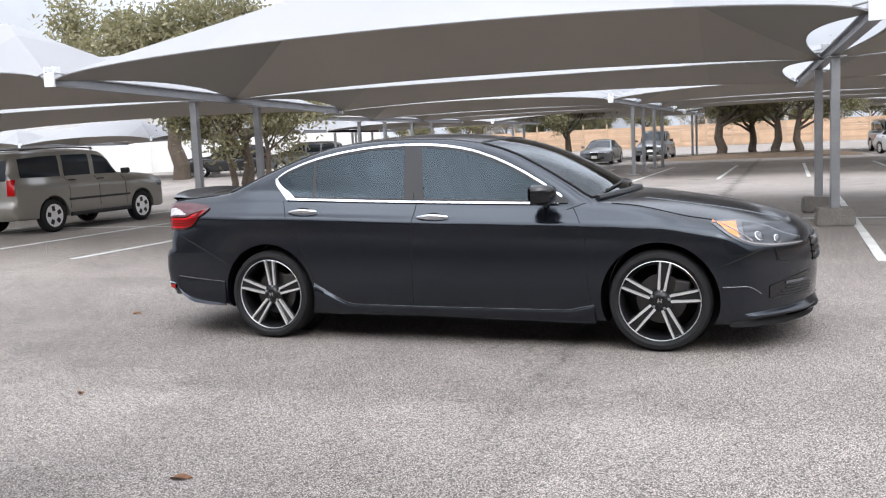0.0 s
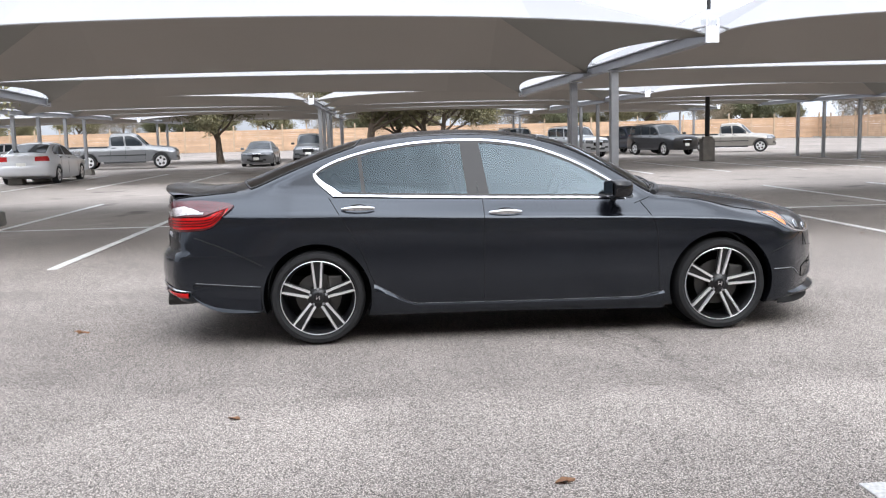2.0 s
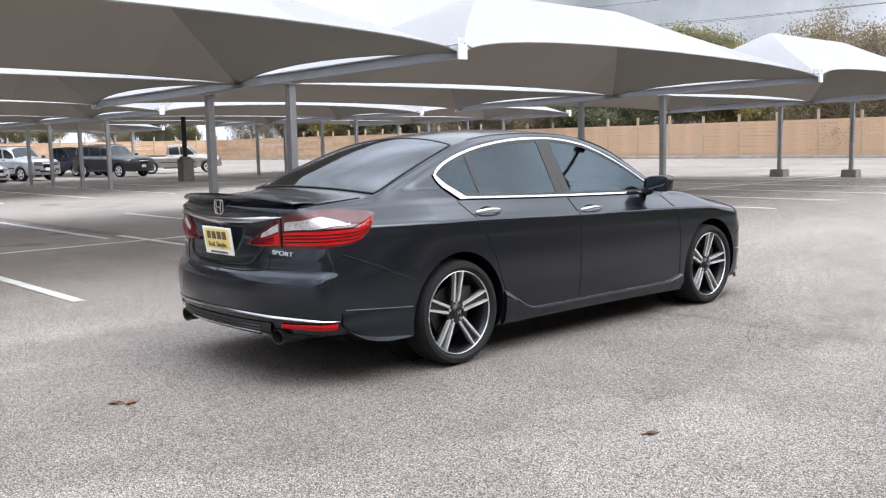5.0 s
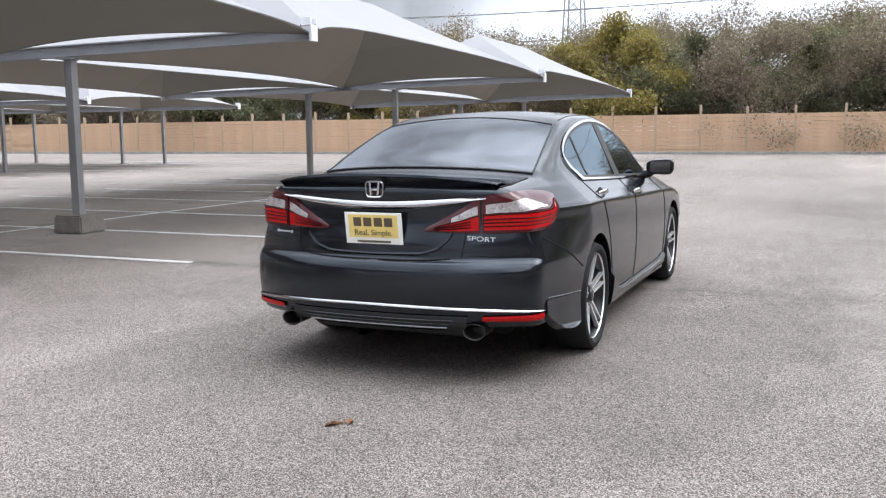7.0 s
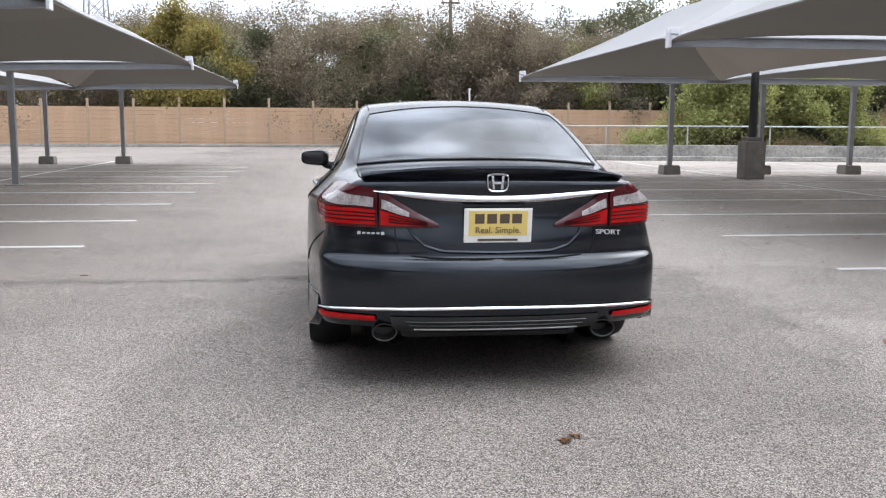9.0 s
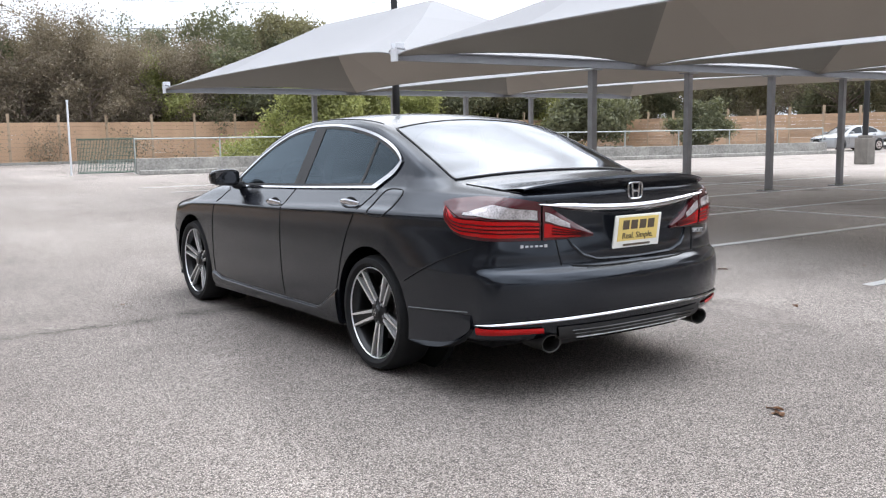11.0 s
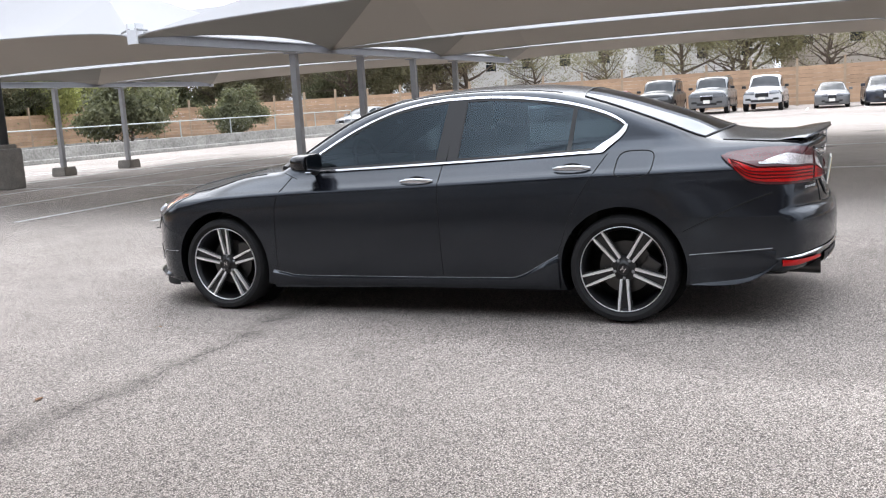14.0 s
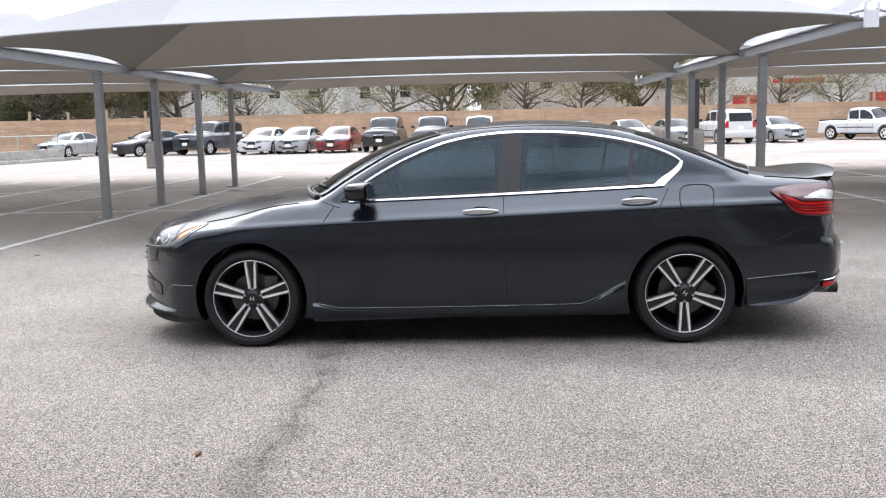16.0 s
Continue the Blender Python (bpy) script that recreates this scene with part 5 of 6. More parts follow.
# ---- shade structures ----
def canopy_mesh(lx, ly, skew, drift, lift, free0, free1, fall=0.0, zc=2.45, zr=3.86, sag_s=.42):
    """A hipped cloth between four corners, its edges drawn in like hung cables, more so on a free side."""
    nv, half = 29, 14
    hip = np.arange(half + 1) / half * 2.9 / lx
    along = np.concatenate([hip, np.linspace(hip[-1], 1 - hip[-1], 26)[1:-1], 1 - hip[::-1]])
    nu = len(along)
    u, v = np.meshgrid(along, np.linspace(0, 1, nv), indexing="ij")
    cu, cv = 4 * u * (1 - u), 4 * v * (1 - v)
    x = lx * u + sag_s * cv * (1 - 2 * u)
    s0, s1, r0, r1 = (.80 if free0 else .45), (.80 if free1 else .45), (lift if free0 else .09), (lift if free1 else .09)
    y = ly * v + cu * (s0 * (1 - v) - s1 * v)
    du, dv = np.minimum(u, 1 - u) * lx / 2.9, np.minimum(v, 1 - v) * 2
    g = -smax(-du, -dv, .035)
    g = -smax(-g, -np.ones_like(g), .05)
    g = np.clip(g, 0, 1)
    z = zc + np.maximum((r0 * (1 - v) + r1 * v) * cu ** .65, .10 * cv) * (1 - g) + (zr - zc) * g ** 1.06
    x, y, z = x + skew * y, y + drift * x, z - fall * y
    P = np.stack([x, y, z], -1)
    low = P - np.array((0, 0, .012))
    # quads are halved where a hip runs through them
    faces, gore = [], []
    for i in range(nu - 1):
        for j in range(nv - 1):
            a, b, c, d = i * nv + j, (i + 1) * nv + j, (i + 1) * nv + j + 1, i * nv + j + 1
            ii, jj = min(i, nu - 2 - i), min(j, nv - 2 - j)
            if ii == jj and ii < half:
                rising = (i < half) == (j < half)
                faces += [(a, b, c), (a, c, d)] if rising else [(a, b, d), (b, c, d)]
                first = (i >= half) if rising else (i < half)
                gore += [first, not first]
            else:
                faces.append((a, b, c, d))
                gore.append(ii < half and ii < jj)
    # second sheet of the same cloth, coloured darker for the shade below
    shaded_underside = bpy.data.meshes.new("canopy_underside")
    shaded_underside.from_pydata(low.reshape(-1, 3).tolist(), [], faces)
    shaded_underside.materials.append(M["shaded_underside"])
    shaded_underside.materials.append(M["gore"])
    shaded_underside.polygons.foreach_set("material_index", np.array(gore, dtype=np.int32))
    shaded_underside.polygons.foreach_set("use_smooth", [True] * len(shaded_underside.polygons))
    shaded_underside.set_sharp_from_angle(angle=radians(14))
    me = bpy.data.meshes.new("canopy_cloth")
    me.from_pydata(P.reshape(-1, 3).tolist(), [], faces)
    me.materials.append(M["fabric"])
    me.polygons.foreach_set("use_smooth", [True] * len(me.polygons))
    me.set_sharp_from_angle(angle=radians(14))
    # hem round the cloth
    rim = [P[i, 0] for i in range(nu)] + [P[-1, j] for j in range(1, nv)] + [P[i, -1] for i in range(nu - 2, -1, -1)] + [P[0, j] for j in range(nv - 2, 0, -1)]
    hem = tubed([tuple(p) for p in rim], .011, 5, True)
    hm = bpy.data.meshes.new("cloth_hem")
    hem.to_mesh(hm)
    hem.free()
    hm.materials.append(M["fabric"])
    return me, shaded_underside, hm


cloths = {}


def canopy(x0, x1, y0, y1, group, skew=0.0, drift=0.0, lift=.40, free=(False, False), fall=0.0, drop=0.0):
    key = (round(x1 - x0, 2), round(abs(y1 - y0), 2), skew, drift, lift, *free, fall)
    if key not in cloths:
        cloths[key] = canopy_mesh(*key)
    c = thing("shade_canopy", "pale grey hipped shade cloth stretched between steel beams", "canopy", pose(x0, min(y0, y1), -drop), group)
    for nm, me in zip(("cloth", "shaded_underside", "hem"), cloths[key]):
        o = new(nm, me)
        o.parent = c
    return c


def i_beam(bm, p, q, h, w, t=.016):
    """A rolled beam from p to q: one extruded profile."""
    p, q = Vector(p), Vector(q)
    rot = (q - p).to_track_quat("Y", "Z").to_matrix()
    a, b, c = w / 2, h / 2, t / 2
    prof = [(-a, -b), (a, -b), (a, -b + t), (c, -b + t), (c, b - t), (a, b - t), (a, b), (-a, b), (-a, b - t), (-c, b - t), (-c, -b + t), (-a, -b + t)]
    ends = [[bm.verts.new(o + rot @ Vector((x, 0, z))) for x, z in prof] for o in (p, q)]
    for i in range(12):
        bm.faces.new((ends[0][i], ends[0][(i + 1) % 12], ends[1][(i + 1) % 12], ends[1][i]))
    bm.faces.new(ends[0]), bm.faces.new(ends[1][::-1])


def frame_line(x, ys, cols, group, pedestal=True, skew=0.0, fall=0.0):
    """One line of posts with the beam they carry: ys are the cloth corners along it, cols the posts."""
    f = thing("canopy_frame", "grey steel posts and beam that carry the shade cloths", "frame", pose(x + skew * (0 - ys[0]), 0, 0, 0, 0, -math.degrees(math.atan(skew))), group)
    y0, y1 = ys[0], ys[-1]
    s = 1 if y1 > y0 else -1
    bm = bmesh.new()
    low = lambda y: fall * abs(y - y0)
    i_beam(bm, (0, y0 + s * .05, 2.455), (0, y1 - s * .05, 2.455 - low(y1)), .15, .13)
    part("beam", bm, M["beam"], f, "grey painted steel beam")
    for y in (y0, y1):
        d = low(y)
        bm = boxed((0, y, 2.46 - d), (.16, .035, .19), None, .006)
        for dx in (-.07, .07):
            box(bm, (dx, y + s * .06 * (1 if y == y0 else -1), 2.56 - d), (.025, .14, .16), None, .004)
        br = part("bracket", bm, M["bracket"], f, "white steel end bracket")
        for dx in (-1, 1):
            part("turnbuckle", tubed([(dx * .05, y, 2.56 - d), (dx * .22, y + s * .05 * (1 if y == y0 else -1), 2.53 - d)], .016, 6), M["steel"], br)
    for y in ys[1:-1]:
        d = low(y)
        bm = boxed((0, y, 2.545 - d), (.34, .34, .03), None, .008)
        box(bm, (0, y, 2.60 - d), (.10, .10, .16), None, .02)
        hub = part("corner_plate", bm, M["steel"], f)
        for dx in (-1, 1):
            for dy in (-1, 1):
                part("turnbuckle", tubed([(dx * .06, y + dy * .06, 2.60 - d), (dx * .26, y + dy * .20, 2.54 - d)], .018, 6), M["steel"], hub)
    for y in cols:
        d = low(y)
        bm = boxed((0, y, 1.185 - d / 2), (.12, .12, 2.34 - d), None, .010)
        post = part("post", bm, M["steel"], f, "square galvanised steel post")
        bm = boxed((0, y, 2.352 - d), (.26, .24, .02))
        part("cap_plate", bm, M["steel"], post)
        if pedestal:
            bm = bmesh.new()
            rr = bmesh.ops.create_cube(bm, size=1)["verts"]
            for q in rr:
                k = 1 if q.co.z < 0 else .93
                q.co = Vector((q.co.x * .50 * k, y + q.co.y * .46 * k, .12 + q.co.z * .24))
            bmesh.ops.bevel(bm, geom=bm.edges[:], offset=.02, segments=2, affect="EDGES")
            part("footing", bm, M["concrete"], f, "stained concrete footing")
        else:
            part("base_plate", boxed((0, y, .012), (.34, .34, .024), None, .004), M["steel"], post)
    return f


def shade_row(xs, ys, cols, group, pedestal, skew=0.0, drift=0.0, lift=.40, fall=0.0):
    near = ys[0]
    for x, p in zip(xs, pedestal):
        dy = drift * (x - xs[0])
        frame_line(x, [y + dy for y in ys], [y + dy for y in cols], group, p, skew, fall)
    for a, b in zip(xs, xs[1:]):
        for c, d in zip(ys, ys[1:]):
            canopy(a + .02 + skew * (min(c, d) - ys[0]), b - .02 + skew * (min(c, d) - ys[0]), c + drift * (a - xs[0]), d + drift * (a - xs[0]), group, skew, drift, lift, (min(c, d) == near, max(c, d) == near), fall, fall * abs(c - ys[0]))


NX = [-28.4, -17.95, -7.3, 2.95, 13.05, 23.35]
shade_row(NX, [3.08, 7.95, 13.0], [6.63, 8.88], "shade rows north of the aisle", [True, True, True, True, False, True], -.065, .015, fall=.02)
SX = [-25.3, -14.85, -4.4, 6.12, 16.75]
shade_row(SX, [-3.95, -9.3, -14.65, -20.0], [-8.0, -10.5, -13.05, -15.6], "shade rows south of the aisle", [False] * 4 + [True], lift=.29)
RX = [-13.3, -2.9, 7.5, 17.9, 26.6]
shade_row(RX, [21.3, 26.6, 31.9, 37.2], [25.4, 27.8, 30.7, 33.1], "second shade rows", [True, False, False, False, False], lift=.3)
shade_row([-24, -13.5, -3, 7.5, 18], [43, 48.3, 53.6], [47, 49.5], "third shade rows", [False] * 5, lift=.3)
shade_row([-66, -55.5, -45, -34.5, -24.0], [40.0, 45.3, 50.6], [44.1, 46.5], "far shade rows", [True] * 5)

# ---- light pole ----
pole = thing("light_pole", "dark steel light pole on a tall concrete base", "light pole", pose(14.6, -9.25, 0))
bm = bmesh.new()
box(bm, (0, 0, .46), (.50, .50, .92), None, .04)
box(bm, (0, 0, .96), (.36, .36, .10), None, .03)
part("pole_base", bm, M["concrete"], pole, "tall square concrete base")
part("pole_shaft", tubed([(0, 0, .9), (0, 0, 9.5)], [.10, .07], 12), M["black_trim"], pole, "dark steel shaft", True)
part("lamp_arm", tubed([(0, 0, 9.4), (0, .9, 9.5)], .04, 8), M["black_trim"], pole)
part("lamp_head", boxed((0, 1.2, 9.5), (.35, .7, .16), None, .04), M["black_trim"], pole)
for x, y, turn in ((12.6, 30.0, 180), (12.4, -27.2, 0), (-7.95, -28.6, 0)):
    copy_thing(pole, pose(x, y, 0, 0, 0, turn))


# ---- fences ----
def fence_run(p, q, name, label, one_by_one=(0, 0), panel_w=2.45, h=2.14):
    p, q = Vector((*p, 0)), Vector((*q, 0))
    n = round((q - p).length / panel_w)
    d = (q - p) / n
    ang = math.degrees(math.atan2(d.y, d.x))
    f = thing(name, label, "fence", pose(p.x, p.y, 0, 0, 0, ang))
    rnd = random.Random(n)
    hh = h / 10
    boards = []
    for k in range(4):
        bm = boxed((d.length / 2, 0, 0), (d.length - .06, .028, hh - .009), pose(0, 0, 0, 0, rnd.uniform(-.25, .25), 0))
        me = bpy.data.meshes.new("board")
        bm.to_mesh(me)
        bm.free()
        me.materials.append(M["fence"])
        boards.append(me)
    rest_v, rest_f = [], []
    bm = boxed((0, -.03, 1.34), (.13, .13, 2.68), None, .01)
    post = bpy.data.meshes.new("post")
    bm.to_mesh(post)
    bm.free()
    post.materials.append(M["post"])
    for i in range(n + 1):
        for j in range(10 if i < n else 0):
            me, m = boards[rnd.randrange(4)], pose(i * d.length, rnd.uniform(-.012, .012), .04 + hh * (j + .5))
            if one_by_one[0] <= i < one_by_one[1]:
                o = new("board", me)
                o.parent, o.matrix_local = f, m
            else:
                c = len(rest_v)
                rest_v += [tuple(m @ v.co) for v in me.vertices]
                rest_f += [tuple(c + q for q in pl.vertices) for pl in me.polygons]
        o = new("post", post)
        o.parent, o.matrix_local = f, pose(i * d.length, 0, rnd.uniform(-.1, .06))
    if rest_f:
        tagged(mesh_object("board", rest_v, rest_f, M["fence"], False, f), kind="stuff")
    return f


fence_run((46, -52), (46, 88), "fence", "tan cedar board fence with taller posts", (13, 43))
fence_run((-75, -50), (46, -50), "fence", "tan cedar board fence with taller posts")
fence_run((-40, 88), (46, 88), "fence", "tan cedar board fence with taller posts")

# kerb strip along the east fence
bm = boxed((45.2, 18, .07), (.18, 139, .14), None, .02)
tagged(part("kerb", bm, M["wall_concrete"], None), "pale concrete kerb below the fence", "kerb", kind="structure")

# low wall with a wire rail beside the drainage ditch
wall = thing("low_wall", "stained low concrete wall with a wire rail", "wall")
W0, W1 = Vector((27.8, -6.4, 0)), Vector((21.8, -39.5, 0))
dv = (W1 - W0)
wl = dv.length
wm = pose(W0.x, W0.y, 0, 0, 0, math.degrees(math.atan2(dv.y, dv.x)))
wall.matrix_world = wm
part("wall_body", boxed((wl / 2, 0, .28), (wl, .22, .56), None, .02), M["wall_concrete"], wall)
part("kerb_edge", boxed((wl / 2, -1.0, .08), (wl, .2, .16), None, .02), M["wall_concrete"], wall)
bm = bmesh.new()
tube(bm, [(0, .2, 1.26), (wl, .2, 1.26)], .03, 6)
part("rail", bm, M["rail"], wall)
for i in range(12):
    part("rail_post", tubed([(wl * i / 11, .2, 0), (wl * i / 11, .2, 1.3)], .03, 6), M["rail"], wall)
bm = bmesh.new()
for i in range(int(wl / .40)):
    for s in (1, -1):
        x = i * .40
        tube(bm, [(x, .2, .3 if s > 0 else 1.24), (min(x + .94, wl), .2, 1.24 if s > 0 else .3)], .0015, 3)
part("wire_mesh", bm, M["rail"], wall)


gate = thing("wire_gate", "green coated wire mesh gate beside the low wall", "gate", pose(28.4, -4.55, 0, 0, 0, -100))
part("gate_frame", tubed([(0, 0, .08), (2.0, 0, .08), (2.0, 0, 1.28), (0, 0, 1.28)], .025, 6, True), M["gate_green"], gate)
bm = bmesh.new()
for i in range(41):
    tube(bm, [(.05 * i, 0, .08), (.05 * i, 0, 1.28)], .011, 3)
for i in range(9):
    tube(bm, [(0, 0, .12 + .14 * i), (2.0, 0, .12 + .14 * i)], .009, 3)
part("wire_mesh", bm, M["gate_green"], gate)
mk = thing("marker_post", "thin white steel post near the fence", "post", pose(28.6, -4.35, 0))
part("post", tubed([(0, 0, 0), (0, 0, 2.6)], .035, 8), M["bracket"], mk)
part("post_cap", boxed((0, 0, 2.63), (.09, .09, .06), None, .01), M["bracket"], mk)


# ---- trees ----
def tree_parts(seed, height, spread, leaf, density, trunk_r=.16, leaf_size=.088, bare=0.0, low=.25, limbs=11):
    """Trunk with limbs, and a crown of small leaves in loose clumps along the limbs."""
    rnd = random.Random(seed)
    bm = bmesh.new()
    tips = []

    def branch(p, d, length, r, depth):
        pts, rr = [p.copy()], [r]
        q = p.copy()
        steps = 5
        for i in range(steps):
            d = (d + Vector((rnd.gauss(0, .16), rnd.gauss(0, .16), rnd.gauss(.03, .10)))).normalized()
            q = q + d * (length / steps)
            pts.append(q.copy())
            rr.append(r * (1 - .8 * (i + 1) / steps))
            if depth < 3 and i > 0:
                for _ in range(2 if depth else 1):
                    if rnd.random() < .62:
                        a = Vector((rnd.gauss(0, 1), rnd.gauss(0, 1), rnd.gauss(.25, .6))).normalized()
                        branch(q, (d * .6 + a * .8).normalized(), length * rnd.uniform(.38, .6), rr[-1] * .62, depth + 1)
        tube(bm, pts, rr, 6 if depth < 2 else 3)
        if depth >= 1:
            tips.extend(pts[2:])
    base = Vector((0, 0, -.1))
    top = Vector((rnd.gauss(0, .25), rnd.gauss(0, .25), height * .62))
    trunk_pts = [base.lerp(top, i / 6) + Vector((rnd.gauss(0, .07), rnd.gauss(0, .07), 0)) * (i > 0) for i in range(7)]
    tube(bm, trunk_pts, [trunk_r * (1.25 - .9 * i / 6) for i in range(7)], 9)
    for k in range(limbs):
        t = rnd.uniform(low, 1.0)
        p = base.lerp(top, t)
        a = 2.4 * k + rnd.uniform(-.4, .4)
        d = Vector((math.cos(a), math.sin(a), rnd.uniform(.15, .9))).normalized()
        branch(p, d, spread * rnd.uniform(.65, 1.1) * (1.15 - .45 * t), trunk_r * .42, 0)
    verts, faces = [], []
    for p in tips:
        if rnd.random() < bare:
            continue
        for _ in range(density):
            c = p + Vector((rnd.gauss(0, .30), rnd.gauss(0, .30), rnd.gauss(0, .24)))
            s = leaf_size * rnd.uniform(.6, 1.35)
            a = Vector((rnd.gauss(0, 1), rnd.gauss(0, 1), rnd.gauss(0, 1))).normalized()
            b = a.cross(Vector((rnd.gauss(0, 1), rnd.gauss(0, 1), rnd.gauss(0, 1)))).normalized()
            k = len(verts)
            verts += [c - a * s, c + b * s * .45, c + a * s, c - b * s * .45]
            faces.append((k, k + 1, k + 2, k + 3))
    return bm, verts, faces


def tree(name, label, seed, at, height, spread, leaf, density, **kw):
    t = thing(name, label, "tree" if "shrub" not in name else "shrub", at)
    bm, v, f = tree_parts(seed, height, spread, leaf, density, **kw)
    part("trunk", bm, M["twig"] if leaf == "leaf_tan" else M["bark"], t)
    if f:
        mesh_object("crown", v, f, M[leaf], False, t)
    return t


KINDS = [tree("tree", "dense dark green tree behind the fence", 1, pose(52, -4, 0), 8.2, 3.4, "leaf_dark", 11, low=.12, limbs=13),
         tree("tree", "olive green tree behind the fence", 2, pose(53, 9, 0), 8.6, 3.2, "leaf_mid", 11, low=.12, limbs=13),
         tree("tree", "yellowing autumn tree behind the fence", 3, pose(52, 27, 0), 8.6, 3.2, "leaf_gold", 11, low=.2, limbs=12),
         tree("tree", "bare grey-brown winter tree behind the fence", 4, pose(50, -9, 0), 8.0, 3.4, "leaf_tan", 6, bare=.25, leaf_size=.062, low=.08, limbs=24),
         tree("tree", "bright green tree behind the fence", 5, pose(50, -15, 0), 7.4, 3.0, "leaf_light", 11, low=.1, limbs=12),
         tree("tree", "spreading live oak with grey limbs", 6, pose(-1.2, 42.5, 0), 5.4, 3.6, "leaf_mid", 8, trunk_r=.24, low=.45, limbs=9, bare=.2),
         tree("tree", "leafless grey tree with fine twigs behind the fence", 14, pose(3.0, -57, 0), 6.6, 3.6, "leaf_mid", 2, bare=.55, leaf_size=.06, low=.3, limbs=24, trunk_r=.12)]
rt = random.Random(11)
k = 0
for y in np.arange(-50, 92, 2.9):
    kind = (3, 1, 3, 3, 3, 3, 1, 3, 0, 3, 2)[k % 11]
    if y < -9:
        kind = (0, 3, 0, 3, 3)[k % 5] if y > -20 else (0, 1, 0, 4, 3)[k % 5]
    if 20 < y < 30 and k % 2:
        kind = 2
    copy_thing(KINDS[kind], pose(49.3 + rt.uniform(0, 5.5) + (k % 3) * 2.2, y + rt.uniform(-1, 1), -.4, 0, 0, rt.uniform(0, 360)) @ Matrix.Scale(rt.uniform(.95, 1.35), 4))
    k += 1
for y in np.arange(-46, 90, 6.1):
    copy_thing(KINDS[(0, 1, 3)[k % 3]], pose(60 + rt.uniform(0, 4), y, 0, 0, 0, rt.uniform(0, 360)) @ Matrix.Scale(rt.uniform(1.05, 1.35), 4))
    k += 1
for x in np.arange(-38, 46, 5.2):
    copy_thing(KINDS[(1, 5, 3, 0)[k % 4]], pose(x + rt.uniform(-1, 1), 91 + rt.uniform(0, 4), 0, 0, 0, rt.uniform(0, 360)) @ Matrix.Scale(rt.uniform(.7, 1.0), 4))
    k += 1
for x in np.arange(-72, 44, 4.4):
    copy_thing(KINDS[(6, 5, 6, 6, 6, 5, 6)[k % 7]], pose(x + rt.uniform(-1.5, 1.5), -54 - rt.uniform(0, 7), 0, 0, 0, rt.uniform(0, 360)) @ Matrix.Scale(rt.uniform(.9, 1.3), 4))
    k += 1
for y in np.arange(-53, -8, 3.3):
    thin = y > -20
    copy_thing(KINDS[3 if thin else (0, 1, 0, 4)[k % 4]], pose(48.4 + rt.uniform(-.6, 1), y, -.3, 0, 0, rt.uniform(0, 360)) @ Matrix.Scale(rt.uniform(1.05, 1.3) * (.8 if thin else 1), 4))
    k += 1
for x in np.arange(24, 52, 3.8):
    copy_thing(KINDS[(0, 3, 1)[k % 3]], pose(x, -54 - rt.uniform(0, 3), 0, 0, 0, rt.uniform(0, 360)) @ Matrix.Scale(rt.uniform(.95, 1.2), 4))
    k += 1
# trees on the planted island and at the west of the shade rows
for x, y, s in ((1.5, 42.0, .85), (2.5, 41.2, .8), (.4, 44.0, .8), (-14.5, 19.5, .8), (-9.8, 46, .8), (-31, 38, 1.8)):
    copy_thing(KINDS[5], pose(x, y, 0, 0, 0, rt.uniform(0, 360)) @ Matrix.Scale(s, 4))
lt = tree("tree", "slim young oak with several grey stems", 9, pose(-13.9, 17.6, 0), 5.2, 2.2, "leaf_mid", 4, trunk_r=.10, low=.45, limbs=8, bare=.35)
copy_thing(lt, pose(-12.4, 17.2, 0, 0, 0, 130) @ Matrix.Scale(.85, 4))
# shrubs behind the low wall
sh = tree("shrub", "light green willowy shrub behind the wire rail", 21, pose(36.0, -18.4, 0), 5.0, 2.8, "leaf_light", 14, low=.05, limbs=16, trunk_r=.08, leaf_size=.085)
for x, y, s in ((37.5, -20.8, 1.0), (36.0, -23.4, .8)):
    copy_thing(sh, pose(x, y, 0, 0, 0, rt.uniform(0, 360)) @ Matrix.Scale(s, 4))
sh2 = tree("shrub", "dark trailing shrub behind the wire rail", 22, pose(30.0, -31.0, 0), 3.6, 2.2, "leaf_dark", 7, low=.05, limbs=14, trunk_r=.08, leaf_size=.12)
for x, y, s in ((36.8, -24.0, .7), (28.5, -38, .7)):
    copy_thing(sh2, pose(x, y, 0, 0, 0, rt.uniform(0, 360)) @ Matrix.Scale(s, 4))
bm = bmesh.new()
bmesh.ops.create_grid(bm, x_segments=24, y_segments=8, size=1)
for v in bm.verts:
    r = max(abs(v.co.x) ** 2 + abs(v.co.y) ** 2, 0)
    v.co = Vector((v.co.x * 4.8 + .6, 42.5 + v.co.y * 2.6, .02 + .22 * max(0, 1 - max(abs(v.co.x), abs(v.co.y)) ** 4) + .05 * noise.noise(v.co * 4)))
tagged(part("planted_island", bm, M["soil"], None), "bare soil planting island with a raised edge", "island", kind="structure")

# ---- utility pole and pylon beyond the fence ----
up = thing("utility_pole", "weathered wooden utility pole with cross-arm", "utility pole", pose(66, -8.2, 0))
part("pole_shaft", tubed([(0, 0, 0), (0, 0, 11.5)], [.20, .13], 10), M["wood_pole"], up, "", True)
part("cross_arm", boxed((0, 0, 10.7), (.12, 1.5, .14), None, .01), M["wood_pole"], up)
for y in (-.65, .65):
    part("insulator", tubed([(0, y, 10.78), (0, y, 11.0)], [.05, .03], 8), M["steel"], up)
py = thing("pylon", "grey lattice transmission tower far behind the trees", "pylon", pose(150, 39, 0))
bm = bmesh.new()
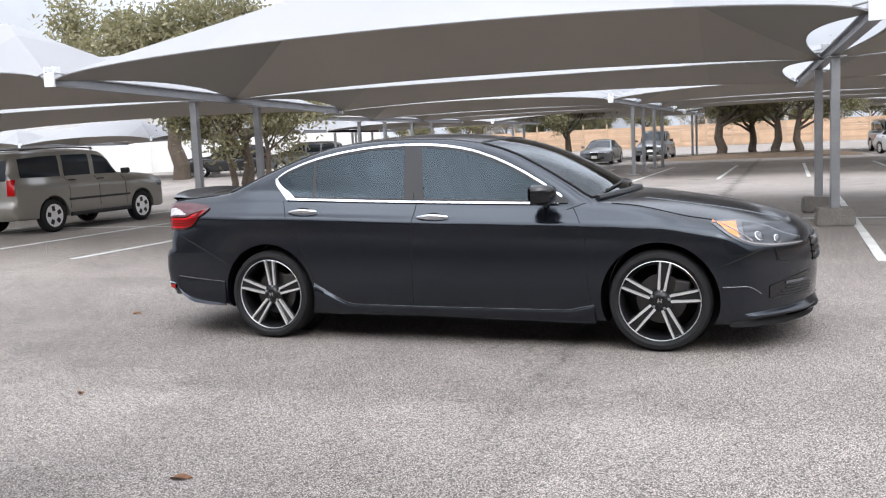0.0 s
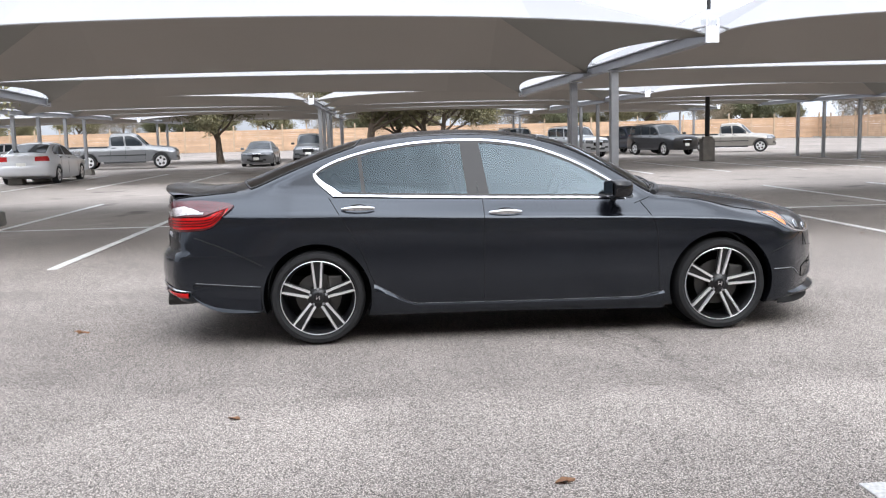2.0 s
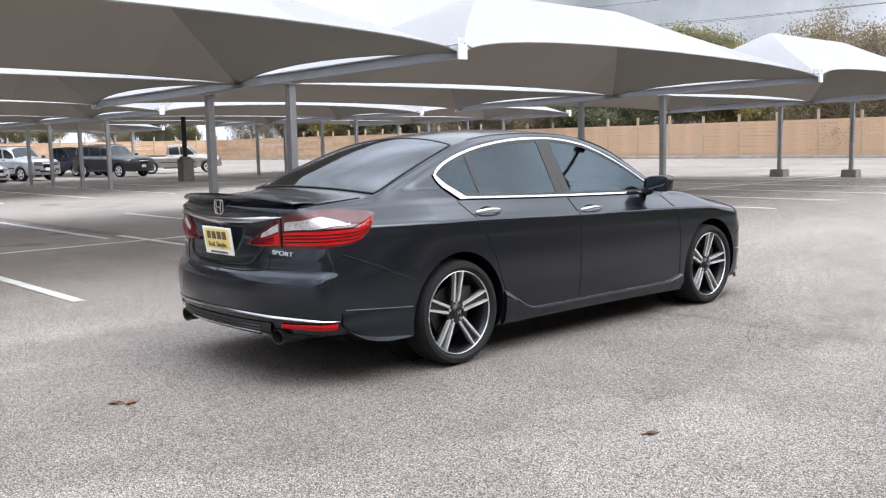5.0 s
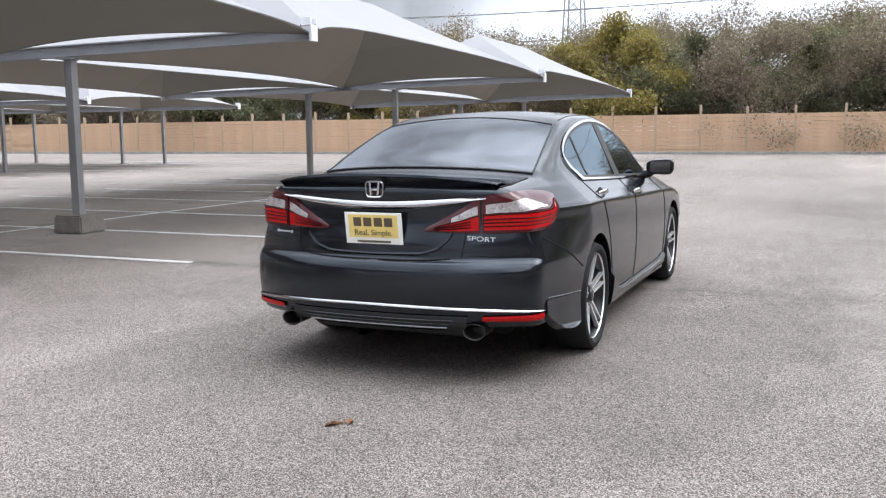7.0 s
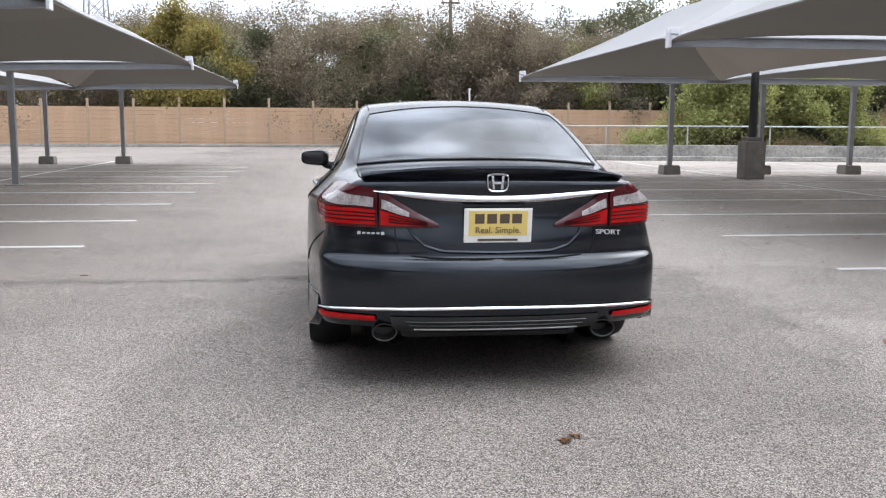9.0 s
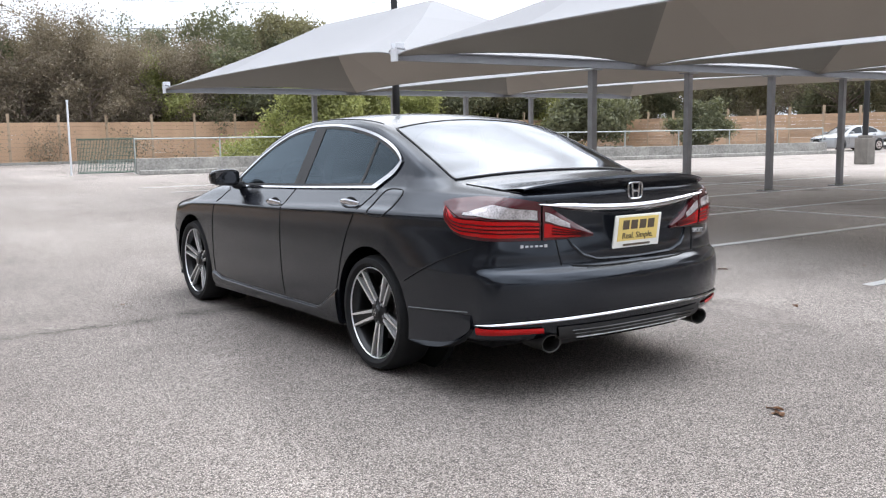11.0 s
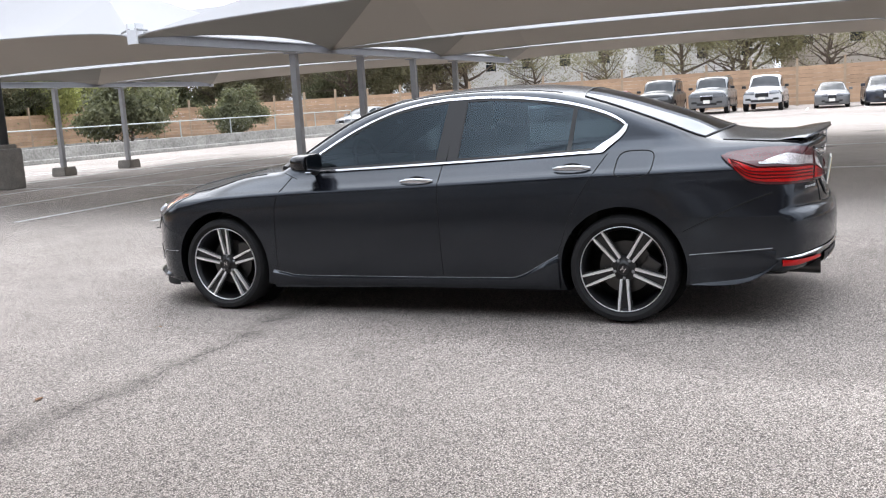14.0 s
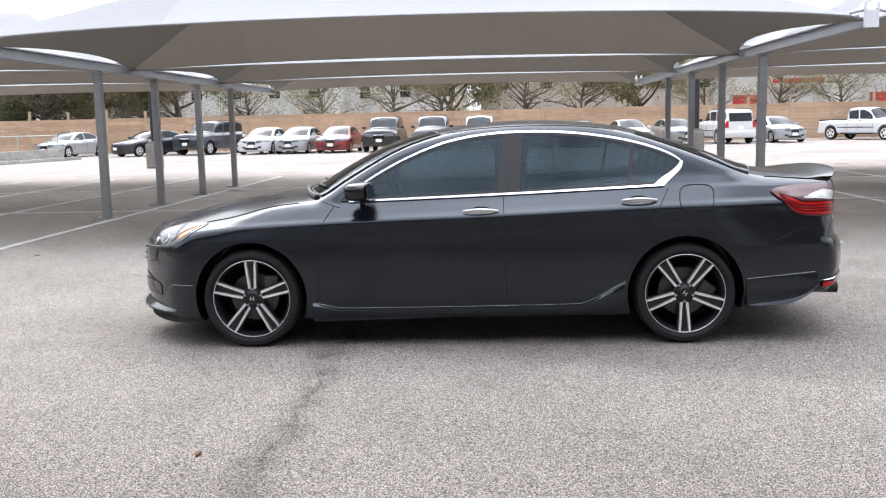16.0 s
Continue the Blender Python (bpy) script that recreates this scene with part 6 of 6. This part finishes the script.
for sx in (-1, 1):
    for sy in (-1, 1):
        tube(bm, [(sx * 2.4, sy * 2.4, 0), (sx * .8, sy * .8, 36)], .14, 5)
for i in range(12):
    a, b = 2.4 - 1.6 * i / 12, 2.4 - 1.6 * (i + 1) / 12
    z0, z1 = 3 * i, 3 * (i + 1)
    for s in (1, -1):
        tube(bm, [(s * a, -a, z0), (s * b, b, z1)], .07, 4)
        tube(bm, [(s * a, a, z0), (s * b, -b, z1)], .07, 4)
        tube(bm, [(-a, s * a, z0), (b, s * b, z1)], .07, 4)
part("lattice", bm, M["steel"], py)
for z in (22, 27, 32):
    part("arm", tubed([(0, -5, z), (0, 5, z)], .16, 5), M["steel"], py)
for i, (y0, z0) in enumerate(((34, 22), (44, 22), (34, 27), (44, 27), (44, 32))):
    w = part("power_line", tubed([(150 - .0 * t, y0 + (t - .5) * 260, z0 - 5 + 20 * (t - .5) ** 2) for t in np.linspace(0, 1, 24)], .035, 4), M["cable"], None)
    tagged(w, "thin dark overhead power line", "cable", "power lines")


# ---- houses ----
def house(name, label, at, w, d, storeys, wall_m, gable=True, balcony=False):
    h = thing(name, label, "house", at)
    H = storeys * 2.9
    part("wall", boxed((0, 0, H / 2), (w, d, H)), M[wall_m], h)
    bm = bmesh.new()
    o, rz = .5, w * .0 + 2.2
    v = [bm.verts.new(p) for p in ((-w / 2 - o, -d / 2 - o, H), (w / 2 + o, -d / 2 - o, H), (w / 2 + o, d / 2 + o, H), (-w / 2 - o, d / 2 + o, H), (-w / 2 + (2.5 if not gable else -o), 0, H + rz), (w / 2 - (2.5 if not gable else -o), 0, H + rz))]
    for f in ((0, 1, 5, 4), (2, 3, 4, 5), (1, 2, 5), (3, 0, 4), (3, 2, 1, 0)):
        bm.faces.new([v[i] for i in f])
    part("roof", bm, M["roof_tile"], h, "brown shingle roof")
    n = max(3, int(w / 3.0))
    for s in range(storeys):
        for i in range(n):
            x = -w / 2 + w * (i + .5) / n
            win = part("window", boxed((x, d / 2 + .01, s * 2.9 + 1.55), (1.1, .10, 1.4), None, .01), M["window_trim"], h)
            part("pane", boxed((x, d / 2 + .05, s * 2.9 + 1.55), (.92, .06, 1.22)), M["window_dark"], win)
            part("glazing_bar", boxed((x, d / 2 + .085, s * 2.9 + 1.55), (.92, .02, .05)), M["window_trim"], win)
        if balcony and s:
            for i in range(0, n, 2):
                x = -w / 2 + w * (i + .5) / n
                b = part("balcony", boxed((x, d / 2 + .7, s * 2.9), (2.4, 1.4, .15), None, .02), M["window_trim"], h)
                part("handrail", tubed([(x - 1.15, d / 2 + 1.35, s * 2.9 + 1.05), (x + 1.15, d / 2 + 1.35, s * 2.9 + 1.05)], .03, 5), M["black_trim"], b)
                bar = part("baluster", tubed([(0, d / 2 + 1.35, .05), (0, d / 2 + 1.35, 1.05)], .02, 4), M["black_trim"], b)
                bar.location = (x - 1.15, 0, s * 2.9)
                for q in np.linspace(-1.15, 1.15, 12)[1:]:
                    o = new("baluster", bar.data)
                    o.parent, o.location = b, (x + q, 0, s * 2.9)
    return h


house("apartment_house", "pale three-storey apartment house with balconies", pose(23, -76, 0), 20, 10, 3, "white_wall", False, True)
house("apartment_house", "beige two-storey house with brown roof", pose(-6, -68, 0), 13, 9, 2, "stucco")
house("apartment_house", "white two-storey house among trees", pose(7.5, -82, 0), 11, 9, 2, "white_wall")
house("apartment_house", "grey-beige two-storey house with brown roof", pose(-16, -74, 0), 12, 9, 2, "stucco", False)
shop = thing("storage_building", "low white commercial building with red band and sign", "building", pose(-31, -72, 0))
part("wall", boxed((0, 0, 3.1), (26, 10, 6.2)), M["white_wall"], shop)
part("fascia", boxed((0, 5.1, 5.4), (26.2, .3, 1.1), None, .03), M["red_sign"], shop, "red fascia band")
for i in range(7):
    dr = part("roller_door", boxed((-10.5 + 3.5 * i, 5.05, 1.6), (2.6, .2, 3.0), None, .02), M["red_sign" if i % 3 == 0 else "window_trim"], shop)
sg = part("sign", boxed((7.0, 5.5, 4.7), (4.4, .25, 2.1), None, .03), M["white_wall"], shop, "white sign with plain dark and red bars")
part("sign_bar", boxed((6.5, 5.65, 5.1), (3.0, .06, .55)), M["plate_ink"], sg)
part("sign_bar", boxed((7.0, 5.65, 4.1), (3.9, .06, .35)), M["red_sign"], sg)
bld = thing("warehouse", "long low white building behind parked cars", "building", pose(-62, 62, 0, 0, 0, 25))
part("wall", boxed((0, 0, 2.6), (60, 12, 5.2)), M["white_wall"], bld)
part("roof", boxed((0, 0, 5.35), (61, 13, .3), None, .03), M["wall_concrete"], bld)
for i in range(12):
    part("door", boxed((-27 + 5 * i, -6.03, 1.5), (3.0, .1, 3.0)), M["window_trim"], bld)


# ---- other parked cars ----
SUV = Shape(
    top=[(-2.52, 1.55), (-2.40, 1.70), (-2.2, 1.79), (-1.5, 1.84), (-0.5, 1.86), (0.2, 1.83), (0.42, 1.79), (0.60, 1.68), (0.90, 1.38), (1.02, 1.28), (1.2, 1.255), (1.8, 1.225), (2.3, 1.17), (2.5, 1.10)],
    tail=[(0.2, -2.42), (0.4, -2.55), (0.6, -2.58), (0.72, -2.53), (1.0, -2.50), (1.3, -2.47), (1.75, -2.38)],
    nose=[(0.2, 2.40), (0.4, 2.50), (0.8, 2.50), (1.05, 2.47), (1.22, 2.40)],
    belt=[(-2.5, 1.20), (0, 1.19), (1.2, 1.17), (2.4, 1.05)], wide=1.04, roof_in=.15, kr=.10, kf=.14, bottom=((-3, .32), (3, .32)), square=.07)
TRUCK = Shape(
    top=[(-2.75, 1.10), (-2.6, 1.13), (-0.80, 1.14), (-0.72, 1.60), (-0.62, 1.78), (0.3, 1.80), (0.55, 1.74), (0.85, 1.50), (1.15, 1.22), (1.3, 1.16), (1.9, 1.12), (2.4, 1.04), (2.55, .95)],
    tail=[(0.2, -2.70), (0.45, -2.78), (0.62, -2.74), (1.1, -2.72)],
    nose=[(0.2, 2.50), (0.45, 2.60), (0.85, 2.58), (1.1, 2.48)],
    belt=[(-2.5, 1.12), (0, 1.12), (1.2, 1.09), (2.4, 0.95)], wide=1.03, roof_in=.12, kr=.10, kf=.20, bottom=((-3, .38), (3, .38)), square=.06)
TEMPLATES = {}


def parked_car(shape, kind, paint, label, group=""):
    """A simpler car with body, glass, lamps and wheels."""
    S = {"sedan": SEDAN, "suv": SUV, "truck": TRUCK}[kind]
    c = thing("parked_" + {"sedan": "sedan", "suv": "suv", "truck": "pickup"}[kind], label, "car", None, group)
    wb, wr, wz = {"sedan": (1.388, .31, .31), "suv": (1.48, .37, .37), "truck": (1.72, .38, .38)}[kind]
    if kind not in TEMPLATES:
        if kind == "sedan":
            verts, faces = S.skin(64, 14, 40, -1.90, 1.80, 0.62)
        else:
            verts, faces = S.skin(70, 14, 44, -2.0 if kind == "suv" else -2.2, 1.9, 0.75)
        b = cut_body("body", verts, faces, [(x, wz + .01, wr * 1.17, 0.58, 1.4) for x in (wb, -wb)], M["wrap"], None)
        TEMPLATES[kind] = b.data
        bpy.data.objects.remove(b)
    me = TEMPLATES[kind].copy()
    me.materials.clear()
    me.materials.append(M[paint])
    b = new("body", me)
    b.parent = c
    if kind == "sedan":
        lo = spline((-1.42, 1.005), (-0.25, 0.961), (0.80, 0.930))
        hi = spline((-1.39, 1.145), (-1.20, 1.238), (-0.84, 1.318), (-0.47, 1.347), (-0.11, 1.332), (0.26, 1.243), (0.64, 1.050), (0.80, 0.945))
        panes, sc_r, sc_f = ((.77, -.22), (-.30, -1.36)), (-1.08, -1.93, .55, .63), (.235, 1.10, .545, .67)
        tail_z, tail_a, head_x, head_z = (.80, .96), (128, 172), (1.72, 2.18), (.66, .79)
    elif kind == "suv":
        lo = spline((-2.4, 1.22), (0, 1.21), (1.0, 1.20))
        hi = spline((-2.35, 1.64), (-1.5, 1.70), (-.3, 1.72), (.2, 1.68), (.50, 1.56), (.84, 1.225))
        panes, sc_r, sc_f = ((.78, .04), (-.10, -.92), (-1.04, -2.12)), None, (.44, .96, .62, .74)
        tail_z, tail_a, head_x, head_z = (.86, 1.20), (146, 158), (2.10, 2.36), (.84, 1.04)
    else:
        lo = spline((-.75, 1.16), (1.0, 1.13))
        hi = spline((-.72, 1.55), (-.5, 1.63), (.2, 1.66), (.55, 1.56), (1.0, 1.14))
        panes, sc_r, sc_f = ((.88, .10), (.02, -.58)), None, (.58, 1.16, .60, .74)
        tail_z, tail_a, head_x, head_z = (.80, 1.06), (158, 164), (2.08, 2.40), (.80, 1.00)
    for s in (1, -1):
        for a, e in panes:
            X, Z = between(a, e, lambda x: lo(x) + .01, lambda x: np.maximum(hi(x) - .015, lo(x) + .012), 12, 6, -.1)
            sheet("side_window", S.on_side(X, Z, s, .006 + 0 * X), M["window_dark"], c)
        X, Z = between(head_x[0], head_x[1], lambda x: head_z[0] + .04 * (head_x[1] - x), lambda x: head_z[1] - .05 * (x - head_x[0]), 10, 5)
        sheet("head_lamp", S.on_side(X, Z, s, .008 + 0 * X), M["lamp_bowl"], c)
        A, v = np.meshgrid(np.linspace(tail_a[0], tail_a[1], 8), np.linspace(0, 1, 5), indexing="ij")
        sheet("tail_lamp", S.fan(A, tail_z[0] + (tail_z[1] - tail_z[0]) * v, -1.75, .35, .010 + 0 * A, s), M["red_lamp"], c)
        for wx in (wb, -wb):
            m = Matrix.Translation((wx, s * (.80 if kind == "sedan" else .83), wz)) @ (pose(0, 0, 0, 0, 0, 180) if s == 1 else Matrix())
            wheel(c, m, wr, wr * .68, .22, 10, "plain")
        bm = boxed((.70 if kind == "sedan" else .82, s * (.96 if kind == "sedan" else 1.03), lo(.6) + .07), (.12, .20, .13), None, .03)
        part("door_mirror", bm, M[paint if kind == "sedan" else "black_trim"], c, "", True)
        for dx in ((.86, -.26, -1.10) if kind == "sedan" else (.90, -.02, -.98) if kind == "suv" else (.98, .05, -.66)):
            zz = np.linspace(lo(dx) - .02, .34 if kind == "sedan" else .50, 8)
            part("door_gap", tubed([tuple(p) for p in S.on_side(dx + 0 * zz, zz, s, .001 + 0 * zz)], .006, 4), M["seam"], c)
        for dx in ((-.10, -1.02) if kind == "sedan" else (.10, -.84) if kind == "suv" else (.18, -.50)):
            xs = np.linspace(dx - .10, dx + .10, 4)
            part("door_handle", tubed([tuple(p) for p in S.on_side(xs, lo(xs) - .10, s, .022 + 0 * xs)], .016, 6), M["black_trim"], c)
        if kind != "sedan":
            xs = np.linspace(-1.02 if kind == "suv" else -1.25, 1.02, 12)
            part("side_moulding", tubed([tuple(p) for p in S.on_side(xs, .70 + 0 * xs, s, .006 + 0 * xs)], .028, 6, squash=.4), M["black_trim"], c)
            part("running_board", tubed([(x, s * .96, .36) for x in (-1.0, 0, 1.0)], .05, 6), M["black_trim"], c)
        if kind == "suv":
            xs = np.linspace(-2.0, .2, 12)
            part("roof_rail", tubed([tuple(p) for p in S.on_top(xs, s * .60 + 0 * xs, .05 + 0 * xs, .8)], .018, 6), M["black_trim"], c)
    v, u = np.meshgrid(np.linspace(-1, 1, 12), np.linspace(0, 1, 8), indexing="ij")
    for nm, q in (("rear_screen", sc_r), ("windscreen", sc_f)):
        if q:
            X = q[0] * (1 - u) + q[1] * u - (.10 if q[1] > 0 else -.08) * v * v * u
            sheet(nm, S.on_top(X, v * (q[2] + (q[3] - q[2]) * u), .006 + 0 * X, .8), M["window_dark"], c)
    if kind != "sedan":
        rx = -2.0 if kind == "suv" else 0.0
        z0, z1, yw = (1.18, 1.62, .60) if kind == "suv" else (1.24, 1.62, .56)
        Y, Z = np.meshgrid(np.linspace(-yw, yw, 10), np.linspace(z0, z1, 6), indexing="ij")
        o = np.stack([0 * Y + rx + .2, Y, Z], -1)
        d = np.zeros_like(o)
        d[..., 0] = -1
        P = o + d * S.along(o, d, 1.4)[..., None]
        sheet("rear_screen", P + S.normal(P) * .006, M["window_dark"], c)
    for s in (1, -1):
        zh = (.60, .74) if kind == "sedan" else (.80, .98)
        A, v = np.meshgrid(np.linspace(21, 46, 10), np.linspace(0, 1, 4), indexing="ij")
        sheet("front_lamp", S.fan(A, zh[0] + (zh[1] - zh[0]) * v + .0015 * (A - 21), 1.65, 0, .010 + 0 * A, s), M["lamp_dark" if kind == "sedan" else "lamp_bowl"], c)
        A, v = np.meshgrid(np.linspace(30, 44, 8), np.linspace(0, 1, 4), indexing="ij")
        sheet("fog_lamp", S.fan(A, zh[0] - .26 + .10 * v, 1.65, 0, .010 + 0 * A, s), M["black_trim"], c)
    A, v = np.meshgrid(np.linspace(-19, 19, 10), np.linspace(0, 1, 4), indexing="ij")
    part("grille_trim", tubed([tuple(p) for p in S.fan(np.linspace(-20, 20, 14), (.71 if kind == "sedan" else .90) + np.zeros(14), 1.65, 0, .012 + np.zeros(14))], .012, 5), M["chrome"], c)
    sheet("grille", S.fan(A, (.50 if kind == "sedan" else .68) + .2 * v, 1.65, 0, .008 + 0 * A), M["black_gloss"], c)
    A, v = np.meshgrid(np.linspace(-30, 30, 10), np.linspace(0, 1, 4), indexing="ij")
    sheet("lower_intake", S.fan(A, (.26 if kind == "sedan" else .45) + .12 * v, 1.65, 0, .008 + 0 * A), M["black_trim"], c)
    zb = .55 if kind == "sedan" else .72
    for x0, sx in ((S.nose(zb) + .004, 1), (S.tail(zb + .15) - .004, -1)):
        part("plate", boxed((float(x0), 0, zb - (.10 if sx > 0 else -.12)), (.02, .31, .16), None, .004), M["plate_white"], c)
    if kind == "truck":
        bm = boxed((-1.72, 0, 1.02), (1.80, 1.50, .26), None, .02)
        part("cargo_bed", bm, M["black_trim"], c)
    part("underside", boxed((0, 0, .36 if kind == "sedan" else .5), (3.2, 1.1, .16)), M["seam"], c)
    return c


PAINTS = dict(silver=(.38, .39, .40), tan=(.25, .232, .205), white=(.62, .62, .635), grey=(.16, .165, .17), black=(.016, .016, .018), navy=(.02, .025, .04), red=(.22, .018, .018), champagne=(.27, .265, .25))
for nm, col in PAINTS.items():
    M["paint_" + nm] = paint_mat("paint_" + nm, col, .28, .35 if nm in ("silver", "champagne", "tan", "grey") else 0.0)
LOT = [
    ("suv", "tan", -11.95, 8.55, 90, "large silver-tan full-size suv under the shade cloth"),
    ("sedan", "white", -12.9, 27.0, 92, "older white sedan parked with its tail to the aisle"),
    ("truck", "grey", -13.6, 40.5, 10, "dark grey pickup parked side-on beyond a white sedan"),
    ("suv", "grey", -26.5, 44.5, 215, "dark grey suv parked far off"),
    ("sedan", "silver", -22.0, 46.0, 200, "silver sedan parked far off"),
    ("suv", "black", -30.5, 42.0, 210, "black suv parked far off under the shade"),
    ("sedan", "grey", -6.8, 40.0, -90, "grey sedan with its nose to the aisle"),
    ("truck", "grey", -4.5, 43.0, -90, "grey pickup with its nose to the aisle"),
    ("sedan", "white", 7.2, 40.0, -70, "white sedan parked at the edge of the car park"),
    ("suv", "silver", 9.5, 40.8, -72, "silver suv parked beside a white sedan"),
    ("suv", "champagne", 7.1, 45.5, -80, "pale suv parked behind a white sedan"),
    ("suv", "black", 14.0, 40.5, -72, "black suv parked near the fence"),
    ("truck", "navy", 13.6, 45.5, -70, "dark blue pickup parked near the fence"),
    ("truck", "tan", 18.6, 42.5, -25, "tan pickup parked side-on near the fence"),
    ("sedan", "silver", 23.7, -44.6, 78, "silver sedan nose out before the fence"),
    ("sedan", "black", 18.8, -44.0, 56, "black coupe parked askew before the fence"),
    ("suv", "navy", 15.6, -44.6, 74, "dark blue suv nose out before the fence"),
    ("sedan", "white", 12.2, -43.6, 84, "white sedan nose out before the fence"),
    ("sedan", "silver", 10.2, -43.4, 84, "silver hatchback nose out before the fence"),
    ("sedan", "red", 8.0, -43.2, 86, "dark red sedan nose out before the fence"),
    ("suv", "black", 5.5, -43.2, 88, "dark suv nose out before the fence"),
    ("suv", "grey", 2.9, -43.4, 88, "blue-grey suv nose out before the fence"),
    ("truck", "white", 0.4, -44.6, 88, "white pickup nose out before the fence"),
    ("sedan", "navy", -5.0, -43.8, 92, "dark blue sedan nose out before the fence"),
    ("sedan", "grey", -2.7, -43.6, 90, "dark grey sedan nose out before the fence"),
        ("sedan", "white", -7.7, -44.2, 96, "white sedan nose out before the fence"),
    ("sedan", "champagne", -10.3, -44.6, 97, "pale hatchback nose out before the fence"),
    ("suv", "white", -13.0, -44.8, -84, "white crossover with its tail to the aisle"),
    ("sedan", "silver", -15.8, -45.0, 100, "silver coupe with a damaged nose before the fence"),
    ("truck", "white", -21.3, -46.2, 122, "white pickup parked at an angle before the fence"),
    ("suv", "black", -24.3, -46.4, 106, "black suv nose out before the fence"),
]
made = {}
for kind, col, x, y, rz, label in LOT:
    key = (kind, col)
    m = pose(x, y, 0, 0, 0, rz) @ Matrix.Scale(.87 if label.startswith("large") or 38 < y < 47 and x > -8 else 1.0, 4)
    if key in made:
        o = copy_thing(made[key], m)
    else:
        o = made[key] = parked_car(None, kind, "paint_" + col, label)
        o.matrix_basis = m
    tagged(o, label, "car", "parked cars")

# ---- fallen leaves on the asphalt ----
bm = bmesh.new()
rows = []
for i in range(7):
    t = i / 6
    w = .045 * math.sin(math.pi * min(t * 1.05, 1)) * (1 if i % 2 else .7)
    rows.append([bm.verts.new((t * .16 - .08, -w, .012 + .012 * math.sin(t * 5))), bm.verts.new((t * .16 - .08, 0, .004 + .010 * t)), bm.verts.new((t * .16 - .08, w, .018 * math.sin(t * 3) + .006))])
for p, q in zip(rows, rows[1:]):
    for j in range(2):
        bm.faces.new((p[j], p[j + 1], q[j + 1], q[j]))
bmesh.ops.solidify(bm, geom=bm.faces, thickness=.002)
lf = part("fallen_leaf", bm, M["leaf_brown"], None)
tagged(lf, "dry brown fallen leaf on the asphalt", "leaf", "fallen leaves")
lf.matrix_basis = pose(-.25, -3.52, 0, 0, 0, 20) @ Matrix.Scale(.6, 4)
for x, y, s in ((-1.72, -2.48, 1.0), (-3.16, -.21, 1.0), (-3.20, -.14, .5), (1.33, -3.78, .9), (1.55, 1.44, .5), (1.13, 2.85, .8), (-3.22, -.16, 1.1), (-2.35, -4.3, .8), (2.6, -5.1, .7), (-5.0, 1.8, .7), (0.2, 4.6, .7), (1.9, 5.6, .8), (-4.4, -4.1, .7), (4.2, -4.9, .9), (5.1, -3.6, .9), (2.7, -3.9, .7), (-2.9, 3.4, .6), (3.1, 3.3, .6)):
    copy_thing(lf, pose(x, y, 0, 0, 0, rt.uniform(0, 360)) @ Matrix.Scale(.85 * s, 4))

rd = random.Random(5)
for i in range(46):
    north = i % 2 == 0
    x, y = rd.uniform(-9, 14), (rd.uniform(3.6, 8.5) if north else rd.uniform(-10.5, -3.6))
    copy_thing(lf, pose(x, y, 0, 0, 0, rd.uniform(0, 360)) @ Matrix.Scale(rd.uniform(.35, .8), 4))

# ---- weeds round the post bases ----
blades, tris = [], []
for i in range(120):
    a, r = rd.uniform(0, 2 * math.pi), .12 + abs(rd.gauss(0, .09))
    c, h, lean = Vector((r * math.cos(a), r * math.sin(a), 0)), rd.uniform(.03, .10), Vector((rd.gauss(0, .05), rd.gauss(0, .05), 0))
    w = Vector((-math.sin(a), math.cos(a), 0)) * .010
    k = len(blades)
    blades += [tuple(c - w), tuple(c + w), tuple(c + lean + Vector((0, 0, h)))]
    tris.append((k, k + 1, k + 2))
wd = mesh_object("weed_tuft", blades, tris, M["leaf_dark"], False, None)
tagged(wd, "low dark weeds grown round a steel post base", "weeds", "weeds at the posts")
wd.matrix_basis = pose(-4.4, -10.5, 0)
for x in (-4.4, 6.12):
    for y in (-8.0, -10.5, -13.05, -15.6):
        if (x, y) != (-4.4, -10.5):
            copy_thing(wd, pose(x, y, 0, 0, 0, rd.uniform(0, 360)) @ Matrix.Scale(rd.uniform(.5, .8), 4))

main_car()
